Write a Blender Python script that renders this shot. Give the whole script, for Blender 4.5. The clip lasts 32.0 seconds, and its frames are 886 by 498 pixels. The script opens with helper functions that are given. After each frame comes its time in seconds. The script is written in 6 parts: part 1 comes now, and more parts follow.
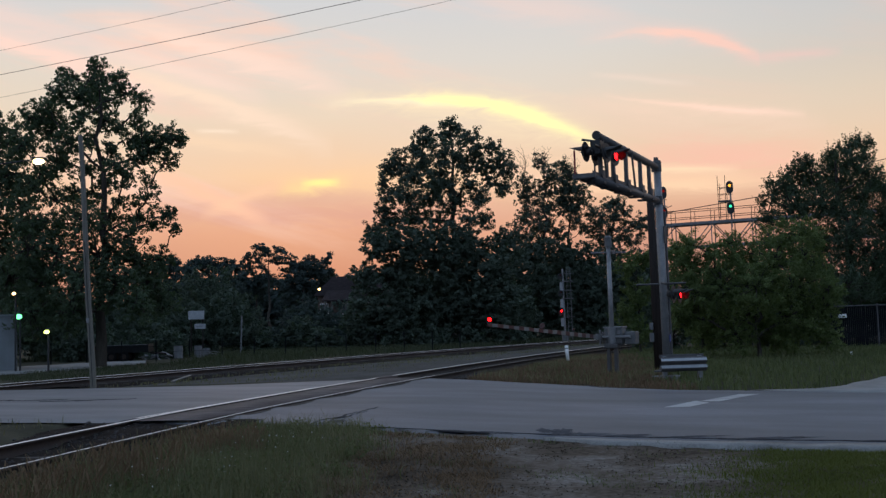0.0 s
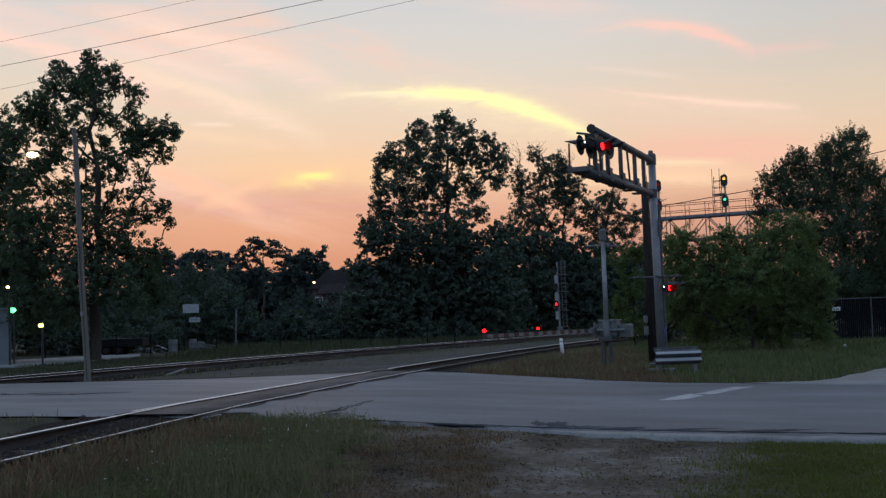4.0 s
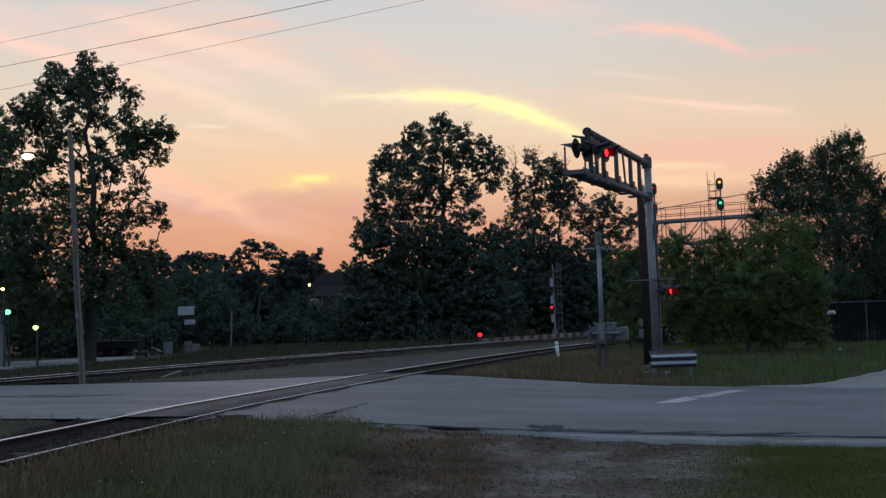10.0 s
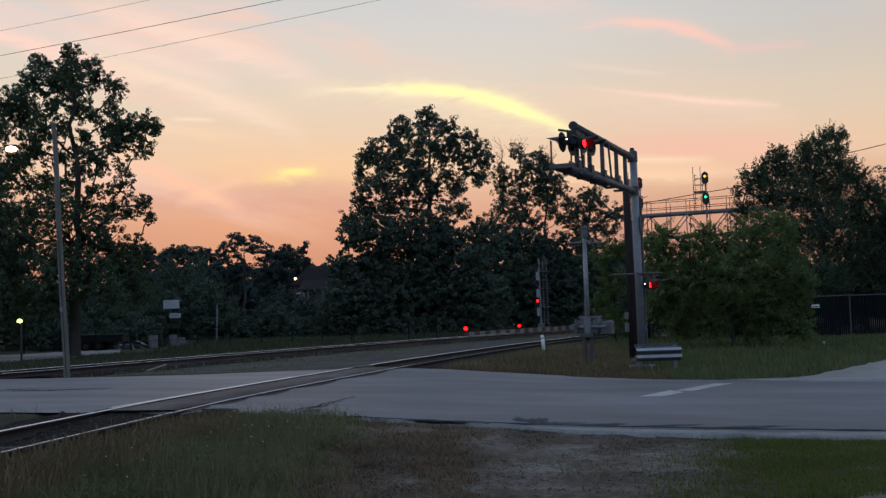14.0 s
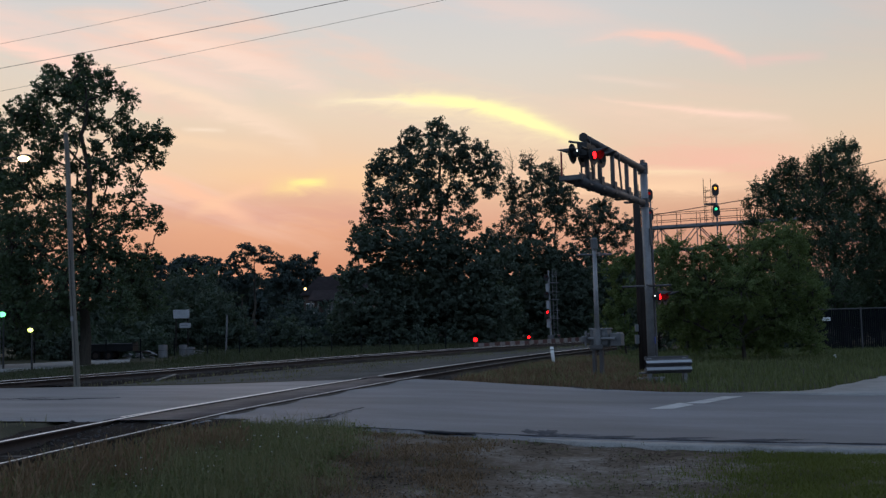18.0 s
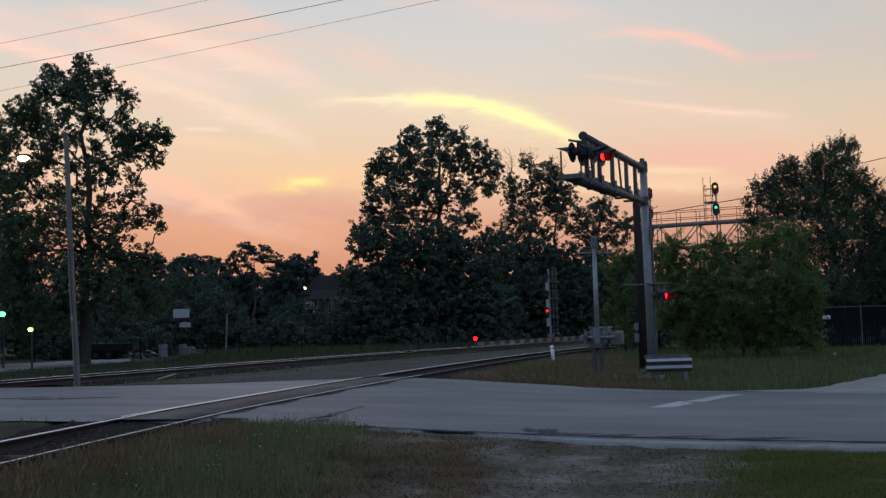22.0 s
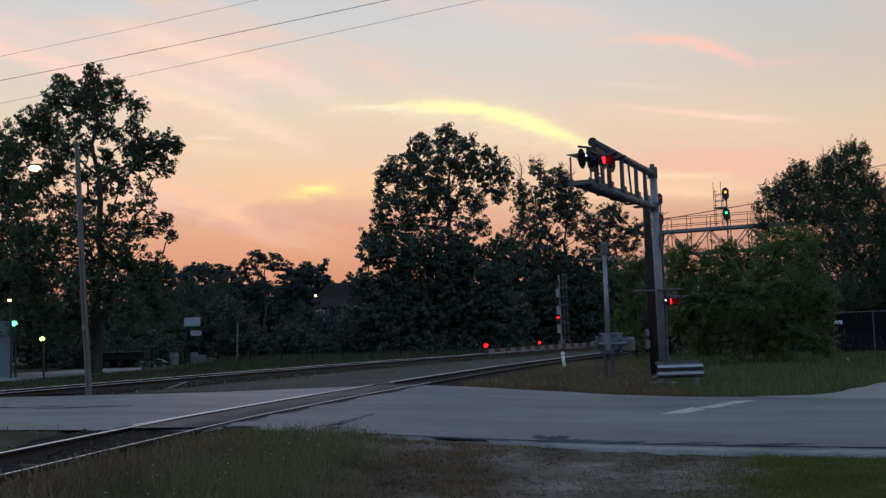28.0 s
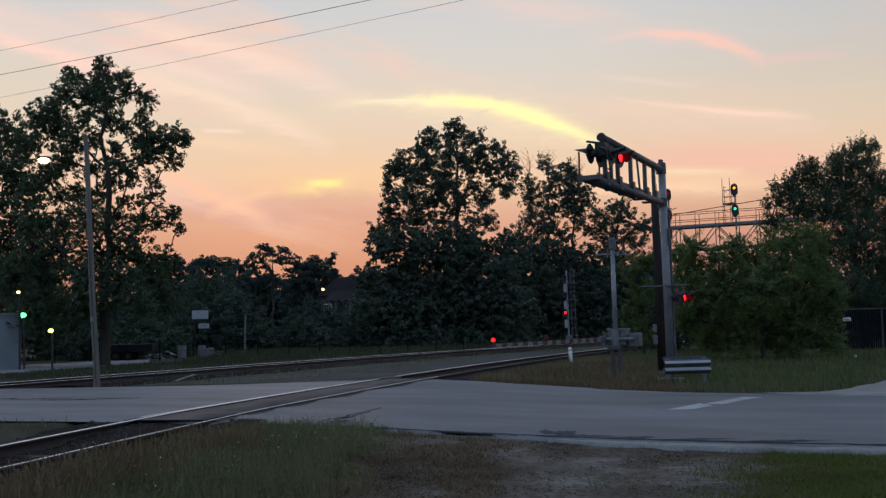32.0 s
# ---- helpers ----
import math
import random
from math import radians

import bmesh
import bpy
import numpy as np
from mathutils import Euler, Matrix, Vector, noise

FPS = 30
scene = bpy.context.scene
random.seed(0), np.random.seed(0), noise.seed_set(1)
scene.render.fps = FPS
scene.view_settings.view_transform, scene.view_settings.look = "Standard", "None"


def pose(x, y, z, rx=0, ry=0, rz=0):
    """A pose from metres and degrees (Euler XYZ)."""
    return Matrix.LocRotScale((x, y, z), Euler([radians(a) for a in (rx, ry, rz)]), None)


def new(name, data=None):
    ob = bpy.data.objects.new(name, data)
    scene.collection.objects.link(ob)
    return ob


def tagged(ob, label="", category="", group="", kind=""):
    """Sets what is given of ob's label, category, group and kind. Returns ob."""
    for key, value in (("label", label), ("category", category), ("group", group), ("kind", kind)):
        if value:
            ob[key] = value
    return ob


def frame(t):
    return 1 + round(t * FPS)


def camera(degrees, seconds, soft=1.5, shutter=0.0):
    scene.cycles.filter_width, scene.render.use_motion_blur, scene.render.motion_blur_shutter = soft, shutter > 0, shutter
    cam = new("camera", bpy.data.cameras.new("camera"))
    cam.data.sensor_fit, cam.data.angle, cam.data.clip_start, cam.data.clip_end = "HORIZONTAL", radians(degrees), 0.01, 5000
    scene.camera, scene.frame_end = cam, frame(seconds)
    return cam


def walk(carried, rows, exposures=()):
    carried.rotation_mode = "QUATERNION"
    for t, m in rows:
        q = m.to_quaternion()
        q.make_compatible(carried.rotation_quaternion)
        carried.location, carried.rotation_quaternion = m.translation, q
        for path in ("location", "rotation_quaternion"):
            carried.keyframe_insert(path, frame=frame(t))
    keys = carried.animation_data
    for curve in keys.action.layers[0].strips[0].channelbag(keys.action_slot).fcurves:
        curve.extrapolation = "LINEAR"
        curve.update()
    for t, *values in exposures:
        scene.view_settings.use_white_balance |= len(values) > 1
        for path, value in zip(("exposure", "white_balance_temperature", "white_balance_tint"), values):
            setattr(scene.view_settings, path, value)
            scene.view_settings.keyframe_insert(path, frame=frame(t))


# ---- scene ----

# ---------------------------------------------------------------- camera
cam = camera(45.94, 32.0, soft=1.4)
EYE = (0.0, 0.0, 1.42)
TURNS = (
    (0, 94.346, 1.767, 0.352), (0.5, 94.294, 1.777, 0.298), (1, 94.220, 1.734, 0.156), (1.5, 94.293, 1.767, -0.032),
    (2, 94.509, 1.836, -0.072), (2.5, 94.587, 1.926, 0.074), (3, 94.424, 1.944, 0.269), (3.5, 94.154, 1.896, 0.204),
    (5.5, 93.732, 1.573, -0.427), (6, 93.669, 1.524, -0.534), (6.5, 93.688, 1.547, -0.661), (7, 93.738, 1.687, -0.682),
    (7.5, 93.944, 1.690, -0.699), (8, 94.129, 1.570, -0.729), (8.5, 94.221, 1.400, -0.647), (9, 94.366, 1.335, -0.336),
    (9.5, 94.336, 1.524, -0.059), (10, 94.112, 1.707, -0.180), (10.5, 94.000, 1.740, -0.360), (11, 94.029, 1.620, -0.471),
    (11.5, 94.025, 1.605, -0.470), (12, 94.030, 1.654, -0.438), (12.5, 94.052, 1.572, -0.580), (13, 94.013, 1.509, -0.732),
    (13.5, 93.908, 1.578, -0.881), (14, 93.740, 1.694, -0.944), (14.5, 93.665, 1.760, -1.002), (16.5, 94.213, 1.430, -0.945),
    (17, 94.256, 1.362, -0.743), (17.5, 94.302, 1.371, -0.515), (18, 94.359, 1.409, -0.424), (18.5, 94.426, 1.467, -0.444),
    (19, 94.385, 1.527, -0.495), (19.5, 94.312, 1.594, -0.380), (20, 94.291, 1.521, -0.190), (20.5, 94.290, 1.463, -0.133),
    (21, 94.313, 1.343, -0.290), (21.5, 94.305, 1.325, -0.469), (22, 94.299, 1.516, -0.427), (22.5, 94.333, 1.552, -0.269),
    (23, 94.343, 1.527, -0.187), (23.5, 94.375, 1.388, -0.050), (24, 94.475, 1.321, 0.096), (24.5, 94.609, 1.540, 0.100),
    (25, 94.784, 1.565, 0.110), (25.5, 94.826, 1.539, 0.175), (27.5, 94.790, 1.699, 0.264), (28, 94.702, 1.794, 0.148),
    (28.5, 94.593, 1.906, -0.031), (29, 94.523, 1.959, -0.160), (29.5, 94.514, 1.752, -0.058), (30, 94.593, 1.562, 0.112),
    (30.5, 94.576, 1.503, 0.223), (31, 94.574, 1.341, 0.229), (31.5, 94.531, 1.349, 0.300), (32, 94.407, 1.438, 0.547),
)
walk(cam, [(t, pose(*EYE, rx, ry, rz)) for t, rx, ry, rz in TURNS], exposures=((0.0, 0.11), (4.0, 0.09), (8.0, 0.06), (16.0, 0.05), (32.0, 0.05)))


# ---------------------------------------------------------------- node helpers
class Nodes:
    """Short hand for building a node tree."""

    def __init__(self, tree):
        self.t = tree
        tree.nodes.clear()

    def n(self, kind):
        return self.t.nodes.new(kind)

    def put(self, socket, value):
        if isinstance(value, bpy.types.NodeSocket):
            self.t.links.new(value, socket)
        elif isinstance(value, (tuple, list)) and len(value) == 3 and len(socket.default_value) == 4:
            socket.default_value = (*value, 1)
        else:
            socket.default_value = value

    def m(self, op, a, b=0.0, c=None, clamp=False):
        node = self.n("ShaderNodeMath")
        node.operation, node.use_clamp = op, clamp
        self.put(node.inputs[0], a)
        self.put(node.inputs[1], b)
        if c is not None:
            self.put(node.inputs[2], c)
        return node.outputs[0]

    def mix(self, f, a, b, blend="MIX"):
        node = self.n("ShaderNodeMix")
        node.data_type, node.blend_type = "RGBA", blend
        self.put(node.inputs[0], f)
        self.put(node.inputs[6], a)
        self.put(node.inputs[7], b)
        return node.outputs[2]

    def ramp(self, f, stops, ease="LINEAR"):
        node = self.n("ShaderNodeValToRGB")
        cr = node.color_ramp
        cr.interpolation = ease
        while len(cr.elements) < len(stops):
            cr.elements.new(0.5)
        for e, (p, c) in zip(cr.elements, stops):
            e.position = p
            e.color = (*c, 1) if isinstance(c, tuple) else (c, c, c, 1)
        self.put(node.inputs[0], f)
        return node.outputs[0]

    def noise(self, vec, scale, detail=4.0, rough=0.55, dist=0.0):
        node = self.n("ShaderNodeTexNoise")
        if vec is not None:
            self.put(node.inputs["Vector"], vec)
        for key, value in (("Scale", scale), ("Detail", detail), ("Roughness", rough), ("Distortion", dist)):
            node.inputs[key].default_value = value
        return node.outputs["Fac"]

    def xyz(self, x, y, z=0.0):
        node = self.n("ShaderNodeCombineXYZ")
        for s, v in zip(node.inputs, (x, y, z)):
            self.put(s, v)
        return node.outputs[0]

    def smooth(self, v, lo, hi):
        node = self.n("ShaderNodeMapRange")
        node.interpolation_type = "SMOOTHSTEP"
        self.put(node.inputs[0], v)
        self.put(node.inputs[1], lo)
        self.put(node.inputs[2], hi)
        return node.outputs[0]


# ---------------------------------------------------------------- dusk sky
SKY_STRENGTH = 1.02


def dusk_sky():
    world = bpy.data.worlds.new("dusk_sky")
    world.use_nodes = True
    scene.world = world
    k = Nodes(world.node_tree)
    co = k.n("ShaderNodeTexCoord").outputs["Generated"]
    sep = k.n("ShaderNodeSeparateXYZ")
    k.put(sep.inputs[0], co)
    x, y, z = sep.outputs
    az = k.m("MULTIPLY", k.m("ARCTAN2", x, y), 57.2958)
    el = k.m("MULTIPLY", k.m("ARCSINE", z), 57.2958)
    # sunset side: from the dusky pink at the horizon to pale grey blue
    wob = k.noise(k.xyz(k.m("MULTIPLY", az, 0.03), k.m("MULTIPLY", el, 0.11)), 1.0, 4.0)
    e2 = k.m("ADD", el, k.m("MULTIPLY", k.m("SUBTRACT", wob, 0.5), 3.2))
    west = k.ramp(k.m("DIVIDE", e2, 90.0, clamp=True), (
        (0.0, (0.26, 0.15, 0.14)), (0.035, (0.46, 0.22, 0.175)), (0.06, (0.63, 0.32, 0.22)), (0.092, (0.79, 0.53, 0.355)),
        (0.13, (0.74, 0.595, 0.46)), (0.165, (0.66, 0.605, 0.55)), (0.205, (0.575, 0.578, 0.595)), (0.33, (0.41, 0.52, 0.66)),
        (0.6, (0.28, 0.41, 0.60)), (1.0, (0.24, 0.38, 0.58))))
    east = k.ramp(k.m("DIVIDE", el, 90.0, clamp=True), (
        (0.0, (0.27, 0.38, 0.54)), (0.15, (0.38, 0.48, 0.65)), (0.4, (0.35, 0.48, 0.70)), (1.0, (0.24, 0.38, 0.58))))
    f = k.smooth(y, -0.5, 0.85)
    base = k.mix(f, east, west)
    # a little of the clear sky's own colour
    sky = k.n("ShaderNodeTexSky")
    sky.sky_type, sky.sun_disc = "NISHITA", False
    sky.sun_elevation, sky.sun_rotation = radians(1.0), radians(-8.0)
    base = k.mix(1.0, base, k.mix(1.0, sky.outputs[0], (0.012, 0.012, 0.012), "MULTIPLY"), "ADD")
    # broad thin cirrus, slanting
    v = k.m("ADD", el, k.m("MULTIPLY", az, 0.24))
    cir = k.noise(k.xyz(k.m("MULTIPLY", az, 0.055), k.m("MULTIPLY", v, 0.34), 3.7), 1.0, 5.0, 0.55, 0.6)
    cir = k.smooth(cir, 0.47, 0.72)
    left = k.smooth(az, 4.0, -14.0)
    cir = k.m("MULTIPLY", cir, k.m("ADD", 0.30, k.m("MULTIPLY", left, 0.75)))
    cir = k.m("MULTIPLY", cir, k.smooth(el, 3.0, 8.0))
    col = k.mix(k.m("MULTIPLY", cir, f), base, (0.93, 0.60, 0.47))
    fine = k.noise(k.xyz(k.m("MULTIPLY", az, 0.35), k.m("MULTIPLY", el, 1.6), 1.3), 1.0, 5.0, 0.6, 0.8)

    def streak(col, az0, az1, el0, slope, bow, width, colour, gain, sharp=0.5, taper=0.0, skew=0.0):
        mid = (az0 + az1) / 2
        d = k.m("SUBTRACT", az, mid)
        s = k.m("DIVIDE", d, (az1 - az0) / 2)
        line = k.m("ADD", k.m("MULTIPLY", d, slope), k.m("MULTIPLY", k.m("MULTIPLY", s, s), bow))
        off = k.m("SUBTRACT", k.m("SUBTRACT", el, el0), line)
        off = k.m("ADD", off, k.m("MULTIPLY", k.m("SUBTRACT", fine, 0.5), width * 2.0))
        wide = k.m("MULTIPLY", k.m("ADD", 1.0 - taper, k.m("MULTIPLY", k.smooth(s, -1.0, 0.7), taper)), width)
        w = k.m("MULTIPLY", k.m("DIVIDE", off, wide), k.m("DIVIDE", off, wide))
        ends = k.m("SUBTRACT", 1.0, k.m("MULTIPLY", s, s), clamp=True)
        g = k.m("MULTIPLY", k.m("POWER", 2.718, k.m("MULTIPLY", w, -1.0)), k.m("POWER", ends, sharp))
        g = k.m("MULTIPLY", g, k.m("ADD", 0.55, k.m("MULTIPLY", fine, 0.9)))
        if skew:
            g = k.m("MULTIPLY", g, k.m("ADD", 1.0 - skew, k.m("MULTIPLY", k.smooth(s, -1.0, 0.5), skew)))
        return k.mix(k.m("MULTIPLY", g, gain, clamp=True), col, colour)

    # mauve bank low down, then the lit wisps
    col = streak(col, -20.0, 6.0, 6.5, -0.02, 0.0, 0.8, (0.70, 0.34, 0.27), 0.55, 0.8)
    col = streak(col, -13.0, 3.0, 8.3, 0.03, 0.0, 1.0, (0.98, 0.60, 0.32), 0.45, 1.0)
    col = streak(col, -11.5, -3.5, 7.2, 0.02, 0.0, 0.35, (0.74, 0.42, 0.31), 0.55, 0.9)
    col = streak(col, -9.4, -5.0, 7.95, 0.10, 0.0, 0.42, (1.0, 0.72, 0.32), 0.6, 1.0)
    col = streak(col, -8.0, -5.7, 8.08, 0.04, 0.0, 0.20, (1.0, 0.86, 0.32), 1.2, 1.0)
    col = streak(col, 9.0, 21.0, 8.6, -0.05, 0.0, 1.0, (0.92, 0.50, 0.38), 0.75, 0.9)
    col = streak(col, 4.0, 18.5, 7.4, -0.03, 0.0, 0.5, (1.0, 0.66, 0.42), 0.75, 0.8)
    col = streak(col, 9.5, 16.0, 8.1, -0.06, 0.0, 0.22, (1.0, 0.74, 0.48), 0.7, 0.8)
    # the long lit wisp: cream at its thin end, yellow towards the thick one
    col = streak(col, -7.5, 9.5, 12.1, -0.165, -1.3, 1.1, (0.98, 0.76, 0.50), 0.6, 0.9, 0.6)
    col = streak(col, -6.4, 3.0, 12.5, -0.02, -0.25, 0.26, (1.0, 0.83, 0.58), 0.9, 0.9, 0.4)
    col = streak(col, -5.8, 8.9, 12.33, -0.178, -1.45, 0.42, (1.06, 0.95, 0.46), 1.5, 0.7, 0.8, 0.92)
    # the curved pink wisp with its blunt end and faint tail
    col = streak(col, 7.4, 17.4, 15.3, -0.17, -0.95, 0.55, (0.86, 0.62, 0.54), 0.5, 0.8, 0.5)
    col = streak(col, 8.4, 17.2, 15.32, -0.185, -0.95, 0.30, (0.97, 0.62, 0.51), 1.4, 0.35, 0.7, 0.9)
    col = streak(col, 15.8, 21.4, 13.55, -0.02, 0.0, 0.24, (0.88, 0.60, 0.52), 0.75, 0.8)
    col = streak(col, 1.0, 11.0, 16.9, -0.17, 0.0, 0.7, (0.80, 0.62, 0.56), 0.6, 0.9)
    # the straight lower one in its haze
    col = streak(col, 7.0, 20.4, 11.1, -0.17, 0.0, 0.62, (0.90, 0.64, 0.49), 0.6, 0.8, 0.3)
    col = streak(col, 8.8, 19.4, 11.28, -0.175, 0.12, 0.20, (1.0, 0.69, 0.54), 1.1, 0.6, 0.5, 0.55)
    col = streak(col, 8.0, 14.0, 13.0, -0.16, 0.0, 0.16, (0.88, 0.68, 0.56), 0.5, 0.9)
    # slanting veils
    col = streak(col, -40.0, -10.0, 16.6, -0.22, 0.0, 0.8, (0.92, 0.64, 0.55), 0.55, 0.8)
    col = streak(col, -26.0, -14.6, 14.35, -0.28, 0.0, 0.55, (0.98, 0.66, 0.55), 1.0, 0.7, 0.3)
    col = streak(col, -18.6, -5.0, 15.0, -0.27, -0.3, 0.75, (0.94, 0.68, 0.56), 1.0, 0.7, 0.3)
    col = streak(col, -19.0, -9.4, 14.0, -0.26, -0.2, 0.4, (0.94, 0.68, 0.56), 0.75, 0.8)
    col = streak(col, -19.0, -6.0, 12.5, -0.34, -0.3, 0.6, (0.95, 0.70, 0.53), 0.95, 0.8, 0.3)
    col = streak(col, -13.6, -11.1, 10.9, -0.02, 0.0, 0.12, (0.98, 0.76, 0.58), 0.7, 0.8)
    col = streak(col, -17.0, -8.0, 10.3, -0.14, 0.0, 0.35, (0.95, 0.66, 0.44), 0.55, 0.9)
    col = streak(col, -16.0, -9.5, 7.4, -0.42, 0.0, 0.42, (1.0, 0.56, 0.37), 0.95, 0.8)
    col = streak(col, -13.4, -8.6, 7.3, 0.36, 0.0, 0.34, (0.98, 0.58, 0.37), 0.7, 0.8)
    # the right-hand sky lies a little deeper
    col = k.mix(k.m("MULTIPLY", k.smooth(az, 4.0, 26.0), k.smooth(el, 8.0, 15.0)), col, k.mix(1.0, col, (0.86, 0.88, 0.91), "MULTIPLY"))
    col = k.mix(1.0, col, (0.975, 1.0, 1.015), "MULTIPLY")
    low = k.smooth(el, -0.6, 0.0)
    col = k.mix(low, (0.03, 0.032, 0.03), col)
    bg = k.n("ShaderNodeBackground")
    k.put(bg.inputs[0], col)
    bg.inputs[1].default_value = SKY_STRENGTH
    k.t.links.new(bg.outputs[0], k.n("ShaderNodeOutputWorld").inputs[0])


dusk_sky()


# ---------------------------------------------------------------- materials
def surface(name, stops, scale=3.0, rough=0.8, bump=0.3, fine=40.0, metal=0.0, spread=0.15, stretch=(1, 1, 1), spec=0.5, big=0.35, turn=0.0):
    """A procedural surface: a colour ramp over noise at two sizes, a large drift, relief and uneven gloss."""
    mat = bpy.data.materials.new(name)
    mat.use_nodes = True
    k = Nodes(mat.node_tree)
    co = k.n("ShaderNodeTexCoord").outputs["Object"]
    mp = k.n("ShaderNodeMapping")
    k.put(mp.inputs[0], co)
    mp.vector_type = "TEXTURE"
    mp.inputs["Scale"].default_value = [1 / q for q in stretch]
    mp.inputs["Rotation"].default_value = (0, 0, turn)
    vec = mp.outputs[0]
    a = k.noise(vec, scale, 5.0, 0.6)
    b = k.noise(vec, fine, 3.0, 0.6)
    c = k.noise(vec, big, 3.0, 0.5)
    f = k.m("ADD", k.m("MULTIPLY", a, 0.55), k.m("MULTIPLY", b, 0.45))
    f = k.m("ADD", f, k.m("MULTIPLY", k.m("SUBTRACT", c, 0.5), 0.5), clamp=True)
    n = len(stops)
    col = k.ramp(f, [(0.28 + 0.46 * i / max(1, n - 1), s) for i, s in enumerate(stops)])
    rnd = k.n("ShaderNodeObjectInfo").outputs["Random"]
    hsv = k.n("ShaderNodeHueSaturation")
    k.put(hsv.inputs["Value"], k.m("ADD", 1.0 - spread / 2, k.m("MULTIPLY", rnd, spread)))
    k.put(hsv.inputs["Color"], col)
    bs = k.n("ShaderNodeBsdfPrincipled")
    k.put(bs.inputs["Base Color"], hsv.outputs[0])
    k.put(bs.inputs["Roughness"], k.m("ADD", rough - 0.1, k.m("MULTIPLY", b, 0.2), clamp=True))
    bs.inputs["Metallic"].default_value = metal
    bs.inputs["Specular IOR Level"].default_value = spec
    if bump:
        bp = k.n("ShaderNodeBump")
        bp.inputs["Strength"].default_value = bump
        bp.inputs["Distance"].default_value = 0.02
        k.put(bp.inputs["Height"], f)
        k.put(bs.inputs["Normal"], bp.outputs[0])
    k.t.links.new(bs.outputs[0], k.n("ShaderNodeOutputMaterial").inputs[0])
    return mat


def leafy(name, dark, light, through_colour, dry=None, gloss=0.75, mottle=0.2):
    """Leaves: each one a shade of its own, some light passing through."""
    mat = bpy.data.materials.new(name)
    mat.use_nodes = True
    k = Nodes(mat.node_tree)
    rnd = k.n("ShaderNodeNewGeometry").outputs["Random Per Island"]
    pos = k.n("ShaderNodeTexCoord").outputs["Object"]
    drift = k.noise(pos, 0.45, 3.0)
    f = k.m("ADD", k.m("MULTIPLY", rnd, mottle), k.m("MULTIPLY", k.m("SUBTRACT", drift, mottle / 2), 1.0), clamp=True)
    stops = [(0.1, dark), (0.85, light)] + ([(1.0, dry)] if dry else [])
    col = k.ramp(f, stops)
    bs = k.n("ShaderNodeBsdfPrincipled")
    k.put(bs.inputs["Base Color"], col)
    bs.inputs["Roughness"].default_value = gloss
    bs.inputs["Specular IOR Level"].default_value = 0.15
    tr = k.n("ShaderNodeBsdfTranslucent")
    k.put(tr.inputs[0], through_colour)
    mx = k.n("ShaderNodeMixShader")
    mx.inputs[0].default_value = 0.36
    k.t.links.new(bs.outputs[0], mx.inputs[1])
    k.t.links.new(tr.outputs[0], mx.inputs[2])
    k.t.links.new(mx.outputs[0], k.n("ShaderNodeOutputMaterial").inputs[0])
    return mat


def glow(name, colour, strength):
    mat = bpy.data.materials.new(name)
    mat.use_nodes = True
    k = Nodes(mat.node_tree)
    em = k.n("ShaderNodeEmission")
    em.inputs[0].default_value = (*colour, 1)
    em.inputs[1].default_value = strength
    k.t.links.new(em.outputs[0], k.n("ShaderNodeOutputMaterial").inputs[0])
    return mat


ASPHALT = surface("asphalt", ((0.036, 0.041, 0.052), (0.088, 0.097, 0.117), (0.168, 0.181, 0.210)), 0.8, 0.6, 0.35, 22, stretch=(0.36, 1.2, 1), turn=-0.42, big=0.3, spec=0.4)
# asphalt with the sunset's sheen painted in, for beyond the tracks
ASPHALT_PALE = surface("pale_sheen_asphalt", ((0.075, 0.073, 0.080), (0.150, 0.146, 0.156), (0.240, 0.232, 0.242)), 0.8, 0.6, 0.35, 22, stretch=(0.36, 1.2, 1), turn=-0.42, big=0.2, spec=0.42)
PATCH = surface("dark_patch_asphalt", ((0.018, 0.018, 0.02), (0.042, 0.042, 0.048), (0.08, 0.082, 0.09)), 2.6, 0.95, 0.5, 14, spec=0.05)
STAIN = surface("tar_stained_asphalt", ((0.022, 0.023, 0.027), (0.052, 0.055, 0.064), (0.10, 0.106, 0.122)), 1.6, 0.9, 0.4, 16, spec=0.1)
CONCRETE = surface("concrete", ((0.12, 0.122, 0.122), (0.20, 0.2, 0.198), (0.28, 0.278, 0.27)), 1.6, 0.85, 0.3, 70)
GUTTER = surface("dirty_gutter_concrete", ((0.10, 0.10, 0.096), (0.225, 0.22, 0.212), (0.32, 0.315, 0.305)), 2.2, 0.95, 0.5, 30, big=0.6, spec=0.1)
DIRT = surface("dirt_ground", ((0.03, 0.03, 0.02), (0.05, 0.047, 0.032), (0.08, 0.07, 0.05)), 1.3, 0.95, 0.8, 25, big=0.15, spec=0.05)
GRAVEL = surface("brown_grey_gravel", ((0.020, 0.015, 0.010), (0.052, 0.039, 0.028), (0.092, 0.073, 0.058), (0.15, 0.13, 0.115), (0.25, 0.23, 0.215)), 1.0, 0.95, 1.0, 11, big=0.45, spec=0.1)
BALLAST = surface("dark_oily_ballast", ((0.012, 0.009, 0.008), (0.021, 0.016, 0.014), (0.036, 0.028, 0.025)), 5.0, 0.95, 1.0, 30, big=0.7, spec=0.05)
SHUT = surface("black_blink_disc", ((0.003, 0.002, 0.002), (0.005, 0.004, 0.004), (0.008, 0.006, 0.006)), 6.0, 0.8, 0.1, 40)
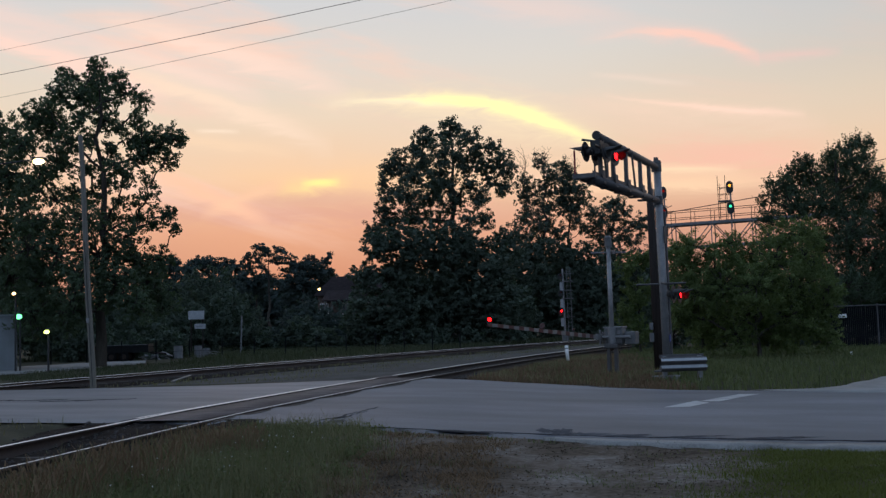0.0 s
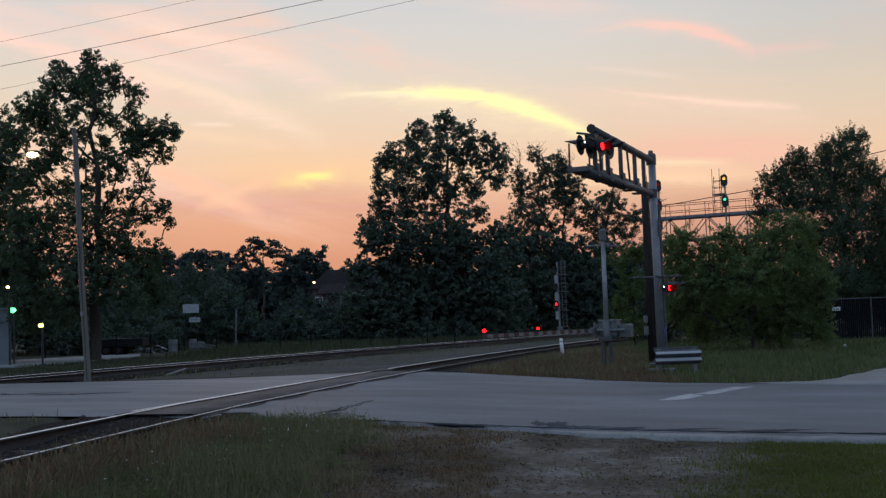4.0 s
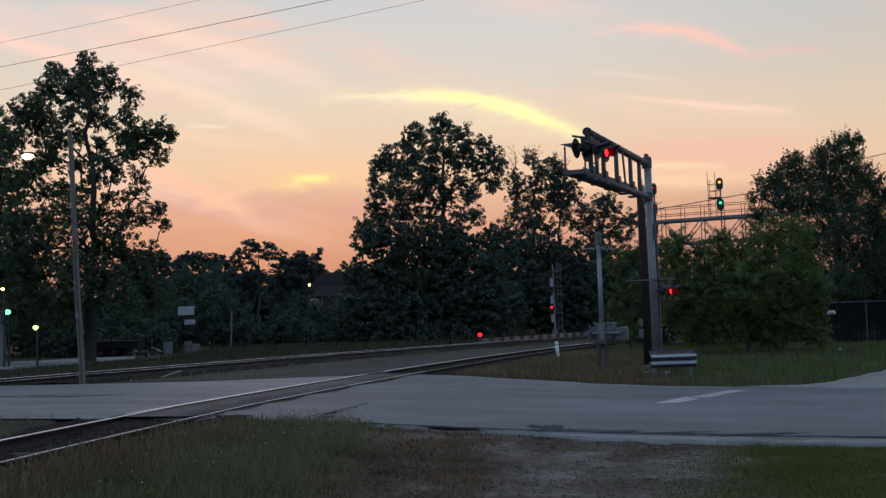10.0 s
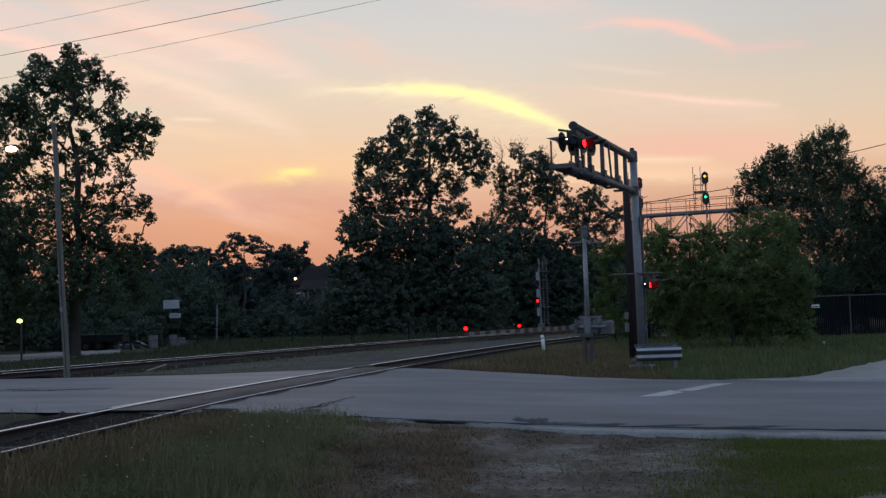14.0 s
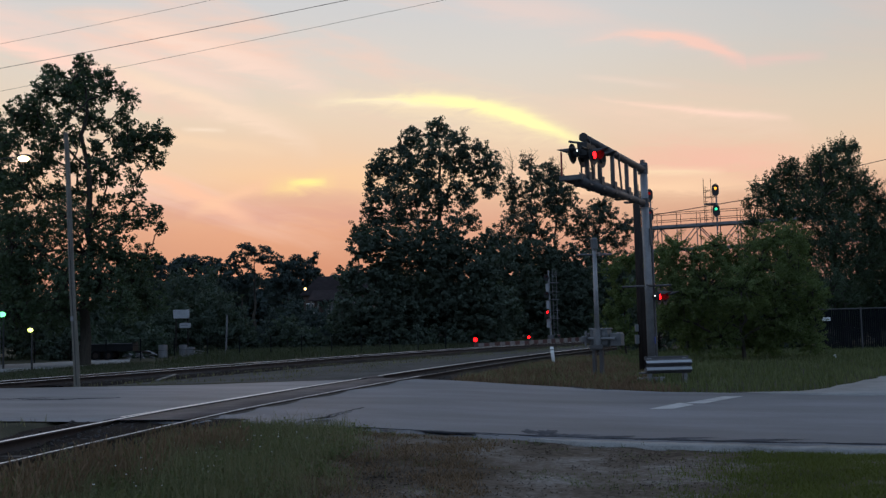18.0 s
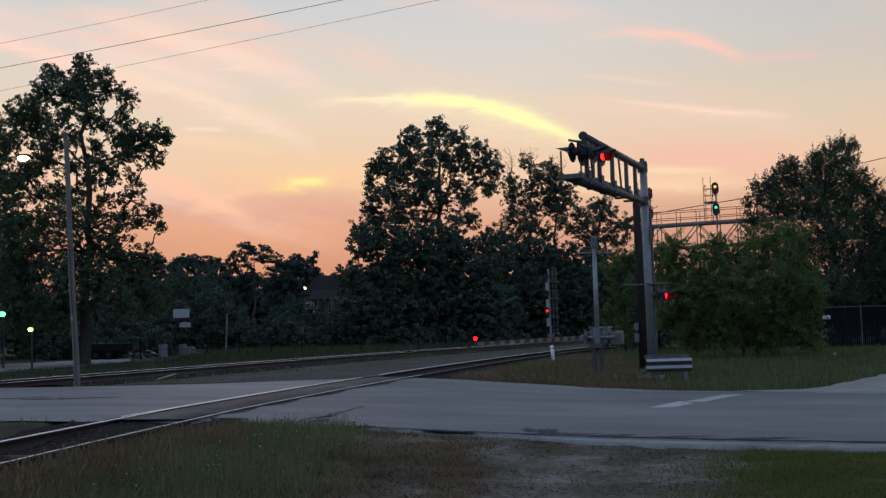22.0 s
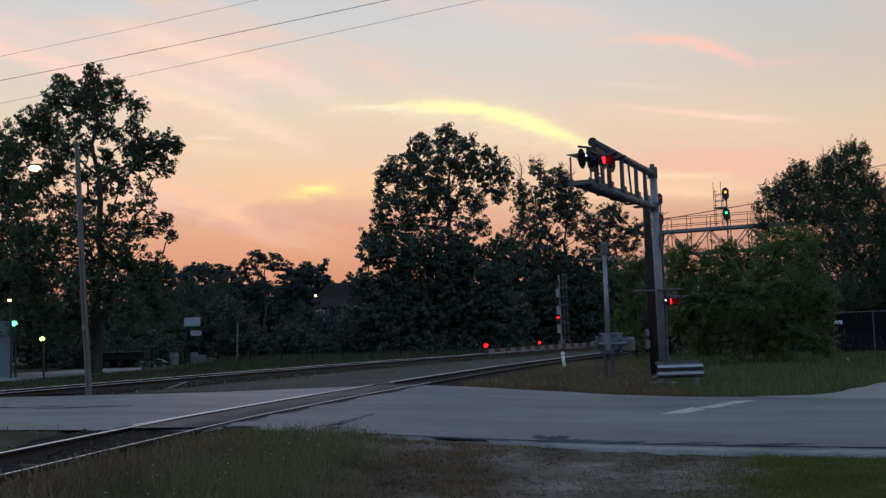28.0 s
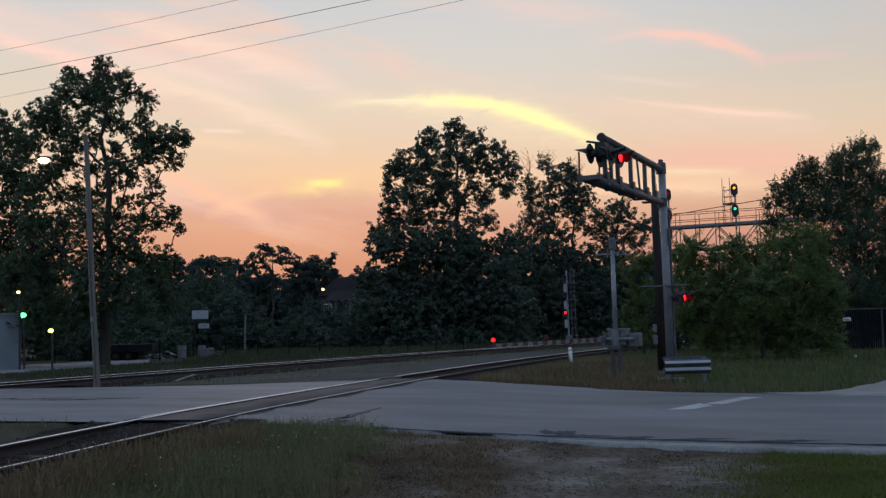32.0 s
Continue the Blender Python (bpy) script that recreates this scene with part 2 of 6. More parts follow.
TRACKBED = surface("weedy_dark_gravel", ((0.03, 0.03, 0.024), (0.058, 0.055, 0.05), (0.10, 0.097, 0.095)), 1.2, 0.95, 1.0, 22, big=0.25, spec=0.2)
STONE = surface("ballast_stone", ((0.018, 0.015, 0.014), (0.034, 0.029, 0.027), (0.06, 0.053, 0.049)), 4.0, 0.9, 0.5, 40, spread=0.6)
RAILHEAD = surface("polished_rail_head", ((0.84, 0.76, 0.71), (0.92, 0.84, 0.79), (0.96, 0.89, 0.84)), 5.0, 0.60, 0.0, 60, metal=1.0, spread=0.0)
# darker rail head: the lack of sky reflection put into the colour
DULLHEAD = surface("glintless_rail_head", ((0.10, 0.085, 0.075), (0.16, 0.14, 0.125), (0.22, 0.2, 0.18)), 5.0, 0.6, 0.0, 60, metal=0.6, spread=0.0)
RUST = surface("rusty_rail_web", ((0.014, 0.009, 0.007), (0.028, 0.017, 0.013), (0.05, 0.03, 0.02)), 6.0, 0.85, 0.4, 50)
TIE = surface("creosoted_timber", ((0.022, 0.017, 0.014), (0.045, 0.036, 0.03), (0.08, 0.066, 0.055)), 4.0, 0.85, 0.6, 30, stretch=(1, 6, 1), spread=0.5)
PANEL = surface("crossing_timber", ((0.05, 0.036, 0.032), (0.10, 0.080, 0.075), (0.165, 0.140, 0.134)), 2.0, 0.8, 0.5, 30, big=0.5, spec=0.2)
POLEWOOD = surface("weathered_pole_wood", ((0.075, 0.070, 0.058), (0.145, 0.135, 0.115), (0.22, 0.205, 0.175)), 3.0, 0.9, 0.6, 30, stretch=(5, 5, 0.35))
DARKWOOD = surface("dark_treated_pole_wood", ((0.016, 0.013, 0.012), (0.034, 0.027, 0.025), (0.06, 0.049, 0.044)), 3.0, 0.9, 0.6, 30, stretch=(5, 5, 0.35), spec=0.1)
GALV = surface("weathered_aluminium", ((0.15, 0.152, 0.16), (0.25, 0.253, 0.263), (0.35, 0.353, 0.365)), 3.0, 0.55, 0.12, 45, metal=0.3)
GALV_DULL = surface("dull_galvanised_steel", ((0.11, 0.112, 0.118), (0.19, 0.192, 0.2), (0.28, 0.282, 0.29)), 3.0, 0.6, 0.15, 45, metal=0.4)
BLACK = surface("black_signal_paint", ((0.008, 0.008, 0.009), (0.016, 0.016, 0.017), (0.03, 0.03, 0.03)), 5.0, 0.55, 0.1, 60)
WHITE = surface("white_reflective_paint", ((0.55, 0.55, 0.54), (0.72, 0.72, 0.71), (0.82, 0.82, 0.8)), 5.0, 0.55, 0.1, 50)
# red lamplight as a base colour, for the cantilever's end post
REDLIT = surface("red_lit_paint", ((0.10, 0.008, 0.008), (0.17, 0.012, 0.012), (0.24, 0.02, 0.018)), 5.0, 0.5, 0.1, 50)
ROADPAINT = surface("worn_white_road_paint", ((0.16, 0.16, 0.165), (0.36, 0.36, 0.36), (0.5, 0.5, 0.49)), 3.0, 0.7, 0.2, 30)
CASE = surface("grey_signal_case", ((0.065, 0.07, 0.075), (0.11, 0.115, 0.12), (0.16, 0.165, 0.17)), 3.0, 0.6, 0.1, 40)
SHED = surface("grey_metal_siding", ((0.15, 0.165, 0.18), (0.2, 0.215, 0.235), (0.26, 0.275, 0.295)), 1.0, 0.7, 0.1, 30)
ROOF = surface("dark_brown_shingles", ((0.016, 0.013, 0.014), (0.028, 0.022, 0.023), (0.045, 0.036, 0.037)), 2.0, 0.9, 0.5, 25, spec=0.05)
BRICK = surface("brown_brick_wall", ((0.06, 0.04, 0.034), (0.10, 0.07, 0.058), (0.14, 0.10, 0.085)), 2.0, 0.9, 0.4, 25)
BLUE = surface("blue_painted_steel", ((0.02, 0.05, 0.22), (0.035, 0.08, 0.34), (0.05, 0.11, 0.42)), 4.0, 0.5, 0.1, 40)
WIRE = surface("black_cable", ((0.015, 0.015, 0.015), (0.03, 0.03, 0.03), (0.045, 0.045, 0.045)), 5.0, 0.6, 0.0, 40)
MESHWIRE = surface("dark_fence_slat", ((0.005, 0.006, 0.007), (0.009, 0.010, 0.012), (0.015, 0.017, 0.019)), 3.0, 0.8, 0.1, 40, spec=0.05)
GLASS_DARK = surface("dark_window_glass", ((0.01, 0.012, 0.014), (0.016, 0.018, 0.02), (0.022, 0.024, 0.028)), 1.0, 0.12, 0.0, 10)
LENS_OFF = surface("unlit_red_lens", ((0.035, 0.004, 0.004), (0.05, 0.006, 0.005), (0.07, 0.008, 0.007)), 8.0, 0.25, 0.1, 60)
# near-black car paint: shade under the trees is put into the colour
CARPAINT = surface("tree_shaded_car_paint", ((0.006, 0.006, 0.007), (0.009, 0.010, 0.011), (0.014, 0.015, 0.017)), 1.0, 0.5, 0.0, 20, spec=0.2)
RUBBER = surface("black_rubber", ((0.008, 0.008, 0.008), (0.014, 0.014, 0.014), (0.022, 0.022, 0.022)), 4.0, 0.95, 0.2, 40, spec=0.03)
BARK = surface("grey_brown_bark", ((0.02, 0.017, 0.014), (0.045, 0.038, 0.03), (0.075, 0.065, 0.052)), 4.0, 0.95, 0.8, 25, stretch=(3, 3, 0.6))
LEAF_COTTON = leafy("cottonwood_leaves", (0.054, 0.078, 0.056), (0.104, 0.138, 0.084), (0.075, 0.125, 0.040), mottle=0.1)
LEAF_DARK = leafy("dark_leaves", (0.074, 0.097, 0.080), (0.120, 0.148, 0.113), (0.064, 0.105, 0.045), mottle=0.1)
LEAF_BUSH = leafy("bush_leaves", (0.072, 0.100, 0.042), (0.172, 0.212, 0.082), (0.14, 0.21, 0.05))
# bluer leaves for the far trees: haze put into the colour
LEAF_FAR = leafy("hazy_distant_leaves", (0.056, 0.078, 0.078), (0.098, 0.124, 0.116), (0.055, 0.090, 0.050), mottle=0.1)
GRASS = leafy("lawn_grass", (0.068, 0.078, 0.022), (0.150, 0.158, 0.045), (0.09, 0.12, 0.02), dry=(0.16, 0.14, 0.06))
GREENWEED = leafy("green_weeds", (0.060, 0.076, 0.036), (0.185, 0.192, 0.090), (0.08, 0.11, 0.03), dry=(0.36, 0.30, 0.19), mottle=0.5)
WEED = leafy("dry_weeds", (0.095, 0.095, 0.048), (0.24, 0.23, 0.125), (0.11, 0.11, 0.045), dry=(0.40, 0.33, 0.22), mottle=0.6)
RUSSET = leafy("russet_grass", (0.125, 0.080, 0.05), (0.265, 0.175, 0.105), (0.09, 0.07, 0.04), dry=(0.19, 0.12, 0.08))
# darker copy of the weeds, shade beyond the far track put into the colour
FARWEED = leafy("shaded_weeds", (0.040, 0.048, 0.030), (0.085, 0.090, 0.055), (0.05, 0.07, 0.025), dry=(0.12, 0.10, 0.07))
LEAF_ELM = leafy("elm_leaves", (0.050, 0.074, 0.054), (0.100, 0.135, 0.084), (0.070, 0.110, 0.036), mottle=0.1)
RED_GLOW = glow("lit_red_lens", (1.0, 0.006, 0.008), 9.0)
DIM_RED = glow("dim_red_lens", (1.0, 0.03, 0.02), 0.22)
HOOD = surface("sooty_hood_metal", ((0.035, 0.03, 0.03), (0.06, 0.055, 0.055), (0.09, 0.08, 0.08)), 6.0, 0.7, 0.1, 40)
COLUMN = surface("dusty_cream_paint", ((0.07, 0.066, 0.06), (0.11, 0.104, 0.095), (0.15, 0.142, 0.13)), 3.0, 0.85, 0.1, 40)
# darker copy of the weathered aluminium, the arm's silhouette shade in its colour
ARM = surface("shaded_weathered_aluminium", ((0.05, 0.048, 0.05), (0.085, 0.082, 0.085), (0.13, 0.127, 0.13)), 3.0, 0.6, 0.12, 45, metal=0.3)
STRIPE_PALE = surface("dirty_white_reflective_stripe", ((0.10, 0.10, 0.10), (0.15, 0.15, 0.15), (0.21, 0.21, 0.2)), 5.0, 0.6, 0.1, 50)
STRIPE_RED = surface("faded_dark_red_stripe", ((0.03, 0.006, 0.007), (0.05, 0.009, 0.01), (0.075, 0.013, 0.013)), 5.0, 0.6, 0.1, 50)
RED_SMALL = glow("lit_red_gate_lamp", (1.0, 0.006, 0.008), 6.0)
AMBER_GLOW = glow("lit_amber_lens", (1.0, 0.40, 0.05), 1.9)
GREEN_GLOW = glow("lit_green_lens", (0.05, 1.0, 0.42), 1.5)
SODIUM_GLOW = glow("lit_sodium_lamp", (1.0, 0.74, 0.34), 9.0)
WARM_GLOW = glow("lit_warm_lamp", (1.0, 0.62, 0.25), 5.0)
GREENLAMP_GLOW = glow("lit_greenish_lamp", (0.16, 1.0, 0.36), 2.6)
BEAM = surface("bright_galvanised_beam", ((0.26, 0.27, 0.29), (0.36, 0.37, 0.39), (0.45, 0.46, 0.48)), 4.0, 0.6, 0.08, 40, metal=0.1)
YELLOW_GLOW = glow("lit_yellow_green_lamp", (0.8, 1.0, 0.2), 4.0)
WHITE_GLOW = glow("lit_white_peephole", (0.95, 0.97, 1.0), 3.0)


# ---------------------------------------------------------------- mesh helpers
def part(name, bm, material, parent=None, label="", smooth=False):
    me = bpy.data.meshes.new(name)
    bm.to_mesh(me)
    bm.free()
    if smooth:
        for p in me.polygons:
            p.use_smooth = True
    me.materials.append(material)
    ob = new(name, me)
    if parent:
        ob.parent = parent
    return tagged(ob, label)


def from_arrays(name, verts, faces, material, parent=None, label="", smooth=False):
    """verts: n x 3, faces: m x 3 or m x 4."""
    verts, faces = np.asarray(verts, np.float32), np.asarray(faces, np.int32)
    me = bpy.data.meshes.new(name)
    me.vertices.add(len(verts))
    me.vertices.foreach_set("co", verts.ravel())
    k = faces.shape[1]
    me.loops.add(faces.size)
    me.loops.foreach_set("vertex_index", faces.ravel())
    me.polygons.add(len(faces))
    me.polygons.foreach_set("loop_start", np.arange(0, faces.size, k, dtype=np.int32))
    me.polygons.foreach_set("loop_total", np.full(len(faces), k, np.int32))
    if smooth:
        me.polygons.foreach_set("use_smooth", np.ones(len(faces), bool))
    me.update(calc_edges=True)
    me.validate()
    me.materials.append(material)
    ob = new(name, me)
    if parent:
        ob.parent = parent
    return tagged(ob, label)


def thing(name, m, label, category, group="", kind=""):
    ob = new(name)
    ob.empty_display_size = 0.3
    ob.matrix_basis = m
    return tagged(ob, label, category, group, kind)


def box(bm, size, at=(0, 0, 0), turn=(0, 0, 0), bevel=0.0):
    m = pose(*at, *turn) @ Matrix.Diagonal((*size, 1))
    r = bmesh.ops.create_cube(bm, size=1.0, matrix=m)
    if bevel:
        es = {e for v in r["verts"] for e in v.link_edges}
        bmesh.ops.bevel(bm, geom=list(es), offset=bevel, segments=2, affect="EDGES", profile=0.6)
    return bm


def bar(bm, p, q, r, r2=None, n=8, caps=True):
    p, q = Vector(p), Vector(q)
    d = q - p
    m = Matrix.Translation((p + q) / 2) @ d.to_track_quat("Z", "Y").to_matrix().to_4x4()
    bmesh.ops.create_cone(bm, cap_ends=caps, segments=n, radius1=r, radius2=r if r2 is None else r2, depth=d.length, matrix=m)
    return bm


def sheet(bm, pts, depth=0.0):
    """A flat outline, given depth downwards."""
    vs = [bm.verts.new(p) for p in pts]
    f = bm.faces.new(vs)
    if depth:
        r = bmesh.ops.extrude_face_region(bm, geom=[f])
        for v in r["geom"]:
            if isinstance(v, bmesh.types.BMVert):
                v.co.z -= depth
    bmesh.ops.recalc_face_normals(bm, faces=bm.faces)
    return bm


def B():
    return bmesh.new()


def tubes(paths, n=6):
    """Tapered tubes along paths of (point, radius): verts and quad faces."""
    vs, fs = [], []
    ang = np.arange(n) * 2 * math.pi / n
    for path in paths:
        start = len(vs) * n
        pts = np.array([p for p, _ in path])
        tan = np.gradient(pts, axis=0)
        tan /= np.linalg.norm(tan, axis=1, keepdims=True) + 1e-9
        up = np.array([0.31, 0.17, 0.94]) if abs(tan[0, 2]) < 0.9 else np.array([0.9, 0.3, 0.1])
        for i, (p, r) in enumerate(path):
            a = np.cross(tan[i], up)
            a /= np.linalg.norm(a) + 1e-9
            b = np.cross(tan[i], a)
            vs.append(np.array(p) + r * (np.cos(ang)[:, None] * a + np.sin(ang)[:, None] * b))
            if i:
                o = start + (i - 1) * n
                for j in range(n):
                    j2 = (j + 1) % n
                    fs.append((o + j, o + j2, o + n + j2, o + n + j))
    return np.concatenate(vs), np.array(fs)


# ---------------------------------------------------------------- lie of the land
def near_left(y):
    return -5.09 + 0.2398 * (y - 20) + 0.00209 * (y - 20) ** 2 + 0.0006 * max(0, 22 - y) ** 2


def far_right(y):
    return -7.714 + 0.4287 * (y - 50) + 0.00165 * (y - 50) ** 2


def rail_dip(y):
    """The near rails sink a little on the near side of the road."""
    return -0.062 * min(1, max(0, (20 - y) / 7))


def rail_point(curve, y, off):
    """A point off metres to the right of a track's datum rail, and the heading there."""
    s = curve(y + 0.5) - curve(y - 0.5)
    n = math.hypot(1, s)
    return curve(y) + off / n, y - off * s / n, math.atan2(1, s)


def from_track(x, y):
    yy = min(max(y, -30), 140)
    s = near_left(yy + 0.5) - near_left(yy - 0.5)
    return (x - near_left(yy) - 0.75) / math.hypot(1, s)


def lie(x, y):
    """Height of the made ground: rail level at the tracks, a little lower on the near side."""
    t = min(1, max(0, (from_track(x, y) - 1.5) / 7))
    drop = min(1, max(0, (from_track(x, y) - 0.8) / 0.25))
    return -0.055 * drop - 0.165 * t * t * (3 - 2 * t)


ROAD_PAIRS = (((-60, 44), (-60, 58)), ((-20, 25.5), (-22, 34)), ((-8.1, 19.2), (-13.3, 31.2)), ((-6.5, 18.6), (-9.0, 30.5)),
              ((-5, 17.9), (-6.7, 30.3)), ((-3.6, 17.3), (-3.9, 30.95)), ((-2.1, 16.8), (-0.2, 31.2)), ((0.04, 15.8), (1.7, 28.9)),
              ((1.66, 15.1), (3.1, 27.7)), ((4.46, 13.85), (5.55, 25.4)), ((5.6, 13.4), (8.2, 23.6)), ((12, 10.6), (16, 18.5)),
              ((40, -2), (45, 4)))


def road_edges(n):
    """The two edges of the road, point by point."""
    cum = [0.0]
    for a, b in zip(ROAD_PAIRS, ROAD_PAIRS[1:]):
        cum.append(cum[-1] + math.dist(a[0], b[0]))
    ss = np.linspace(0, cum[-1], n)
    return [np.array([np.interp(ss, cum, [p[side][ax] for p in ROAD_PAIRS]) for ax in (0, 1)]).T for side in (0, 1)]


def far_edge(x):
    """Where the road's far edge lies at x."""
    pts = [p[1] for p in ROAD_PAIRS]
    for (xa, ya), (xb, yb) in zip(pts, pts[1:]):
        if x <= xb:
            return ya + (yb - ya) * (x - xa) / (xb - xa)
    return pts[-1][1]


ROAD_N, ROAD_F = road_edges(300)


def build_ground():
    xs = [-2600, -900, -350, -150, -80, -55] + list(np.arange(-42, 42.1, 0.75)) + [55, 80, 150, 350, 900, 2600]
    ys = [-900, -250, -80, -30, -12] + list(np.arange(-5, 60, 0.75)) + list(np.arange(60, 121, 3.0)) + [140, 180, 260, 400, 800, 1600, 3200]
    vs = []
    for y in ys:
        for x in xs:
            d = from_track(x, y)
            z = lie(x, y) - 0.075
            if abs(d) < 2.0 and -12 < y < 130:
                z = min(z, -0.30)
            if d < -1.2 and 33 < y < 125 and x > far_right(y) - 2.6:
                z = min(z, -0.34)
            z += 0.04 * noise.noise((x * 0.4, y * 0.4, 0)) if abs(x) < 60 and abs(y) < 130 else -0.05
            vs.append((x, y, z))
    n = len(xs)
    fs = [(j * n + i, j * n + i + 1, (j + 1) * n + i + 1, (j + 1) * n + i) for j in range(len(ys) - 1) for i in range(n - 1)]
    ob = from_arrays("ground", vs, fs, DIRT, smooth=True)
    tagged(ob, "rough earth with patchy grass reaching the horizon", "ground", kind="structure")


def build_road():
    m = 44
    vs, fs = [], []
    for a, b in zip(ROAD_N, ROAD_F):
        for i in range(m + 1):
            p = a + (b - a) * i / m
            ragged = 0.10 * noise.noise((p[0] * 1.3, p[1] * 1.3, 2)) if i in (0, m) else 0
            x, y = p[0], p[1] + ragged
            vs.append((x, y, lie(x, y) - (0.05 if i in (0, m) else 0)))
    for j in range(len(ROAD_N) - 1):
        for i in range(m):
            o = j * (m + 1) + i
            fs.append((o, o + m + 1, o + m + 2, o + 1))
    ob = from_arrays("road", vs, fs, ASPHALT, smooth=True)
    # paler, warmer copy beyond the tracks: the sunset's reflection put into the colour
    ob.data.materials.append(ASPHALT_PALE)
    ob.data.polygons.foreach_set("material_index", [1 if from_track(vs[f[0]][0], vs[f[0]][1]) < -0.9 else 0 for f in fs])
    tagged(ob, "worn grey asphalt road with cracks over a level crossing", "road", kind="structure")


def strip(name, pts_a, pts_b, lift, material, label, category, n=40, thick=0.05, ragged=0.0, parent=None):
    """A strip of paving between two polylines, with a real edge."""
    def along(pts):
        cum = np.concatenate([[0], np.cumsum(np.linalg.norm(np.diff(np.array(pts, float), axis=0), axis=1))])
        s = np.linspace(0, cum[-1], n)
        return np.array([np.interp(s, cum, [p[k] for p in pts]) for k in (0, 1)]).T
    a, b = along(pts_a), along(pts_b)
    vs, fs = [], []
    for p, q in zip(a, b):
        if ragged:
            q = q + (q - p) * ragged * noise.noise((p[0] * 1.7, p[1] * 1.7, 5))
            p = p + (p - q) * ragged * noise.noise((q[0] * 1.7, q[1] * 1.7, 9))
        for w, dz in ((p, -thick), (p, 0), (p + (q - p) * 0.5, 0), (q, 0), (q, -thick)):
            vs.append((w[0], w[1], lie(w[0], w[1]) + lift + dz))
    for j in range(n - 1):
        for i in range(4):
            o = j * 5 + i
            fs.append((o, o + 1, o + 6, o + 5))
    ob = from_arrays(name, vs, fs, material, parent)
    return tagged(ob, label, category, kind="structure") if not parent else ob


YARD_A = [(-30, 36.0), (-19.8, 46.6), (-18.4, 51.1), (-17.1, 58.8)]
YARD_B = [(-40, 48.0), (-24.9, 58.6), (-22.5, 62.3), (-19.6, 67.6)]


def build_paving():
    kerb_n = [(1.3, 15.2), (2.0, 14.98), (4.46, 13.87), (5.6, 13.42), (12, 10.62), (30, 2.6)]
    kerb_o = [(1.3, 15.16), (1.95, 14.62), (4.2, 13.44), (5.4, 12.94), (11.7, 10.2), (29.7, 2.2)]
    strip("pavement", kerb_n, kerb_o, 0.012, GUTTER, "dirty concrete gutter strip along the road edge", "kerb", 260, 0.1, 0.35)
    strip("driveway", [(6.9, 24.3), (8.3, 24.1), (9.0, 24.6), (11.4, 27.8), (16, 34)], [(7.4, 23.6), (10.0, 21.6), (12.6, 21.3), (15.5, 26), (21, 32.5)],
          0.012, CONCRETE, "pale concrete driveway joining the road", "driveway", 30, 0.08, 0.05)
    strip("yard_track", YARD_A, YARD_B,
          0.01, CONCRETE, "pale gravel path beside the tracks", "path", 30, 0.05, 0.15)
    # the verge: gravel and earth up to the road's edge
    vs, fs, m = [], [], 74
    xs = np.arange(-4.6, 9.6, 0.11)
    near = [p[0] for p in ROAD_PAIRS]
    for x in xs:
        ye = float(np.interp(x, [p[0] for p in near], [p[1] for p in near])) + 0.06
        for j in range(m + 1):
            y = ye + (4.0 - ye) * j / m
            lump = 0.022 * noise.noise((x * 2.1, y * 2.1, 3)) + 0.012 * noise.noise((x * 6.3, y * 6.3, 8))
            vs.append((x, y, lie(x, y) - 0.035 + lump))
    for i in range(len(xs) - 1):
        for j in range(m):
            o = i * (m + 1) + j
            if from_track(vs[o][0], vs[o][1]) > 1.75:
                fs.append((o, o + 1, o + m + 2, o + m + 1))
    ob = from_arrays("gravel_shoulder", vs, fs, GRAVEL, smooth=True)
    tagged(ob, "brown and grey gravel verge with thin weeds", "gravel", kind="structure")
    # worn stop line, in two pieces with a lost chip between
    line = thing("stop_line", pose(5.1, 21.7, lie(5.1, 21.7) + 0.006), "worn white painted stop line on the asphalt", "road marking", kind="structure")
    for pts in (((-1.05, -1.5), (-0.55, -1.52), (0.02, -0.72), (-0.1, -0.1), (-0.38, -0.5)), ((-0.02, -0.2), (0.28, -0.45), (1.62, 1.35), (1.2, 1.42))):
        part("painted_bar", sheet(B(), [(x, y, 0) for x, y in pts], 0.004), ROADPAINT, line)
    # dark repairs and cracks along the near edge
    repair = thing("road_repair", pose(0, 0, 0), "dark cracked tar repair in the asphalt", "road patch", kind="structure")
    rng = random.Random(4)

    def crack(pts, w, rough=0.07):
        """A ragged tar line that thickens and all but vanishes along its way."""
        cum = np.concatenate([[0], np.cumsum(np.linalg.norm(np.diff(np.array(pts, float), axis=0), axis=1))])
        n = max(8, int(cum[-1] / 0.09))
        at = np.linspace(0, cum[-1], n)
        xs, ys = (np.interp(at, cum, [p[k] for p in pts]) for k in (0, 1))
        a, b = [], []
        for i, (x, y) in enumerate(zip(xs, ys)):
            k = min(max(i, 1), n - 2)
            tx, ty = xs[k + 1] - xs[k - 1], ys[k + 1] - ys[k - 1]
            length = math.hypot(tx, ty)
            px, py = -ty / length, tx / length
            end = min(1, 6 * min(i, n - 1 - i) / n)
            v = noise.noise((x * 1.4, y * 1.4, w * 90)) + 0.6 * noise.noise((x * 5, y * 5, w * 70))
            j = w * end * max(0.05, 0.45 + 0.9 * v) * rng.uniform(0.6, 1.3)
            off = rough * (0.6 * noise.noise((x * 3.1, y * 3.1, 3.3)) + 0.7 * noise.noise((x * 13, y * 13, 1.1)))
            a.append((x + px * (off - j), y + py * (off - j)))
            b.append((x + px * (off + j * rng.uniform(0.4, 1.2)), y + py * (off + j)))
        strip("crack", a, b, 0.008, PATCH, "", "", n, 0.008, 0.0, repair)

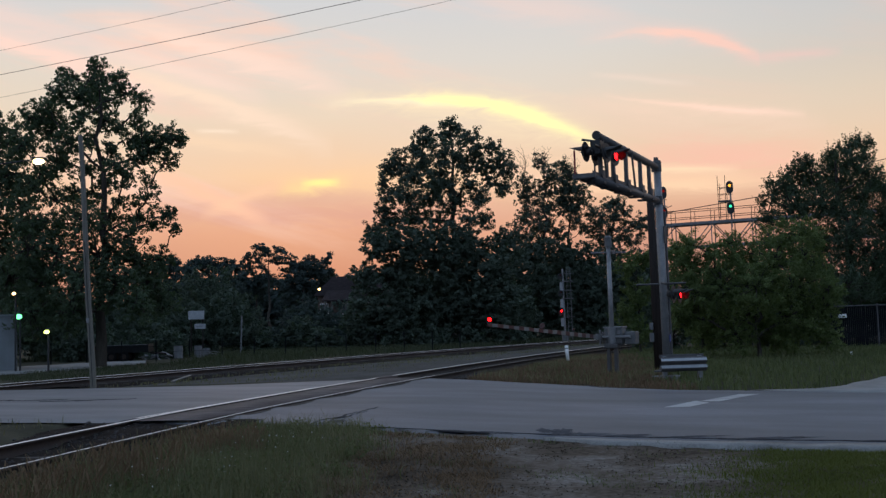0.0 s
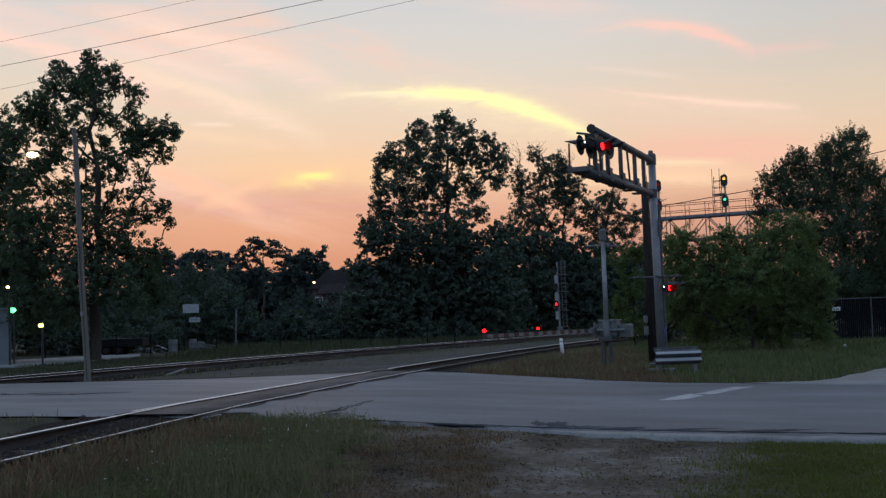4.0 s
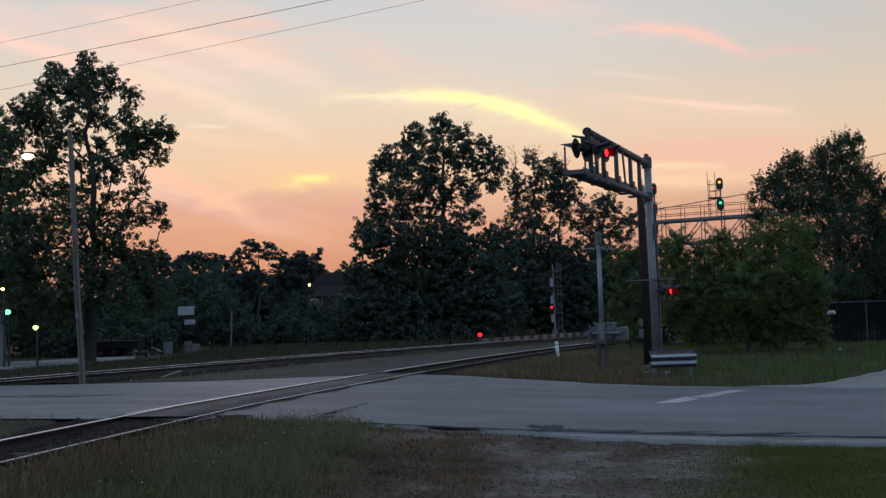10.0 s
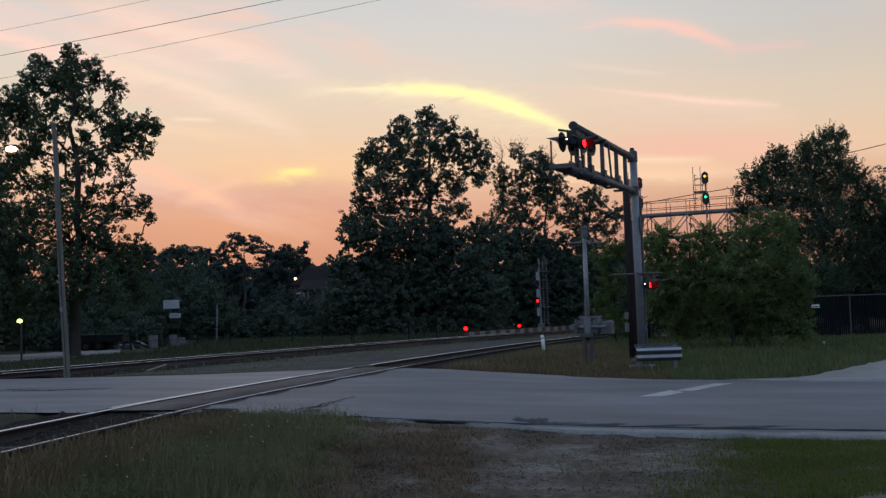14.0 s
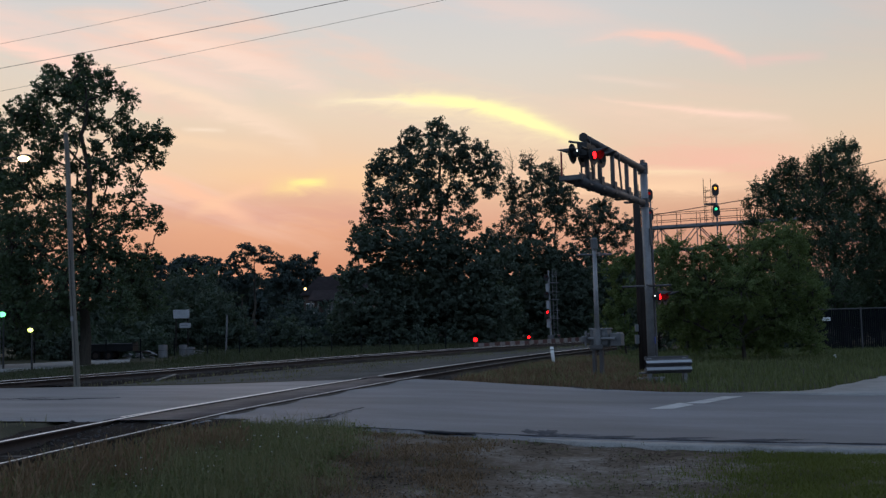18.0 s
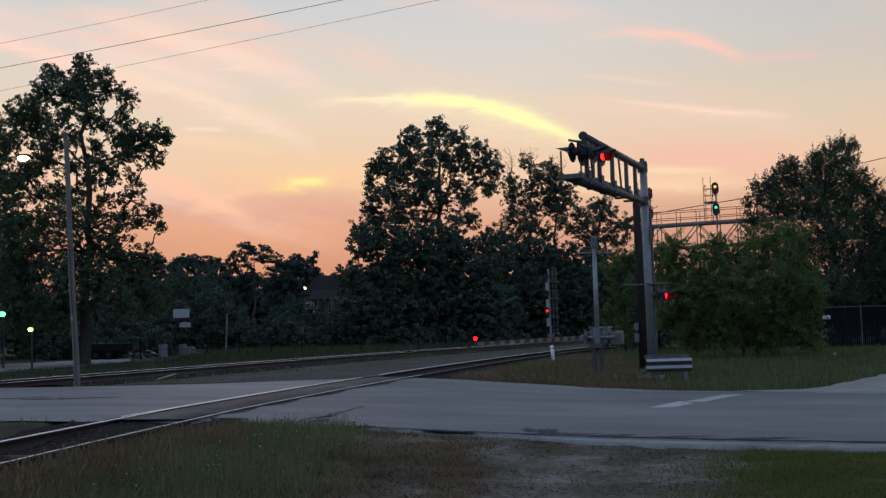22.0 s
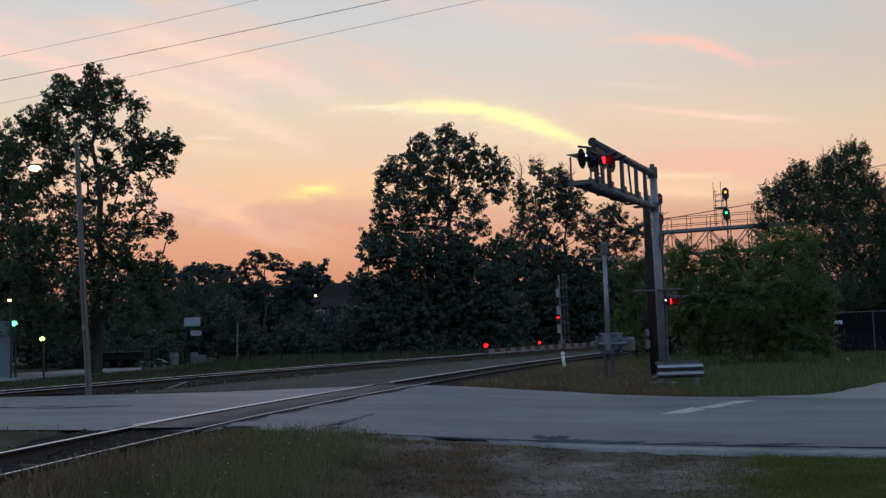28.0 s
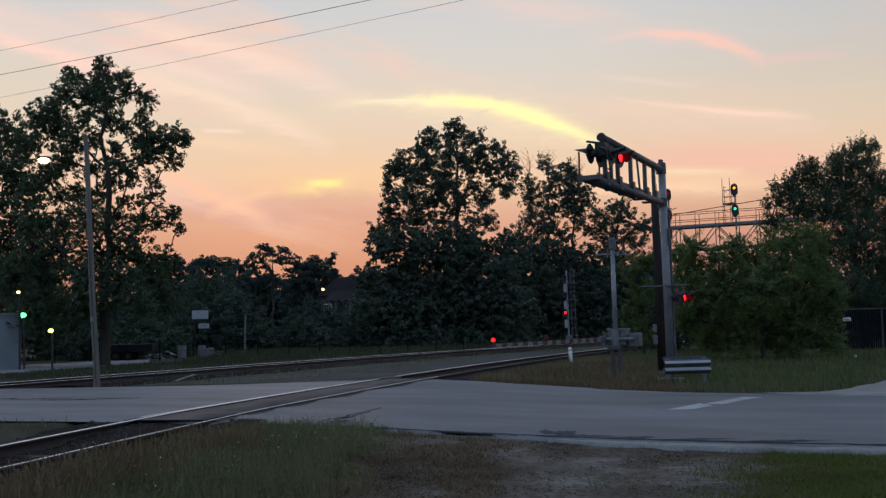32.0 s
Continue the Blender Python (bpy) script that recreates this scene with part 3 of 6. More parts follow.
    # splits running in from the near edge
    crack([(-2.15, 17.0), (-2.05, 17.8), (-1.87, 19.0), (-1.62, 19.8), (-1.4, 20.5)], 0.03, 0.12)
    crack([(-1.98, 18.0), (-1.75, 18.9), (-1.6, 19.5)], 0.04, 0.12)
    crack([(-2.3, 17.3), (-2.2, 17.9), (-2.0, 18.5)], 0.03, 0.12)
    crack([(-3.2, 17.25), (-1.6, 16.75), (-0.6, 16.32), (0.2, 15.95), (0.9, 15.6)], 0.12, 0.1)
    crack([(0.4, 16.0), (1.6, 15.5), (2.6, 15.15), (3.6, 14.66), (4.6, 14.2), (5.8, 13.68), (8, 12.74)], 0.13, 0.06)
    # broken, stained tar where the edge has sunk
    def stain(x, y, rx, ry, seed):
        pts = []
        for i in range(64):
            t = i * math.pi / 32
            c, d = math.cos(t), math.sin(t)
            k = 1 + 0.45 * noise.noise((c * 1.3, d * 1.3, seed)) + 0.5 * noise.noise((c * 4, d * 4, seed)) + 0.3 * rng.uniform(-1, 1)
            pts.append((x + rx * k * c, y + ry * k * d))
        bm = B()
        mid = bm.verts.new((x, y, lie(x, y) + 0.009))
        rim = [bm.verts.new((px, py, lie(px, py) + 0.004)) for px, py in pts]
        for i in range(64):
            bm.faces.new((mid, rim[i], rim[(i + 1) % 64]))
        part("tar_stain", bm, STAIN, repair)

    for i, (x, y, rx, ry) in enumerate(((1.66, 15.95, 0.2, 0.36), (1.95, 15.62, 0.34, 0.2), (1.4, 16.2, 0.1, 0.3), (2.5, 15.38, 0.4, 0.14), (3.3, 15.0, 0.5, 0.12), (4.4, 14.5, 0.6, 0.12), (-1.9, 17.6, 0.14, 0.3))):
        stain(x, y, rx, ry, i + 0.3)
    crack([(3.4, 27.6), (3.6, 26.7), (4.0, 26.3), (4.7, 26.1)], 0.10, 0.25)
    crack([(-9.8, 24.8), (-8.4, 24.4), (-7.4, 24.7)], 0.12, 0.3)
    crack([(-12.6, 26.4), (-10.6, 25.4), (-9.2, 25.1)], 0.10, 0.3)


RAIL_PROFILE = ((-0.075, -0.172), (0.075, -0.172), (0.075, -0.160), (0.012, -0.142), (0.010, -0.045), (0.036, -0.036), (0.036, -0.008), (0.026, 0.0),
                (-0.026, 0.0), (-0.036, -0.008), (-0.036, -0.036), (-0.010, -0.045), (-0.012, -0.142), (-0.075, -0.160))


def rail(parent, curve, off, y0, y1, top, dip, shine, step=1.0, polish=None):
    ys = np.arange(y0, y1 + 0.01, step)
    polish = polish or RAILHEAD
    for name, prof, mat, label in (("rail_web", RAIL_PROFILE, RUST, "rusty rail"), ("rail_head", tuple((shine[0] + (shine[1] - shine[0]) * t, 0.006 - 0.0075 * (2 * t - 1) ** 2) for t in (0, 0.2, 0.4, 0.6, 0.8, 1)) + ((shine[1], -0.006), (shine[0], -0.006)), polish, "shiny rail head" if polish is RAILHEAD else "rail head darkened for its missing sky glint")):
        vs, fs = [], []
        k = len(prof)
        for j, y in enumerate(ys):
            for u, w in prof:
                x, yy, _ = rail_point(curve, y, off + u)
                vs.append((x, yy, top + w + dip(y)))
            if j:
                o = (j - 1) * k
                for i in range(k):
                    i2 = (i + 1) % k
                    fs.append((o + i, o + i2, o + k + i2, o + k + i))
        from_arrays(name, vs, fs, mat, parent, label, name == "rail_head")


def ballast(parent, curve, y0, y1, top, seed, dip, half=1.75):
    ys = np.arange(y0, y1, 0.3)
    us = np.array((-half - 1.1, -half - 0.45, -half, -1.2, -0.75, -0.3, 0.3, 0.75, 1.2, half, half + 0.45, half + 1.1))
    vs, fs = [], []
    k = len(us)
    for j, y in enumerate(ys):
        for u in us:
            x, yy, _ = rail_point(curve, y, 0.75 + u)
            rise = min(1, max(0, (y - 15.5) / 2.5)) if y < 20 and y1 < 20 else 0
            z = top + dip(y) - 0.17 + rise * (0.12 if abs(u) < 1.4 else 0.09) - max(0, abs(u) - half) * (0.42 - 0.3 * rise) + 0.045 * noise.noise((x * 3.1, yy * 3.1, seed))
            vs.append((x, yy, z))
        if j:
            o = (j - 1) * k
            fs += [(o + i, o + i + 1, o + k + i + 1, o + k + i) for i in range(k - 1)]
    from_arrays("ballast_bed", vs, fs, BALLAST, parent, "dirty grey stone ballast")


def stones(name, spots, size, material, parent=None, seed=1, label="", category=""):
    """Loose stones, each an uneven lump."""
    rng = np.random.default_rng(seed)
    base = np.array([(0, 0, 1), (1, 0, 0), (0, 1, 0), (-1, 0, 0), (0, -1, 0), (0, 0, -0.6)], float)
    tri = np.array([(0, 1, 2), (0, 2, 3), (0, 3, 4), (0, 4, 1), (5, 2, 1), (5, 3, 2), (5, 4, 3), (5, 1, 4)])
    n = len(spots)
    s = size * rng.uniform(0.5, 1.3, (n, 1, 1)) * rng.uniform(0.6, 1.4, (n, 6, 3))
    a = rng.uniform(0, 6.28, n)
    rot = np.zeros((n, 3, 3))
    rot[:, 0, 0], rot[:, 0, 1], rot[:, 1, 0], rot[:, 1, 1], rot[:, 2, 2] = np.cos(a), -np.sin(a), np.sin(a), np.cos(a), 0.7
    v = np.einsum("nij,nkj->nki", rot, base[None] * s) + np.asarray(spots)[:, None, :]
    f = tri[None] + (np.arange(n) * 6)[:, None, None]
    ob = from_arrays(name, v.reshape(-1, 3), f.reshape(-1, 3), material, parent, label)
    ob["kind"] = "stuff"
    if category:
        ob["category"] = category
    return ob


def build_tracks():
    tie_bm = box(B(), (2.6, 0.23, 0.18), bevel=0.015)
    tie_me = bpy.data.meshes.new("tie")
    tie_bm.to_mesh(tie_me)
    tie_bm.free()
    tie_me.materials.append(TIE)
    rng = random.Random(8)
    for name, curve, y0, y1, off0, road, label in (
            ("near_railway_track", near_left, -8, 150, 0.0, (18.9, 31.3), "main railway track with shiny rails and dark ties"),
            ("far_railway_track", far_right, 12, 190, -1.505, (10.0, 36.0), "second railway track with shiny rails beyond the crossing")):
        track = thing(name, pose(0, 0, 0), label, "railway track", kind="structure")
        c = (lambda y, f=curve, o=off0: rail_point(f, y, o)[0]) if off0 else curve
        top = 0.022 if curve is near_left else 0.015
        dip = rail_dip if curve is near_left else (lambda y: 0.0)
        rail(track, c, 0.0, y0, y1, top, dip, (-0.034, 0.030))
        if curve is near_left:
            rail(track, c, 1.505, y0, 32, top, dip, (-0.022, 0.004))
            # beyond the crossing the lost glint is painted as a darker head
            rail(track, c, 1.505, 32, y1, top, dip, (-0.030, 0.026), polish=DULLHEAD)
        else:
            rail(track, c, 1.505, y0, y1, top, dip, (-0.03, 0.026))
        for a, b in ((y0, road[0]), (road[1], min(y1, 120))):
            if b > a:
                ballast(track, c, a, b, top, 3, dip)
        y = y0
        count = 0
        while y < 75:
            if not road[0] - 1.6 < y < road[1] + 0.2 and count < 150:
                x, yy, h = rail_point(c, y, 0.7525)
                tie = new("tie", tie_me)
                tie.parent = track
                tie.matrix_basis = pose(x, yy, top + dip(yy) - 0.175 - 0.085 + rng.uniform(-0.01, 0.012), 0, 0, math.degrees(h) - 90 + rng.uniform(-1, 1))
                count += 1
            y += 0.53
        nr = np.random.default_rng(5)
        spots = []
        for _ in range(7000):
            y = nr.uniform(max(y0, 3), 46)
            if road[0] - 0.3 < y < road[1] + 0.3:
                continue
            x, yy, _h = rail_point(c, y, 0.75 + nr.normal(0, 1.25))
            spots.append((x, yy, top + dip(yy) - 0.165 + (0.11 * min(1, max(0, (yy - 15.5) / 2.5)) if yy < 20 else 0) - max(0, abs(from_track(x, yy)) - 1.75) * 0.42 if curve is near_left else top - 0.17))
        stones("ballast_stones", spots, 0.035, STONE, track, 6, "loose grey ballast stones")


def build_crossing():
    """Timber panels and dark flangeways between and beside the near rails."""
    cr = thing("level_crossing_surface", pose(0, 0, 0), "worn crossing panels with dark flangeways along the rails", "level crossing", kind="structure")
    for a, b, nm, mat, lift, lbl in ((0.16, 1.345, "centre_panel", PANEL, 0.010, ""), (-0.14, -0.05, "edge_strip", RUBBER, 0.006, "dark rubber edge strip"), (1.56, 1.62, "header_timber", TIE, 0.03, ""),
                                (0.045, 0.15, "flangeway", RUBBER, -0.012, "dark flangeway"), (1.355, 1.46, "flangeway", RUBBER, -0.012, "dark flangeway")):
        y = 18.0
        while y < 30.9:
            y2 = min(y + (2.4 if "panel" in nm else 14.6), 31.2)
            pa = [rail_point(near_left, t, a)[:2] for t in np.linspace(y, y2 - 0.02, 6)]
            pb = [rail_point(near_left, t, b)[:2] for t in np.linspace(y, y2 - 0.02, 6)]
            if nm == "header_timber":
                lift = 0.0
            if nm == "flangeway":
                lift = 0.004
            strip(nm, pa, pb, lift, mat, "", "", 8, 0.02, 0.0, cr)
            y = y2
    # worn steel edge of the outer panel, and dirt packed over the rail at the road's end
    ys = np.linspace(18.6, 27.0, 12)
    strip("steel_edge", [rail_point(near_left, t, -0.175)[:2] for t in ys], [rail_point(near_left, t, -0.145)[:2] for t in ys], 0.012, RAILHEAD, "", "", 24, 0.02, 0.0, cr)
    ys = np.linspace(30.9, 32.2, 6)
    strip("packed_dirt", [rail_point(near_left, t, -0.16)[:2] for t in ys], [rail_point(near_left, t, 0.22)[:2] for t in ys], 0.034, PANEL, "", "", 10, 0.06, 0.2, cr)


def build_track_bed():
    """Grey gravel between the two tracks."""
    vs, fs, m = [], [], 9
    ys = np.arange(31.6, 112, 1.2)
    for y in ys:
        for i in range(m + 1):
            t = i / m
            x = near_left(y) - 0.5 + (far_right(y + 2) + 2.2 - near_left(y) + 0.5) * t
            yy = y + 2.0 * t
            vs.append((x, yy, -0.06 - 0.08 * max(0, 1 - 8 * t) - 0.18 * t * t * (3 - 2 * t) + 0.03 * noise.noise((x * 0.9, yy * 0.9, 2)) - max(0, 32.4 - y) * 0.1))
    for j in range(len(ys) - 1):
        for i in range(m):
            o = j * (m + 1) + i
            fs.append((o, o + 1, o + m + 2, o + m + 1))
    ob = from_arrays("track_bed", vs, fs, TRACKBED, smooth=True)
    tagged(ob, "dirty grey gravel between the tracks", "gravel", kind="structure")


build_ground()
build_track_bed()
build_road()
build_paving()
build_tracks()
build_crossing()


# ---------------------------------------------------------------- crossing signals
SHUTTERS = []


def flasher(parent, at, facing, lit, name="flasher_lamp"):
    """A red crossing lamp: black backplate, housing, hood, glowing lens and a shutter disc, added to blink it. It faces
    +Y of its own frame, turned by facing.
    """
    head = part(name, bar(bar(B(), (0, -0.20, 0), (0, 0.0, 0), 0.10, 0.165, 16), (0, -0.24, 0), (0, -0.20, 0), 0.05, 0.10, 12), BLACK, parent, "black crossing lamp housing", True)
    head.matrix_basis = pose(*at, 0, 0, facing) @ Matrix.Scale(0.84, 4)
    bm = B()
    bmesh.ops.create_cone(bm, cap_ends=True, segments=28, radius1=0.30, radius2=0.30, depth=0.012, matrix=pose(0, -0.012, 0, 90))
    part("backplate", bm, BLACK, head, "round black backplate")
    # the hood covers the top and the sides
    vs, fs, n = [], [], 20
    for i in range(n + 1):
        a = radians(22 + 136 * i / n)
        for r in (0.165, 0.172):
            reach = 0.50 - 0.42 * (1 - math.sin(a))
            for y in (0.0, reach):
                vs.append((r * math.cos(a), y, r * math.sin(a)))
    for i in range(n):
        o, q = i * 4, i * 4 + 4
        fs += [(o, o + 1, q + 1, q), (o + 2, q + 2, q + 3, o + 3), (o + 1, o + 3, q + 3, q + 1)]
    from_arrays("hood", vs, fs, HOOD, head, "black visor hood", True)
    vs, fs = [], []
    for i in range(24):
        a = i * math.pi / 12
        for r, y in ((0.166, -0.01), (0.166, 0.06), (0.138, 0.05), (0.138, -0.01)):
            vs.append((r * math.cos(a), y, r * math.sin(a)))
        o, q = i * 4, (i + 1) % 24 * 4
        fs += [(o, o + 1, q + 1, q), (o + 1, o + 2, q + 2, q + 1), (o + 2, o + 3, q + 3, q + 2)]
    from_arrays("bezel", vs, fs, BLACK, head, "", True)
    bm = B()
    bmesh.ops.create_cone(bm, cap_ends=True, segments=24, radius1=0.134, radius2=0.126, depth=0.02, matrix=pose(0, 0.012, 0, -90))
    part("lens", bm, RED_GLOW if lit else LENS_OFF, head, "lit red lens" if lit else "unlit red lens")
    if lit:
        bm = B()
        bmesh.ops.create_cone(bm, cap_ends=True, segments=24, radius1=0.137, radius2=0.137, depth=0.006, matrix=pose(0.137, 0, 0, 90))
        sh = part("shutter", bm, SHUT, head, "added black disc that covers the light")
        SHUTTERS.append((sh, (-0.137, 0.034, 0), lit.lower()))
    return head


def peephole(parent, at):
    """The small white side light of a housing, with a shutter disc added to blink it; it faces +X."""
    x, y, z = at
    hole = part("side_light", bar(B(), (-0.03, 0, 0), (0.0, 0, 0), 0.045, None, 12), BLACK, parent, "side light socket")
    part("bulb", bar(B(), (-0.02, 0, 0), (0.005, 0, 0), 0.022, None, 12), WHITE_GLOW, hole, "small white side light")
    hole.matrix_basis = pose(x, y, z)
    bm = bar(B(), (0, -0.04, 0), (0.004, -0.04, 0), 0.04, None, 14)
    sh = part("shutter", bm, BLACK, hole, "added black disc that covers the light")
    SHUTTERS.append((sh, (0.012, 0.04, 0), "B"))


def build_cantilever():
    turn = math.degrees(math.atan2(-0.894, -0.447))
    c = thing("cantilever_signal", pose(6.30, 30.85, -0.22, 0, 0, turn), "grey metal cantilever with walkway and red crossing lamps over the road", "railway signal")
    g = 0.22  # heights below are above rail level
    part("footing", box(B(), (0.7, 0.7, 0.3), (0, 0, -0.08), bevel=0.04), CONCRETE, c, "concrete footing")
    part("base_plate", box(bar(B(), (0, 0, 0.2), (0, 0, 0.34), 0.2, 0.17, 16), (0.55, 0.55, 0.04), (0, 0, 0.2)), ARM, c)
    part("mast", bar(B(), (0, 0.05, 0.2), (0, 0.02, 6.36), 0.118, 0.108, 20), GALV, c, "tall grey metal mast", True)
    part("mast_cap", box(bar(B(), (0, 0.02, 6.36), (0, 0.02, 6.42), 0.13, 0.11, 16), (0.16, 0.1, 0.1), (0, 0, 6.46)), ARM, c)
    for z in (6.0, 5.0):
        part("arm_clamp", bar(B(), (0, 0, z + g - 0.13), (0, 0, z + g + 0.13), 0.15, 0.15, 16), ARM, c)
    part("upper_tube", bar(B(), (0.1, 0, 6.0 + g), (5.5, 0, 6.12 + g), 0.105, 0.098, 16), ARM, c, "upper arm tube", True)
    part("tube_cap", bar(B(), (5.48, 0, 6.12 + g), (5.54, 0, 6.12 + g), 0.115, 0.115, 16), BLACK, c)
    part("lower_tube", bar(B(), (0.1, 0, 5.0 + g), (5.8, 0, 5.0 + g), 0.10, 0.09, 16), ARM, c, "lower arm tube", True)
    for x in (0.85, 1.75, 3.1, 4.25, 5.3):
        part("brace_bar", box(B(), (0.10, 0.10, 1.02), (x, 0, 5.53 + g), bevel=0.01), ARM, c)
        part("bracket", box(B(), (0.2, 0.46, 0.05), (x, -0.12, 4.95 + g), bevel=0.01), ARM, c)
        part("gusset", box(B(), (0.22, 0.02, 0.22), (x, 0.08, 5.16 + g), bevel=0.004), ARM, c)
    # walkway grating beside the lower tube, with its edge angles and handrail
    part("walkway_deck", box(B(), (4.7, 0.46, 0.035), (3.62, -0.22, 5.07 + g)), ARM, c, "dark walkway deck")
    for y in (-0.46, 0.02):
        part("walkway_edge", box(B(), (4.75, 0.012, 0.17), (3.62, y, 5.09 + g)), ARM, c)
    for x in np.arange(1.5, 6.0, 0.62):
        part("walkway_rung", box(B(), (0.03, 0.46, 0.03), (x, -0.22, 5.08 + g)), ARM, c)
    part("end_beam", box(B(), (0.1, 0.6, 0.12), (5.98, -0.2, 5.06 + g), bevel=0.01), ARM, c)
    for x in (3.3, 4.4):
        part("rail_post", bar(B(), (x, -0.45, 5.1 + g), (x, -0.45, 6.05 + g), 0.024, None, 8), ARM, c)
    for z in (5.6, 6.03):
        part("handrail", bar(B(), (3.3, -0.45, z + g), (4.4, -0.45, z + g), 0.02, None, 8), ARM, c)
    # the lamps' red light on this post is put into its colour
    part("end_post", bar(B(), (5.98, -0.44, 5.1 + g), (5.98, -0.44, 5.72 + g), 0.025, None, 8), REDLIT, c, "end post painted with the lamps' red light")
    part("lamp_bar", bar(B(), (4.95, 0.10, 5.80 + g), (6.05, 0.10, 5.80 + g), 0.035, None, 10), BLACK, c)
    part("lamp_bar", bar(B(), (4.95, -0.16, 5.80 + g), (6.0, -0.16, 5.80 + g), 0.035, None, 10), BLACK, c)
    part("junction_box", box(B(), (0.34, 0.26, 0.34), (5.5, 0.0, 5.80 + g), bevel=0.02), BLACK, c)
    part("lamp_hanger", bar(B(), (5.45, 0.0, 5.8 + g), (5.45, 0.0, 6.1 + g), 0.06, None, 10), ARM, c)
    part("top_stub", bar(B(), (5.4, 0.0, 5.98 + g), (5.9, -0.25, 5.98 + g), 0.03, None, 8), ARM, c)
    for x, z, lit in ((5.42, 5.67, "B"), (4.75, 5.68, "A")):
        flasher(c, (x, 0.22, z + g), -10, lit)
    for x in (5.72, 4.98):
        flasher(c, (x, -0.24, 5.70 + g), 176, None)
    peephole(c, (5.99, -0.02, 5.72 + g))
    peephole(c, (0.54, 0.36, 2.22 + g))
    for x in (2.6, 5.1):
        part("cable_conduit", bar(B(), (x, 0.09, 5.1 + g), (x + 0.25, 0.1, 6.05 + g), 0.03, None, 8), ARM, c)
    # lower pair on the mast
    part("cross_bar", bar(B(), (-0.55, 0.16, 2.53 + g), (0.62, 0.16, 2.53 + g), 0.03, None, 10), ARM, c)
    part("side_bar", bar(B(), (0.05, -0.75, 2.53 + g), (0.05, 0.72, 2.53 + g), 0.028, None, 10), ARM, c)
    for x, lit in ((0.38, "B"), (-0.32, "A")):
        flasher(c, (x, 0.44, 2.2 + g), -3, lit)
        part("lamp_drop", bar(B(), (x, 0.3, 2.25 + g), (x, 0.3, 2.53 + g), 0.022, None, 8), BLACK, c)
    part("conduit", bar(B(), (-0.12, 0.16, 0.25), (-0.10, 0.15, 4.9), 0.045, None, 8), ARM, c)
    part("number_plate", box(B(), (0.16, 0.02, 0.2), (0.02, 0.18, 1.15), (0, 0, 10), bevel=0.006), BLUE, c, "small blue plate")
    part("access_panel", box(B(), (0.16, 0.03, 0.5), (0.0, 0.16, 4.2), bevel=0.006), ARM, c)


GATE = {}


def build_gate():
    d = Vector((0.863 - 5.24, 26.6 - 33.25))
    turn = math.degrees(math.atan2(d.y, d.x)) + 4.0
    c = thing("crossing_gate", pose(5.14, 33.25, -0.22, 0, 0, turn), "crossing gate mechanism with grey mast and lowered striped arm", "crossing gate")
    part("footing", box(B(), (0.6, 0.6, 0.2), (0, 0, -0.06), bevel=0.03), CONCRETE, c, "concrete footing")
    part("mast", bar(B(), (0, 0, 0.95), (0, 0, 4.1), 0.078, 0.068, 18), GALV, c, "grey aluminium mast", True)
    for y in (-0.12, 0.12):
        part("support_leg", box(B(), (0.14, 0.11, 1.0), (0, y, 0.5), bevel=0.012), ARM, c, "dark steel support leg")
    part("junction_base", box(B(), (0.34, 0.46, 0.14), (0, 0, 0.92), bevel=0.03), ARM, c)
    part("mechanism_case", box(box(B(), (0.44, 0.6, 0.5), (-0.26, 0.02, 1.24), bevel=0.05), (0.3, 0.5, 0.1), (-0.24, 0.02, 0.98), bevel=0.03), CASE, c, "grey cast gate mechanism case")
    part("case_lid", box(B(), (0.48, 0.64, 0.05), (-0.26, 0.02, 1.51), bevel=0.015), GALV_DULL, c)
    part("relay_case", box(B(), (0.36, 0.36, 0.4), (-0.3, 0.55, 1.16), bevel=0.03), CASE, c, "small grey relay case")
    part("lid_hasp", box(B(), (0.03, 0.08, 0.12), (-0.03, 0.2, 1.34), bevel=0.006), GALV_DULL, c)
    part("side_bracket", box(B(), (0.1, 0.05, 0.48), (-0.1, -0.43, 1.2), bevel=0.01), GALV_DULL, c)
    part("mast_collar", bar(B(), (0, 0, 1.0), (0, 0, 1.5), 0.125, None, 16), GALV_DULL, c)
    part("bell", bar(bar(B(), (0, 0, 4.05), (0, 0, 4.36), 0.11, 0.11, 16), (0, 0, 4.36), (0, 0, 4.42), 0.125, 0.07, 16), CASE, c, "grey crossing bell")
    part("bell_window", box(B(), (0.12, 0.03, 0.14), (-0.02, -0.11, 4.22), bevel=0.01), BLACK, c)
    part("cross_arm", bar(B(), (-0.35, 0.45, 3.88), (0.35, -0.45, 3.88), 0.03, None, 8), GALV_DULL, c)
    part("sign_blade", box(B(), (0.9, 0.02, 0.13), (-0.05, 0.1, 3.9), (0, 4, 30), bevel=0.004), GALV_DULL, c)
    pivot = part("gate_arm", box(bar(B(), (0.0, -0.4, 0), (0.0, 0.6, 0), 0.05, None, 10), (0.55, 0.05, 0.2), (0.18, -0.35, 0.0), bevel=0.01), GALV_DULL, c, "red and white striped gate arm")
    pivot.matrix_basis = pose(0, 0, 1.2)
    GATE["arm"] = pivot
    for y in (-0.42, 0.56):
        part("counterweight", box(B(), (0.5, 0.06, 0.34), (-0.5, y, 0.02), bevel=0.02), GALV_DULL, pivot, "steel counterweight")
    part("arm_side", box(B(), (0.9, 0.05, 0.09), (-0.15, -0.35, 0.0), bevel=0.01), GALV_DULL, pivot)
    x, i = 0.42, 0
    while x < 7.88:
        w = min(0.315, 7.9 - x)
        h = 0.13 - 0.045 * x / 8
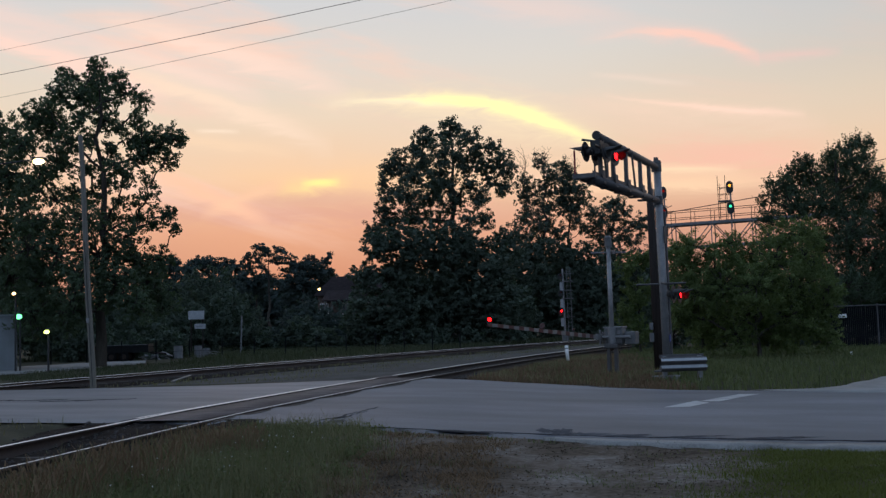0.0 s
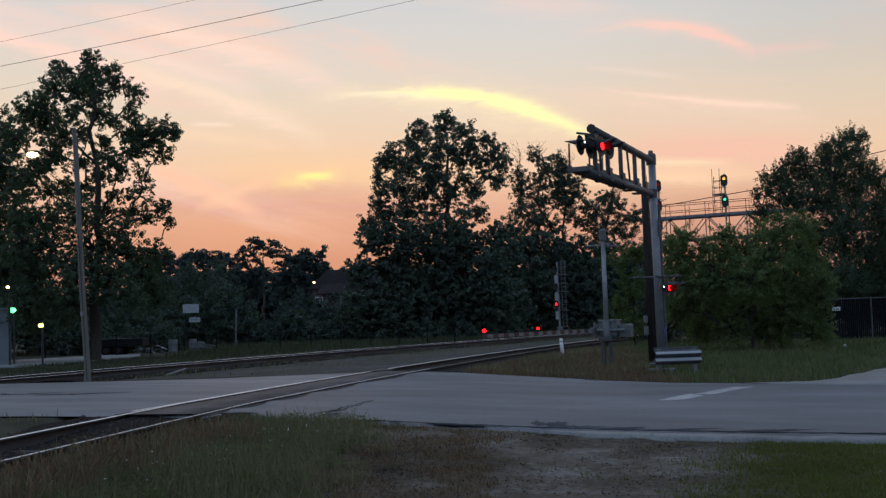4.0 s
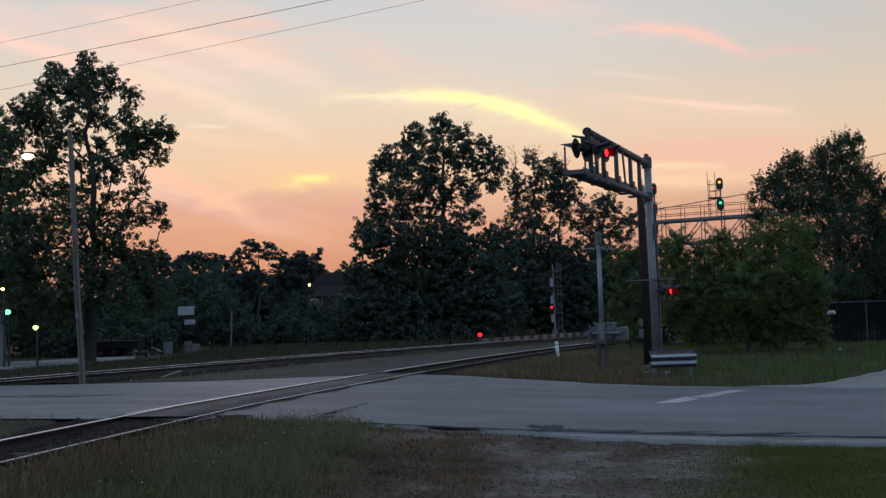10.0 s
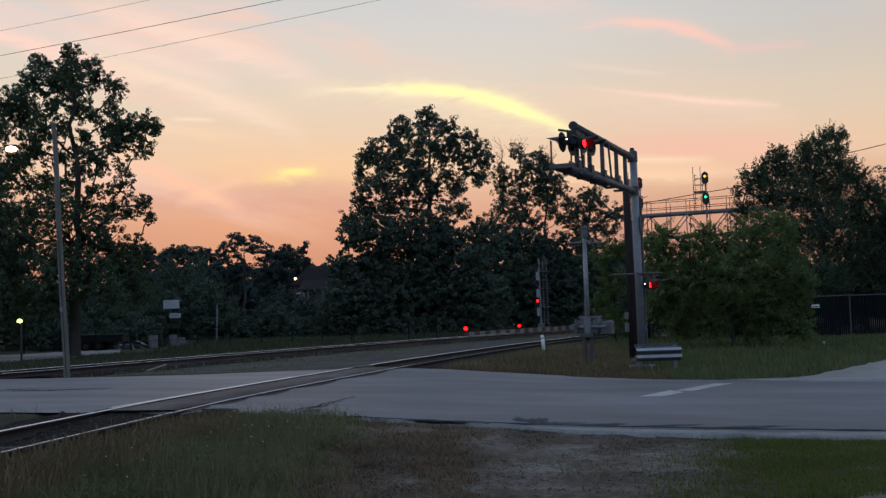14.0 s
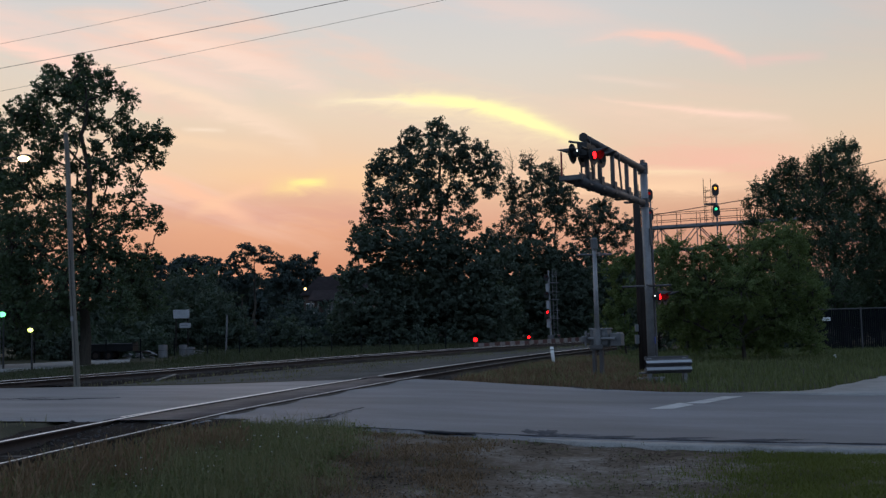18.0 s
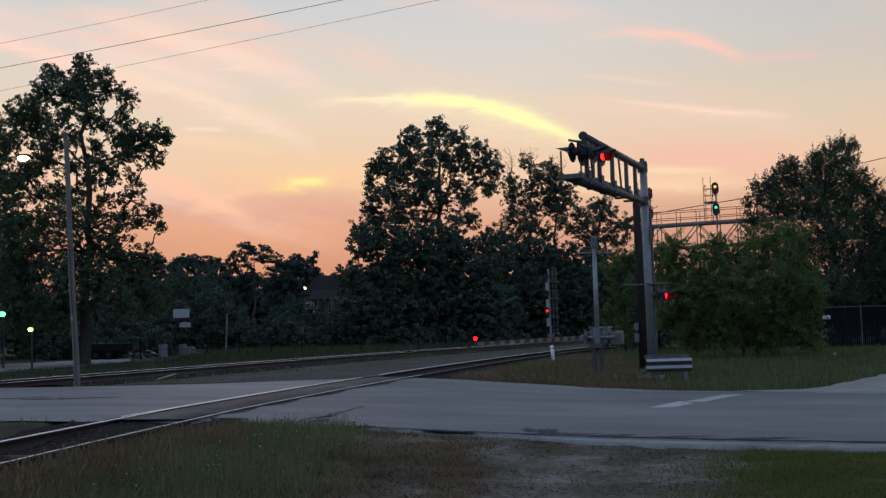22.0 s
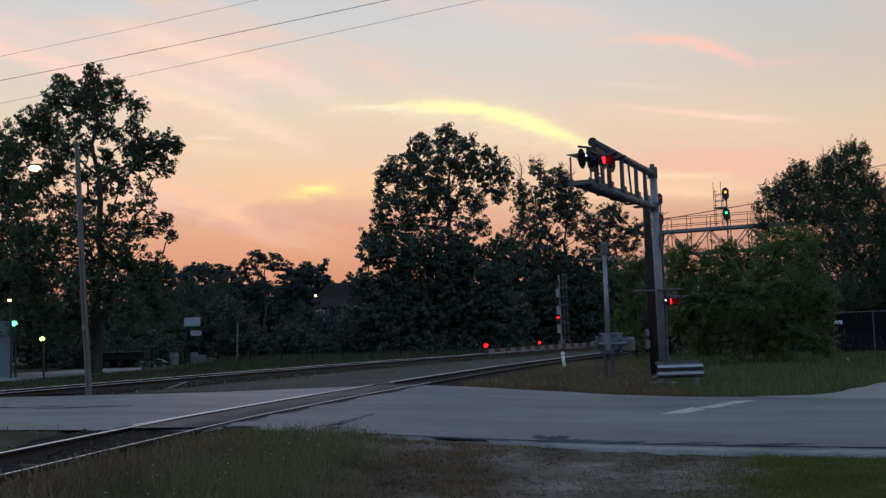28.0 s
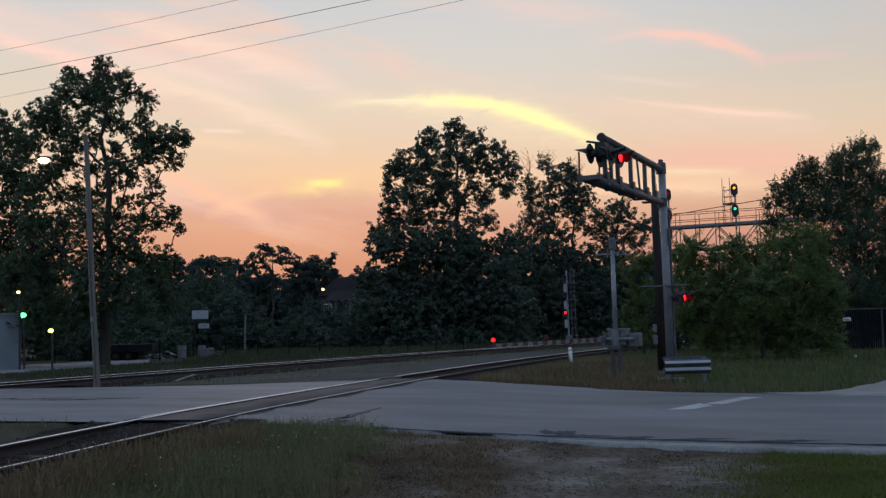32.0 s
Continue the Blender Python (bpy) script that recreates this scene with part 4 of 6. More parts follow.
        part("red_stripe" if i % 2 else "white_stripe", box(B(), (w, 0.032, h), (x + w / 2, -0.35, 0.0), bevel=0.004), STRIPE_RED if i % 2 else STRIPE_PALE, pivot)
        x += w
        i += 1
    for x, size, on in ((7.8, 0.052, True), (4.5, 0.04, "B"), (2.3, 0.04, None)):
        lamp = part("arm_lamp", bar(box(B(), (0.08, 0.05, 0.05), (0, 0.0, -0.08)), (0, 0, -0.07), (0, 0, -size * 0.8), 0.03, None, 10), BLACK, pivot, "small arm lamp")
        lamp.matrix_basis = pose(x, -0.35, 0.14)
        bm = B()
        bmesh.ops.create_uvsphere(bm, u_segments=14, v_segments=8, radius=size)
        part("lens", bm, RED_SMALL if on else LENS_OFF, lamp, "lit red lens" if on else "unlit red lens", True)
        if on == "B":
            # added disc that hides the lens while the lamp is off
            bm = bar(B(), (0, -0.085, 0), (0.006, -0.085, 0), 0.085, None, 18)
            sh = part("shutter", bm, LENS_OFF, lamp, "added dark red disc that covers the lit lens")
            SHUTTERS.append((sh, (0.06, 0.085, 0), "B"))


def build_near_post_things():
    p = thing("utility_pole", pose(7.01, 35.41, -0.22), "dark treated wooden pole beside the crossing signal", "pole")
    part("pole_shaft", bar(B(), (0, 0, -0.1), (-0.04, 0, 6.0), 0.155, 0.125, 18), DARKWOOD, p, "", True)
    part("meter_box", box(B(), (0.11, 0.1, 0.24), (-0.22, -0.12, 1.5), (0, 0, 12), bevel=0.012), CASE, p, "pale grey meter box")
    part("meter_box", box(B(), (0.13, 0.1, 0.3), (-0.22, -0.12, 1.12), (0, 0, 12), bevel=0.012), CASE, p, "pale grey switch box")

    # guard rail: two corrugated waves on posts
    r = thing("guard_rail", pose(6.60, 29.85, -0.31, 0, 0, 4), "short steel guard rail on two posts, lit slopes put on as pale strips", "guard rail")
    prof = ((0.72, 0.02), (0.70, -0.01), (0.61, -0.13), (0.585, -0.13), (0.53, -0.02), (0.50, -0.02), (0.41, -0.13), (0.385, -0.13), (0.33, -0.02), (0.31, 0.0))
    vs, fs = [], []
    for j, x in enumerate((-0.66, 0.66)):
        for k in (0.0, 0.012):
            for z, y in prof:
                vs.append((x, y + k, z))
    n = len(prof)
    for i in range(n - 1):
        fs += [(i, i + 1, 2 * n + i + 1, 2 * n + i), (n + i, 3 * n + i, 3 * n + i + 1, n + i + 1), (i, n + i, n + i + 1, i + 1), (2 * n + i, 2 * n + i + 1, 3 * n + i + 1, 3 * n + i)]
    # the beam's dark colour holds the shade of the undercuts
    from_arrays("rail_beam", vs, fs, ARM, r, "two-wave steel beam, dark for its shaded undercuts")
    # light on the upper slopes, added as pale strips
    for z, h in ((0.645, 0.085), (0.45, 0.10)):
        part("white_band", box(B(), (1.31, 0.012, h), (0, -0.105, z), (-38, 0, 0), bevel=0.003), BEAM, r, "pale strip put on as light on the upper slope")
    part("back_beam", box(B(), (1.28, 0.05, 0.10), (0, 0.16, 0.74), bevel=0.01), ARM, r)
    for x in (-0.52, 0.5):
        part("rail_post", box(B(), (0.12, 0.16, 0.82), (x, 0.1, 0.33), bevel=0.012), GALV_DULL, r)
        part("bolt", bar(B(), (x, -0.03, 0.505), (x, 0.0, 0.505), 0.018, None, 8), GALV_DULL, r)

    w = thing("marker_post", pose(4.73, 42.28, lie(4.73, 42.28), 3, -5, 0), "white plastic marker post leaning in the grass", "marker post")
    part("post_body", bar(B(), (0, 0, -0.15), (0, 0, 0.62), 0.07, 0.07, 12), WHITE, w, "", True)
    part("post_cap", bar(B(), (0, 0, 0.62), (0, 0, 0.66), 0.07, 0.045, 12), WHITE, w)
    part("post_band", bar(B(), (0, 0, 0.52), (0, 0, 0.56), 0.073, 0.073, 12), GALV_DULL, w)

    c = thing("relay_cabinet", pose(14.9, 86, -0.1, 0, 0, -20), "grey metal relay cabinet between the tracks", "cabinet")
    c.scale = (0.62, 0.62, 0.7)
    part("cabinet_body", box(B(), (1.2, 0.8, 1.15), (0, 0, 0.67), bevel=0.02), CASE, c)
    part("cabinet_roof", box(B(), (1.3, 0.9, 0.06), (0, 0, 1.28), bevel=0.015), GALV_DULL, c)
    for x in (-0.3, 0.3):
        part("cabinet_door", box(B(), (0.54, 0.03, 1.0), (x, -0.41, 0.66), bevel=0.006), CASE, c)
        part("door_handle", box(B(), (0.03, 0.04, 0.14), (x * 0.25, -0.44, 0.7)), BLACK, c)

    s = thing("pipe_marker", pose(17.1, 44.9, -0.32), "small pale marker stub in the lawn", "marker")
    part("stub", bar(B(), (0, 0, 0), (0, 0, 0.22), 0.06, 0.05, 10), WHITE, s)


def signal_head(parent, at, lit, rows=2, facing=0, glowmat=None, name="signal_head", scale=1.0):
    h = part(name, B(), BLACK, parent, "black oval signal head")
    bm = B()
    w, t = 0.27, 0.34 if rows == 2 else 0.12
    outline = [(w * math.cos(a), 0, (t if math.sin(a) > 0 else -t) * 0.6 + w * math.sin(a)) for a in np.linspace(0, 2 * math.pi, 24, endpoint=False)]
    vs = [bm.verts.new(p) for p in outline]
    f = bm.faces.new(vs)
    ex = bmesh.ops.extrude_face_region(bm, geom=[f])
    for v in ex["geom"]:
        if isinstance(v, bmesh.types.BMVert):
            v.co.y += 0.10
    box(bm, (0.3, 0.22, 0.55), (0, 0.2, 0), bevel=0.03)
    bmesh.ops.recalc_face_normals(bm, faces=bm.faces)
    bm.to_mesh(h.data)
    bm.free()
    h.matrix_basis = pose(*at, 0, 0, facing) @ Matrix.Scale(scale, 4)
    bm = B()
    bmesh.ops.create_uvsphere(bm, u_segments=16, v_segments=8, radius=0.11 if rows == 2 else 0.12, matrix=pose(0, -0.01 if rows == 2 else -0.2, 0.13) @ Matrix.Diagonal((1, 0.4, 1, 1)))
    part("lens", bm, lit, h, glowmat or "", True)
    vs, fs, n = [], [], 12
    for i in range(n + 1):
        a = radians(-10 + 200 * i / n)
        for r, y in ((0.13, 0.0), (0.13, -0.26), (0.137, -0.26), (0.137, 0.0)):
            vs.append((r * math.cos(a), y, 0.13 + r * math.sin(a)))
    for i in range(n):
        o, q = i * 4, i * 4 + 4
        fs += [(o, o + 1, q + 1, q), (o + 1, o + 2, q + 2, q + 1), (o + 2, o + 3, q + 3, q + 2)]
    from_arrays("hood", vs, fs, BLACK, h, "", True)
    return h


def build_signal_bridge():
    """Lattice signal bridge over the tracks, with cages, ladders and coloured heads."""
    turn = math.degrees(math.atan2(77 - 80, 22.93 - 16.77))
    z0 = 8.75
    g = thing("signal_bridge", pose(16.5, 80, 0, 0, 0, turn), "rusty steel signal bridge over the tracks with lit signal heads", "signal bridge")
    L0, L1 = -0.7, 15.8
    for y, z in ((0, z0), (1.3, z0), (0, z0 - 1.75), (1.3, z0 - 1.75)):
        part("chord", box(B(), (L1 - L0, 0.12, 0.16), ((L0 + L1) / 2, y, z)), GALV_DULL, g)
    x, up = L0, True
    while x < L1 - 0.1:
        for y in (0, 1.3):
            part("strut", bar(B(), (x, y, z0 - 1.75), (x, y, z0), 0.04, None, 6), GALV_DULL, g)
            a, b = (z0 - 1.75, z0) if up else (z0, z0 - 1.75)
            part("diagonal", bar(B(), (x, y, a), (x + 1.5, y, b), 0.035, None, 6), GALV_DULL, g)
        part("cross_tie", bar(B(), (x, 0, z0), (x, 1.3, z0), 0.035, None, 6), GALV_DULL, g)
        for y in (-0.05, 1.35):
            part("rail_post", bar(B(), (x, y, z0), (x, y, z0 + 1.05), 0.022, None, 6), RUST, g)
        x, up = x + 1.5, not up
    for y in (-0.05, 1.35):
        for z in (0.5, 1.05):
            part("handrail", bar(B(), (L0, y, z0 + z), (L1, y, z0 + z), 0.022, None, 6), RUST, g)
    part("walkway", box(B(), (L1 - L0, 1.3, 0.06), ((L0 + L1) / 2, 0.65, z0 + 0.1)), GALV_DULL, g)
    for x in (L0, L1):
        for y in (0, 1.3):
            part("leg", box(B(), (0.22, 0.22, z0), (x, y, z0 / 2 - 0.1)), GALV_DULL, g)
        for z in np.arange(0.3, z0 - 1, 1.4):
            part("leg_brace", bar(B(), (x, 0, z), (x, 1.3, z + 1.4), 0.04, None, 6), GALV_DULL, g)
    for bx, mats in ((0.35, (DIM_RED, DIM_RED)), (5.35, (AMBER_GLOW, GREEN_GLOW))):
        names = ("dim red lens", "dim red lens") if bx < 1 else ("lit amber lens", "lit green lens")
        part("signal_post", bar(B(), (bx, -0.1, z0 - 0.5), (bx, -0.1, z0 + 3.0), 0.06, None, 10), GALV_DULL, g)
        for dz, m, nm in ((2.5, mats[0], names[0]), (0.95, mats[1], names[1])):
            signal_head(g, (bx, -0.32, z0 + dz), m, 2, -turn * 0.6, nm, scale=0.95)
        if bx < 1:
            signal_head(g, (bx, -0.32, z0 - 0.5), DIM_RED, 2, -turn * 0.6, "dim red lens", scale=0.9)
        # service cage and ladder behind the heads
        for cx in (bx - 1.0, bx - 0.45):
            for y in (0.3, 0.9):
                part("cage_post", bar(B(), (cx, y, z0), (cx, y, z0 + 3.5 - (0.5 if y > 0.5 else 0)), 0.022, None, 6), RUST, g)
        for z in np.arange(0.35, 3.1, 0.35):
            part("ladder_rung", bar(B(), (bx - 1.0, 0.3, z0 + z), (bx - 0.72, 0.3, z0 + z), 0.015, None, 5), RUST, g)
        for z in (1.6, 2.1, 2.6):
            part("cage_rail", bar(B(), (bx - 1.0, 0.3, z0 + z), (bx - 0.05, 0.3, z0 + z), 0.02, None, 6), RUST, g)
            part("cage_rail", bar(B(), (bx - 1.0, 0.9, z0 + z), (bx - 0.05, 0.9, z0 + z), 0.02, None, 6), RUST, g)
        part("cage_floor", box(B(), (1.0, 0.7, 0.05), (bx - 0.5, 0.55, z0 + 1.55)), GALV_DULL, g)
    for cx in (8.2, 8.7):
        part("cage_post", bar(B(), (cx, 0.3, z0), (cx, 0.3, z0 + 2.2), 0.022, None, 6), RUST, g)
    part("feeder_cable", bar(B(), (L0, 0.4, z0 + 0.9), (9.5, 0.4, z0 + 1.9), 0.03, None, 6), WIRE, g)


def build_far_signal():
    s = thing("signal_mast", pose(10.3, 95, -0.1), "grey signal mast with ladder and one lit red lamp", "railway signal")
    part("mast", bar(B(), (0.18, 0, 0), (0.12, 0, 6.6), 0.09, 0.075, 12), GALV, s)
    part("base_case", box(B(), (0.5, 0.5, 0.7), (0.15, 0, 0.35), bevel=0.03), GALV_DULL, s)
    for x in (0.5, 0.85):
        part("ladder_rail", bar(B(), (x, 0.25, 0.1), (x, 0.25, 6.7), 0.03, None, 6), GALV_DULL, s)
    for z in np.arange(0.4, 6.6, 0.33):
        part("ladder_rung", bar(B(), (0.5, 0.25, z), (0.85, 0.25, z), 0.018, None, 6), GALV_DULL, s)
    for z, m, nm in ((5.9, LENS_OFF, ""), (4.35, LENS_OFF, ""), (2.65, RED_SMALL, "lit red lens")):
        signal_head(s, (-0.12, -0.2, z), m, 1, 0, nm, scale=0.85)
        part("platform", box(B(), (1.0, 0.7, 0.06), (0.55, 0.2, z - 0.45)), GALV_DULL, s)
        part("relay_box", box(B(), (0.34, 0.3, 0.75), (0.02, 0.1, z - 0.9), bevel=0.02), BEAM, s, "pale relay box")
        part("platform_rail", box(B(), (1.0, 0.03, 0.03), (0.55, -0.12, z + 0.25)), GALV_DULL, s)


def build_left_things():
    p = thing("wooden_pole", pose(-10.88, 31.95, 0), "weathered grey wooden utility pole leaning slightly", "utility pole")
    n = 9
    path = [((-0.36 * (i / n) ** 1.0 + 0.014 * math.sin(i * 1.1), 0.02 * math.sin(i * 1.7), -0.3 + 8.0 * i / n), 0.098 - 0.028 * i / n) for i in range(n + 1)]
    vs, fs = tubes([path], 16)
    from_arrays("pole_shaft", vs, fs, POLEWOOD, p, "", True)
    part("pole_top", bar(B(), (-0.36, 0, 7.66), (-0.365, 0, 7.73), 0.08, 0.055, 14), POLEWOOD, p)
    part("ground_wire", bar(B(), (0.02, -0.13, 0.0), (-0.22, -0.1, 4.4), 0.012, None, 6), WIRE, p)
    part("steel_tag", box(B(), (0.09, 0.012, 0.14), (-0.12, -0.13, 2.0)), GALV_DULL, p)

    b = thing("metal_shed", pose(-21.57, 52.2, 0, 0, 0, 25), "plain grey metal shed beside the yard path", "shed")
    part("wall_body", box(B(), (9, 5, 2.72), (-4.5, 2.5, 1.36), bevel=0.02), SHED, b)
    part("roof", box(B(), (9.2, 5.2, 0.08), (-4.5, 2.5, 2.74), bevel=0.02), SHED, b)
    for x in np.arange(-8.85, 0, 0.3):
        part("siding_rib", box(B(), (0.04, 0.03, 2.6), (x, -0.012, 1.33)), SHED, b)

    def yard_lamp(at, mat, radius, label, foot=0.0):
        x, y, z = at
        lamp = thing("yard_lamp", pose(x, y, 0), label, "lamp")
        part("lamp_post", bar(B(), (0, 0.15, foot), (0, 0.15, z + 0.15), 0.05, 0.04, 10), BLACK, lamp)
        part("lamp_hood", bar(B(), (0, 0.15, z + radius * 0.5), (0, 0.0, z + radius * 1.2), radius * 0.9, radius * 0.5, 12), BLACK, lamp)
        bm = B()
        bmesh.ops.create_uvsphere(bm, u_segments=16, v_segments=10, radius=radius, matrix=pose(0, -0.05, z) @ Matrix.Diagonal((1.1, 0.8, 0.8, 1)))
        part("bulb", bm, mat, lamp, "glowing bulb", True)

    yard_lamp((-20.95, 50.9, 2.63), GREENLAMP_GLOW, 0.16, "yard lamp on a post glowing pale green")
    yard_lamp((-18.46, 48, 1.82), YELLOW_GLOW, 0.115, "yard lamp on a post glowing yellow green")
    yard_lamp((-20.84, 50.1, 3.72), WARM_GLOW, 0.085, "small yard lamp on a post glowing warm white")
    s = thing("street_lamp", pose(-21.6, 50.6, 0), "sodium street lamp on a tall dark pole, lit", "street lamp")
    part("lamp_pole", bar(B(), (-1.9, 0.4, 0), (-1.9, 0.3, 10.2), 0.10, 0.07, 12), DARKWOOD, s)
    part("lamp_arm", bar(B(), (-1.9, 0.3, 10.0), (1.75, -0.4, 10.22), 0.03, None, 8), BLACK, s)
    part("lamp_head", box(B(), (0.62, 0.3, 0.12), (1.95, -0.55, 10.22), bevel=0.04), BLACK, s)
    bm = B()
    bmesh.ops.create_uvsphere(bm, u_segments=16, v_segments=10, radius=0.21, matrix=pose(1.98, -0.6, 10.08) @ Matrix.Diagonal((1.3, 0.9, 0.7, 1)))
    part("bulb", bm, SODIUM_GLOW, s, "glowing sodium bulb", True)

    g = thing("sign_board", pose(-18.1, 75, 0), "two pale sign boards stacked on posts", "sign")
    for x in (-0.42, 0.42):
        part("sign_post", box(B(), (0.07, 0.07, 3.1), (x, 0.06, 1.55)), DARKWOOD, g)
    part("board", box(B(), (1.15, 0.05, 0.62), (-0.02, 0, 2.92), bevel=0.01), BEAM, g, "pale upper board")
    part("board", box(B(), (0.78, 0.05, 0.34), (0.24, 0, 2.1), bevel=0.01), BEAM, g, "pale lower board")
    for z, w in ((2.12, 0.5), (2.3, 0.4)):
        part("text_bar", box(B(), (w, 0.01, 0.04), (0.2, -0.03, z)), GALV_DULL, g)

    for x, y, h, r in ((-18.4, 71, 0.85, 0.3), (-16.55, 71, 0.62, 0.3), (-17.2, 71.6, 0.8, 0.26)):
        d = thing("steel_drum", pose(x, y, -0.05), "pale steel drum standing in the yard", "drum", "drums in the yard")
        bm = bar(B(), (0, 0, 0), (0, 0, h), r, None, 20)
        for z in (0.02, h * 0.35, h * 0.68, h - 0.02):
            bar(bm, (0, 0, z - 0.015), (0, 0, z + 0.015), r + 0.015, None, 20)
        part("drum_body", bm, GALV_DULL, d)
        part("drum_lid", bar(B(), (0, 0, h), (0, 0, h + 0.015), r * 0.94, None, 20), GALV_DULL, d)

    # low dark trailer behind the far track
    t = thing("flat_trailer", pose(-20.5, 66, -0.04, 0, 0, 4), "low dark flat trailer parked in the yard", "trailer")
    part("trailer_bed", box(box(B(), (3.3, 1.7, 0.12), (0, 0, 0.62), bevel=0.02), (3.2, 0.06, 0.34), (0, -0.82, 0.84), bevel=0.012), CARPAINT, t)
    part("side_board", box(B(), (3.2, 0.06, 0.34), (0, 0.82, 0.84), bevel=0.012), CARPAINT, t)
    part("head_board", box(B(), (0.06, 1.7, 0.4), (1.62, 0, 0.86), bevel=0.012), CARPAINT, t)
    part("top_rail", box(B(), (3.2, 0.07, 0.03), (0, -0.82, 1.03), bevel=0.006), GALV_DULL, t, "pale top rail")
    part("drawbar", bar(B(), (1.6, 0, 0.5), (2.6, 0, 0.42), 0.05, None, 8), RUST, t)
    for y in (-0.78, 0.78):
        for x in (-0.6, 0.15):
            tyre = part("wheel", bar(B(), (0, -0.1, 0), (0, 0.1, 0), 0.31, None, 20), RUBBER, t)
            tyre.matrix_basis = pose(x, y, 0.31)
            part("rim", bar(B(), (0, -0.11, 0), (0, 0.11, 0), 0.17, None, 14), RUST, tyre)

    # pale post and scattered scrap beyond the track
    m = thing("marker_post", pose(-15.9, 80, 0), "pale wooden post standing in the scrub", "post")
    part("post_body", box(B(), (0.12, 0.1, 2.9), (0, 0, 1.4), (0, 2, 0), bevel=0.01), STRIPE_PALE, m)
    part("post_cap", box(B(), (0.14, 0.12, 0.03), (0.05, 0, 2.86), (0, 2, 0), bevel=0.008), GALV_DULL, m)
    rr = random.Random(9)
    for x, y, w, h in ((-19.6, 70.2, 0.7, 0.34), (-19.0, 70.6, 0.9, 0.42), (-15.9, 70.4, 1.0, 0.46), (-20.4, 70.0, 0.6, 0.3)):
        c = thing("scrap_heap", pose(x, y, -0.06, 0, 0, rr.uniform(-30, 30)), "low heap of pale scrap boards and sheet metal", "scrap", "scrap heaps in the yard")
        for i in range(5):
            part("board_piece", box(B(), (w * rr.uniform(0.5, 1), rr.uniform(0.08, 0.3), 0.035), (rr.uniform(-0.2, 0.2), rr.uniform(-0.15, 0.15), 0.05 + h * i / 5), (rr.uniform(-14, 14), rr.uniform(-20, 20), rr.uniform(-60, 60)), bevel=0.006), GALV_DULL if i % 2 else STRIPE_PALE, c)
    p = thing("loose_plank", pose(-9.8, 38.3, -0.14, 0, 0, 97), "weathered pale plank lying beside the far track", "plank")
    part("plank_board", box(B(), (5.2, 0.075, 0.045), (0, 0, 0.05), bevel=0.008), STRIPE_PALE, p)
    # wire fence of the yard
    f = thing("yard_fence", pose(-24, 63, 0), "low wire fence with posts along the yard", "fence")
    for i in range(14):
        part("fence_post", bar(B(), (i * 1.9, i * 0.75, -0.1), (i * 1.9, i * 0.75, 1.25), 0.035, None, 8), MESHWIRE, f)
    for z in (0.5, 0.85, 1.2):
        part("fence_wire", bar(B(), (0, 0, z), (24.7, 9.75, z), 0.008, None, 5), MESHWIRE, f)


def build_house():
    h = thing("house", pose(-14.2, 140, 0, 0, 0, -6), "brown brick house with dark roof and white porch columns", "house")
    part("wall", box(B(), (9, 7, 6.4), (1.0, 4, 3.2)), BRICK, h)
    bm = B()
    vs = [bm.verts.new(p) for p in ((-4, 0, 6.3), (6, 0, 6.3), (6, 8, 6.3), (-4, 8, 6.3), (-2.2, 4, 9.0), (4.6, 4, 9.0))]
    for f in ((0, 1, 5, 4), (1, 2, 5), (2, 3, 4, 5), (3, 0, 4), (3, 2, 1, 0)):
        bm.faces.new([vs[i] for i in f])
    part("roof", bm, ROOF, h, "dark shingled hip roof")
    bm = B()
    vs = [bm.verts.new(p) for p in ((-2.2, -2.6, 5.6), (3.4, -2.6, 5.6), (3.4, 0.5, 7.0), (-2.2, 0.5, 7.0), (-2.2, -2.6, 5.45), (3.4, -2.6, 5.45), (3.4, 0.5, 5.45), (-2.2, 0.5, 5.45))]
    for f in ((0, 1, 2, 3), (4, 7, 6, 5), (0, 4, 5, 1), (1, 5, 6, 2), (3, 7, 4, 0)):
        bm.faces.new([vs[i] for i in f])
    part("porch_roof", bm, ROOF, h)
    for x in (-1.8, -0.9, 0.2, 1.0, 1.9, 2.9):
        part("porch_column", box(B(), (0.26, 0.26, 2.5), (x, -2.4, 4.2), bevel=0.02), COLUMN, h, "dull cream porch column")
    part("porch_floor", box(B(), (5.8, 3.0, 0.2), (0.6, -1.2, 2.9)), CONCRETE, h)
    part("porch_base", box(B(), (5.6, 2.8, 2.9), (0.6, -1.2, 1.42)), BRICK, h)
    for x in (-2.6, 0.4, 3.4):
        w = part("window", box(B(), (1.1, 0.08, 1.5), (x, 0.48, 4.5)), WHITE, h, "white framed window")
        part("pane", box(B(), (0.9, 0.04, 1.3), (x, 0.43, 4.5)), GLASS_DARK, w)
    part("chimney", box(B(), (0.7, 0.7, 1.6), (3.6, 4.5, 9.0), bevel=0.03), BRICK, h)
    lamp = thing("porch_lamp", pose(-16.91, 137.0, 7.05), "small warm lamp on a bracket of the house", "lamp")
    part("lamp_bracket", bar(B(), (0, 0, 0.1), (0, 3.6, 0.1), 0.05, None, 6), BLACK, lamp)
    bm = B()
    bmesh.ops.create_uvsphere(bm, u_segments=14, v_segments=8, radius=0.17)
    part("bulb", bm, WARM_GLOW, lamp, "glowing bulb", True)


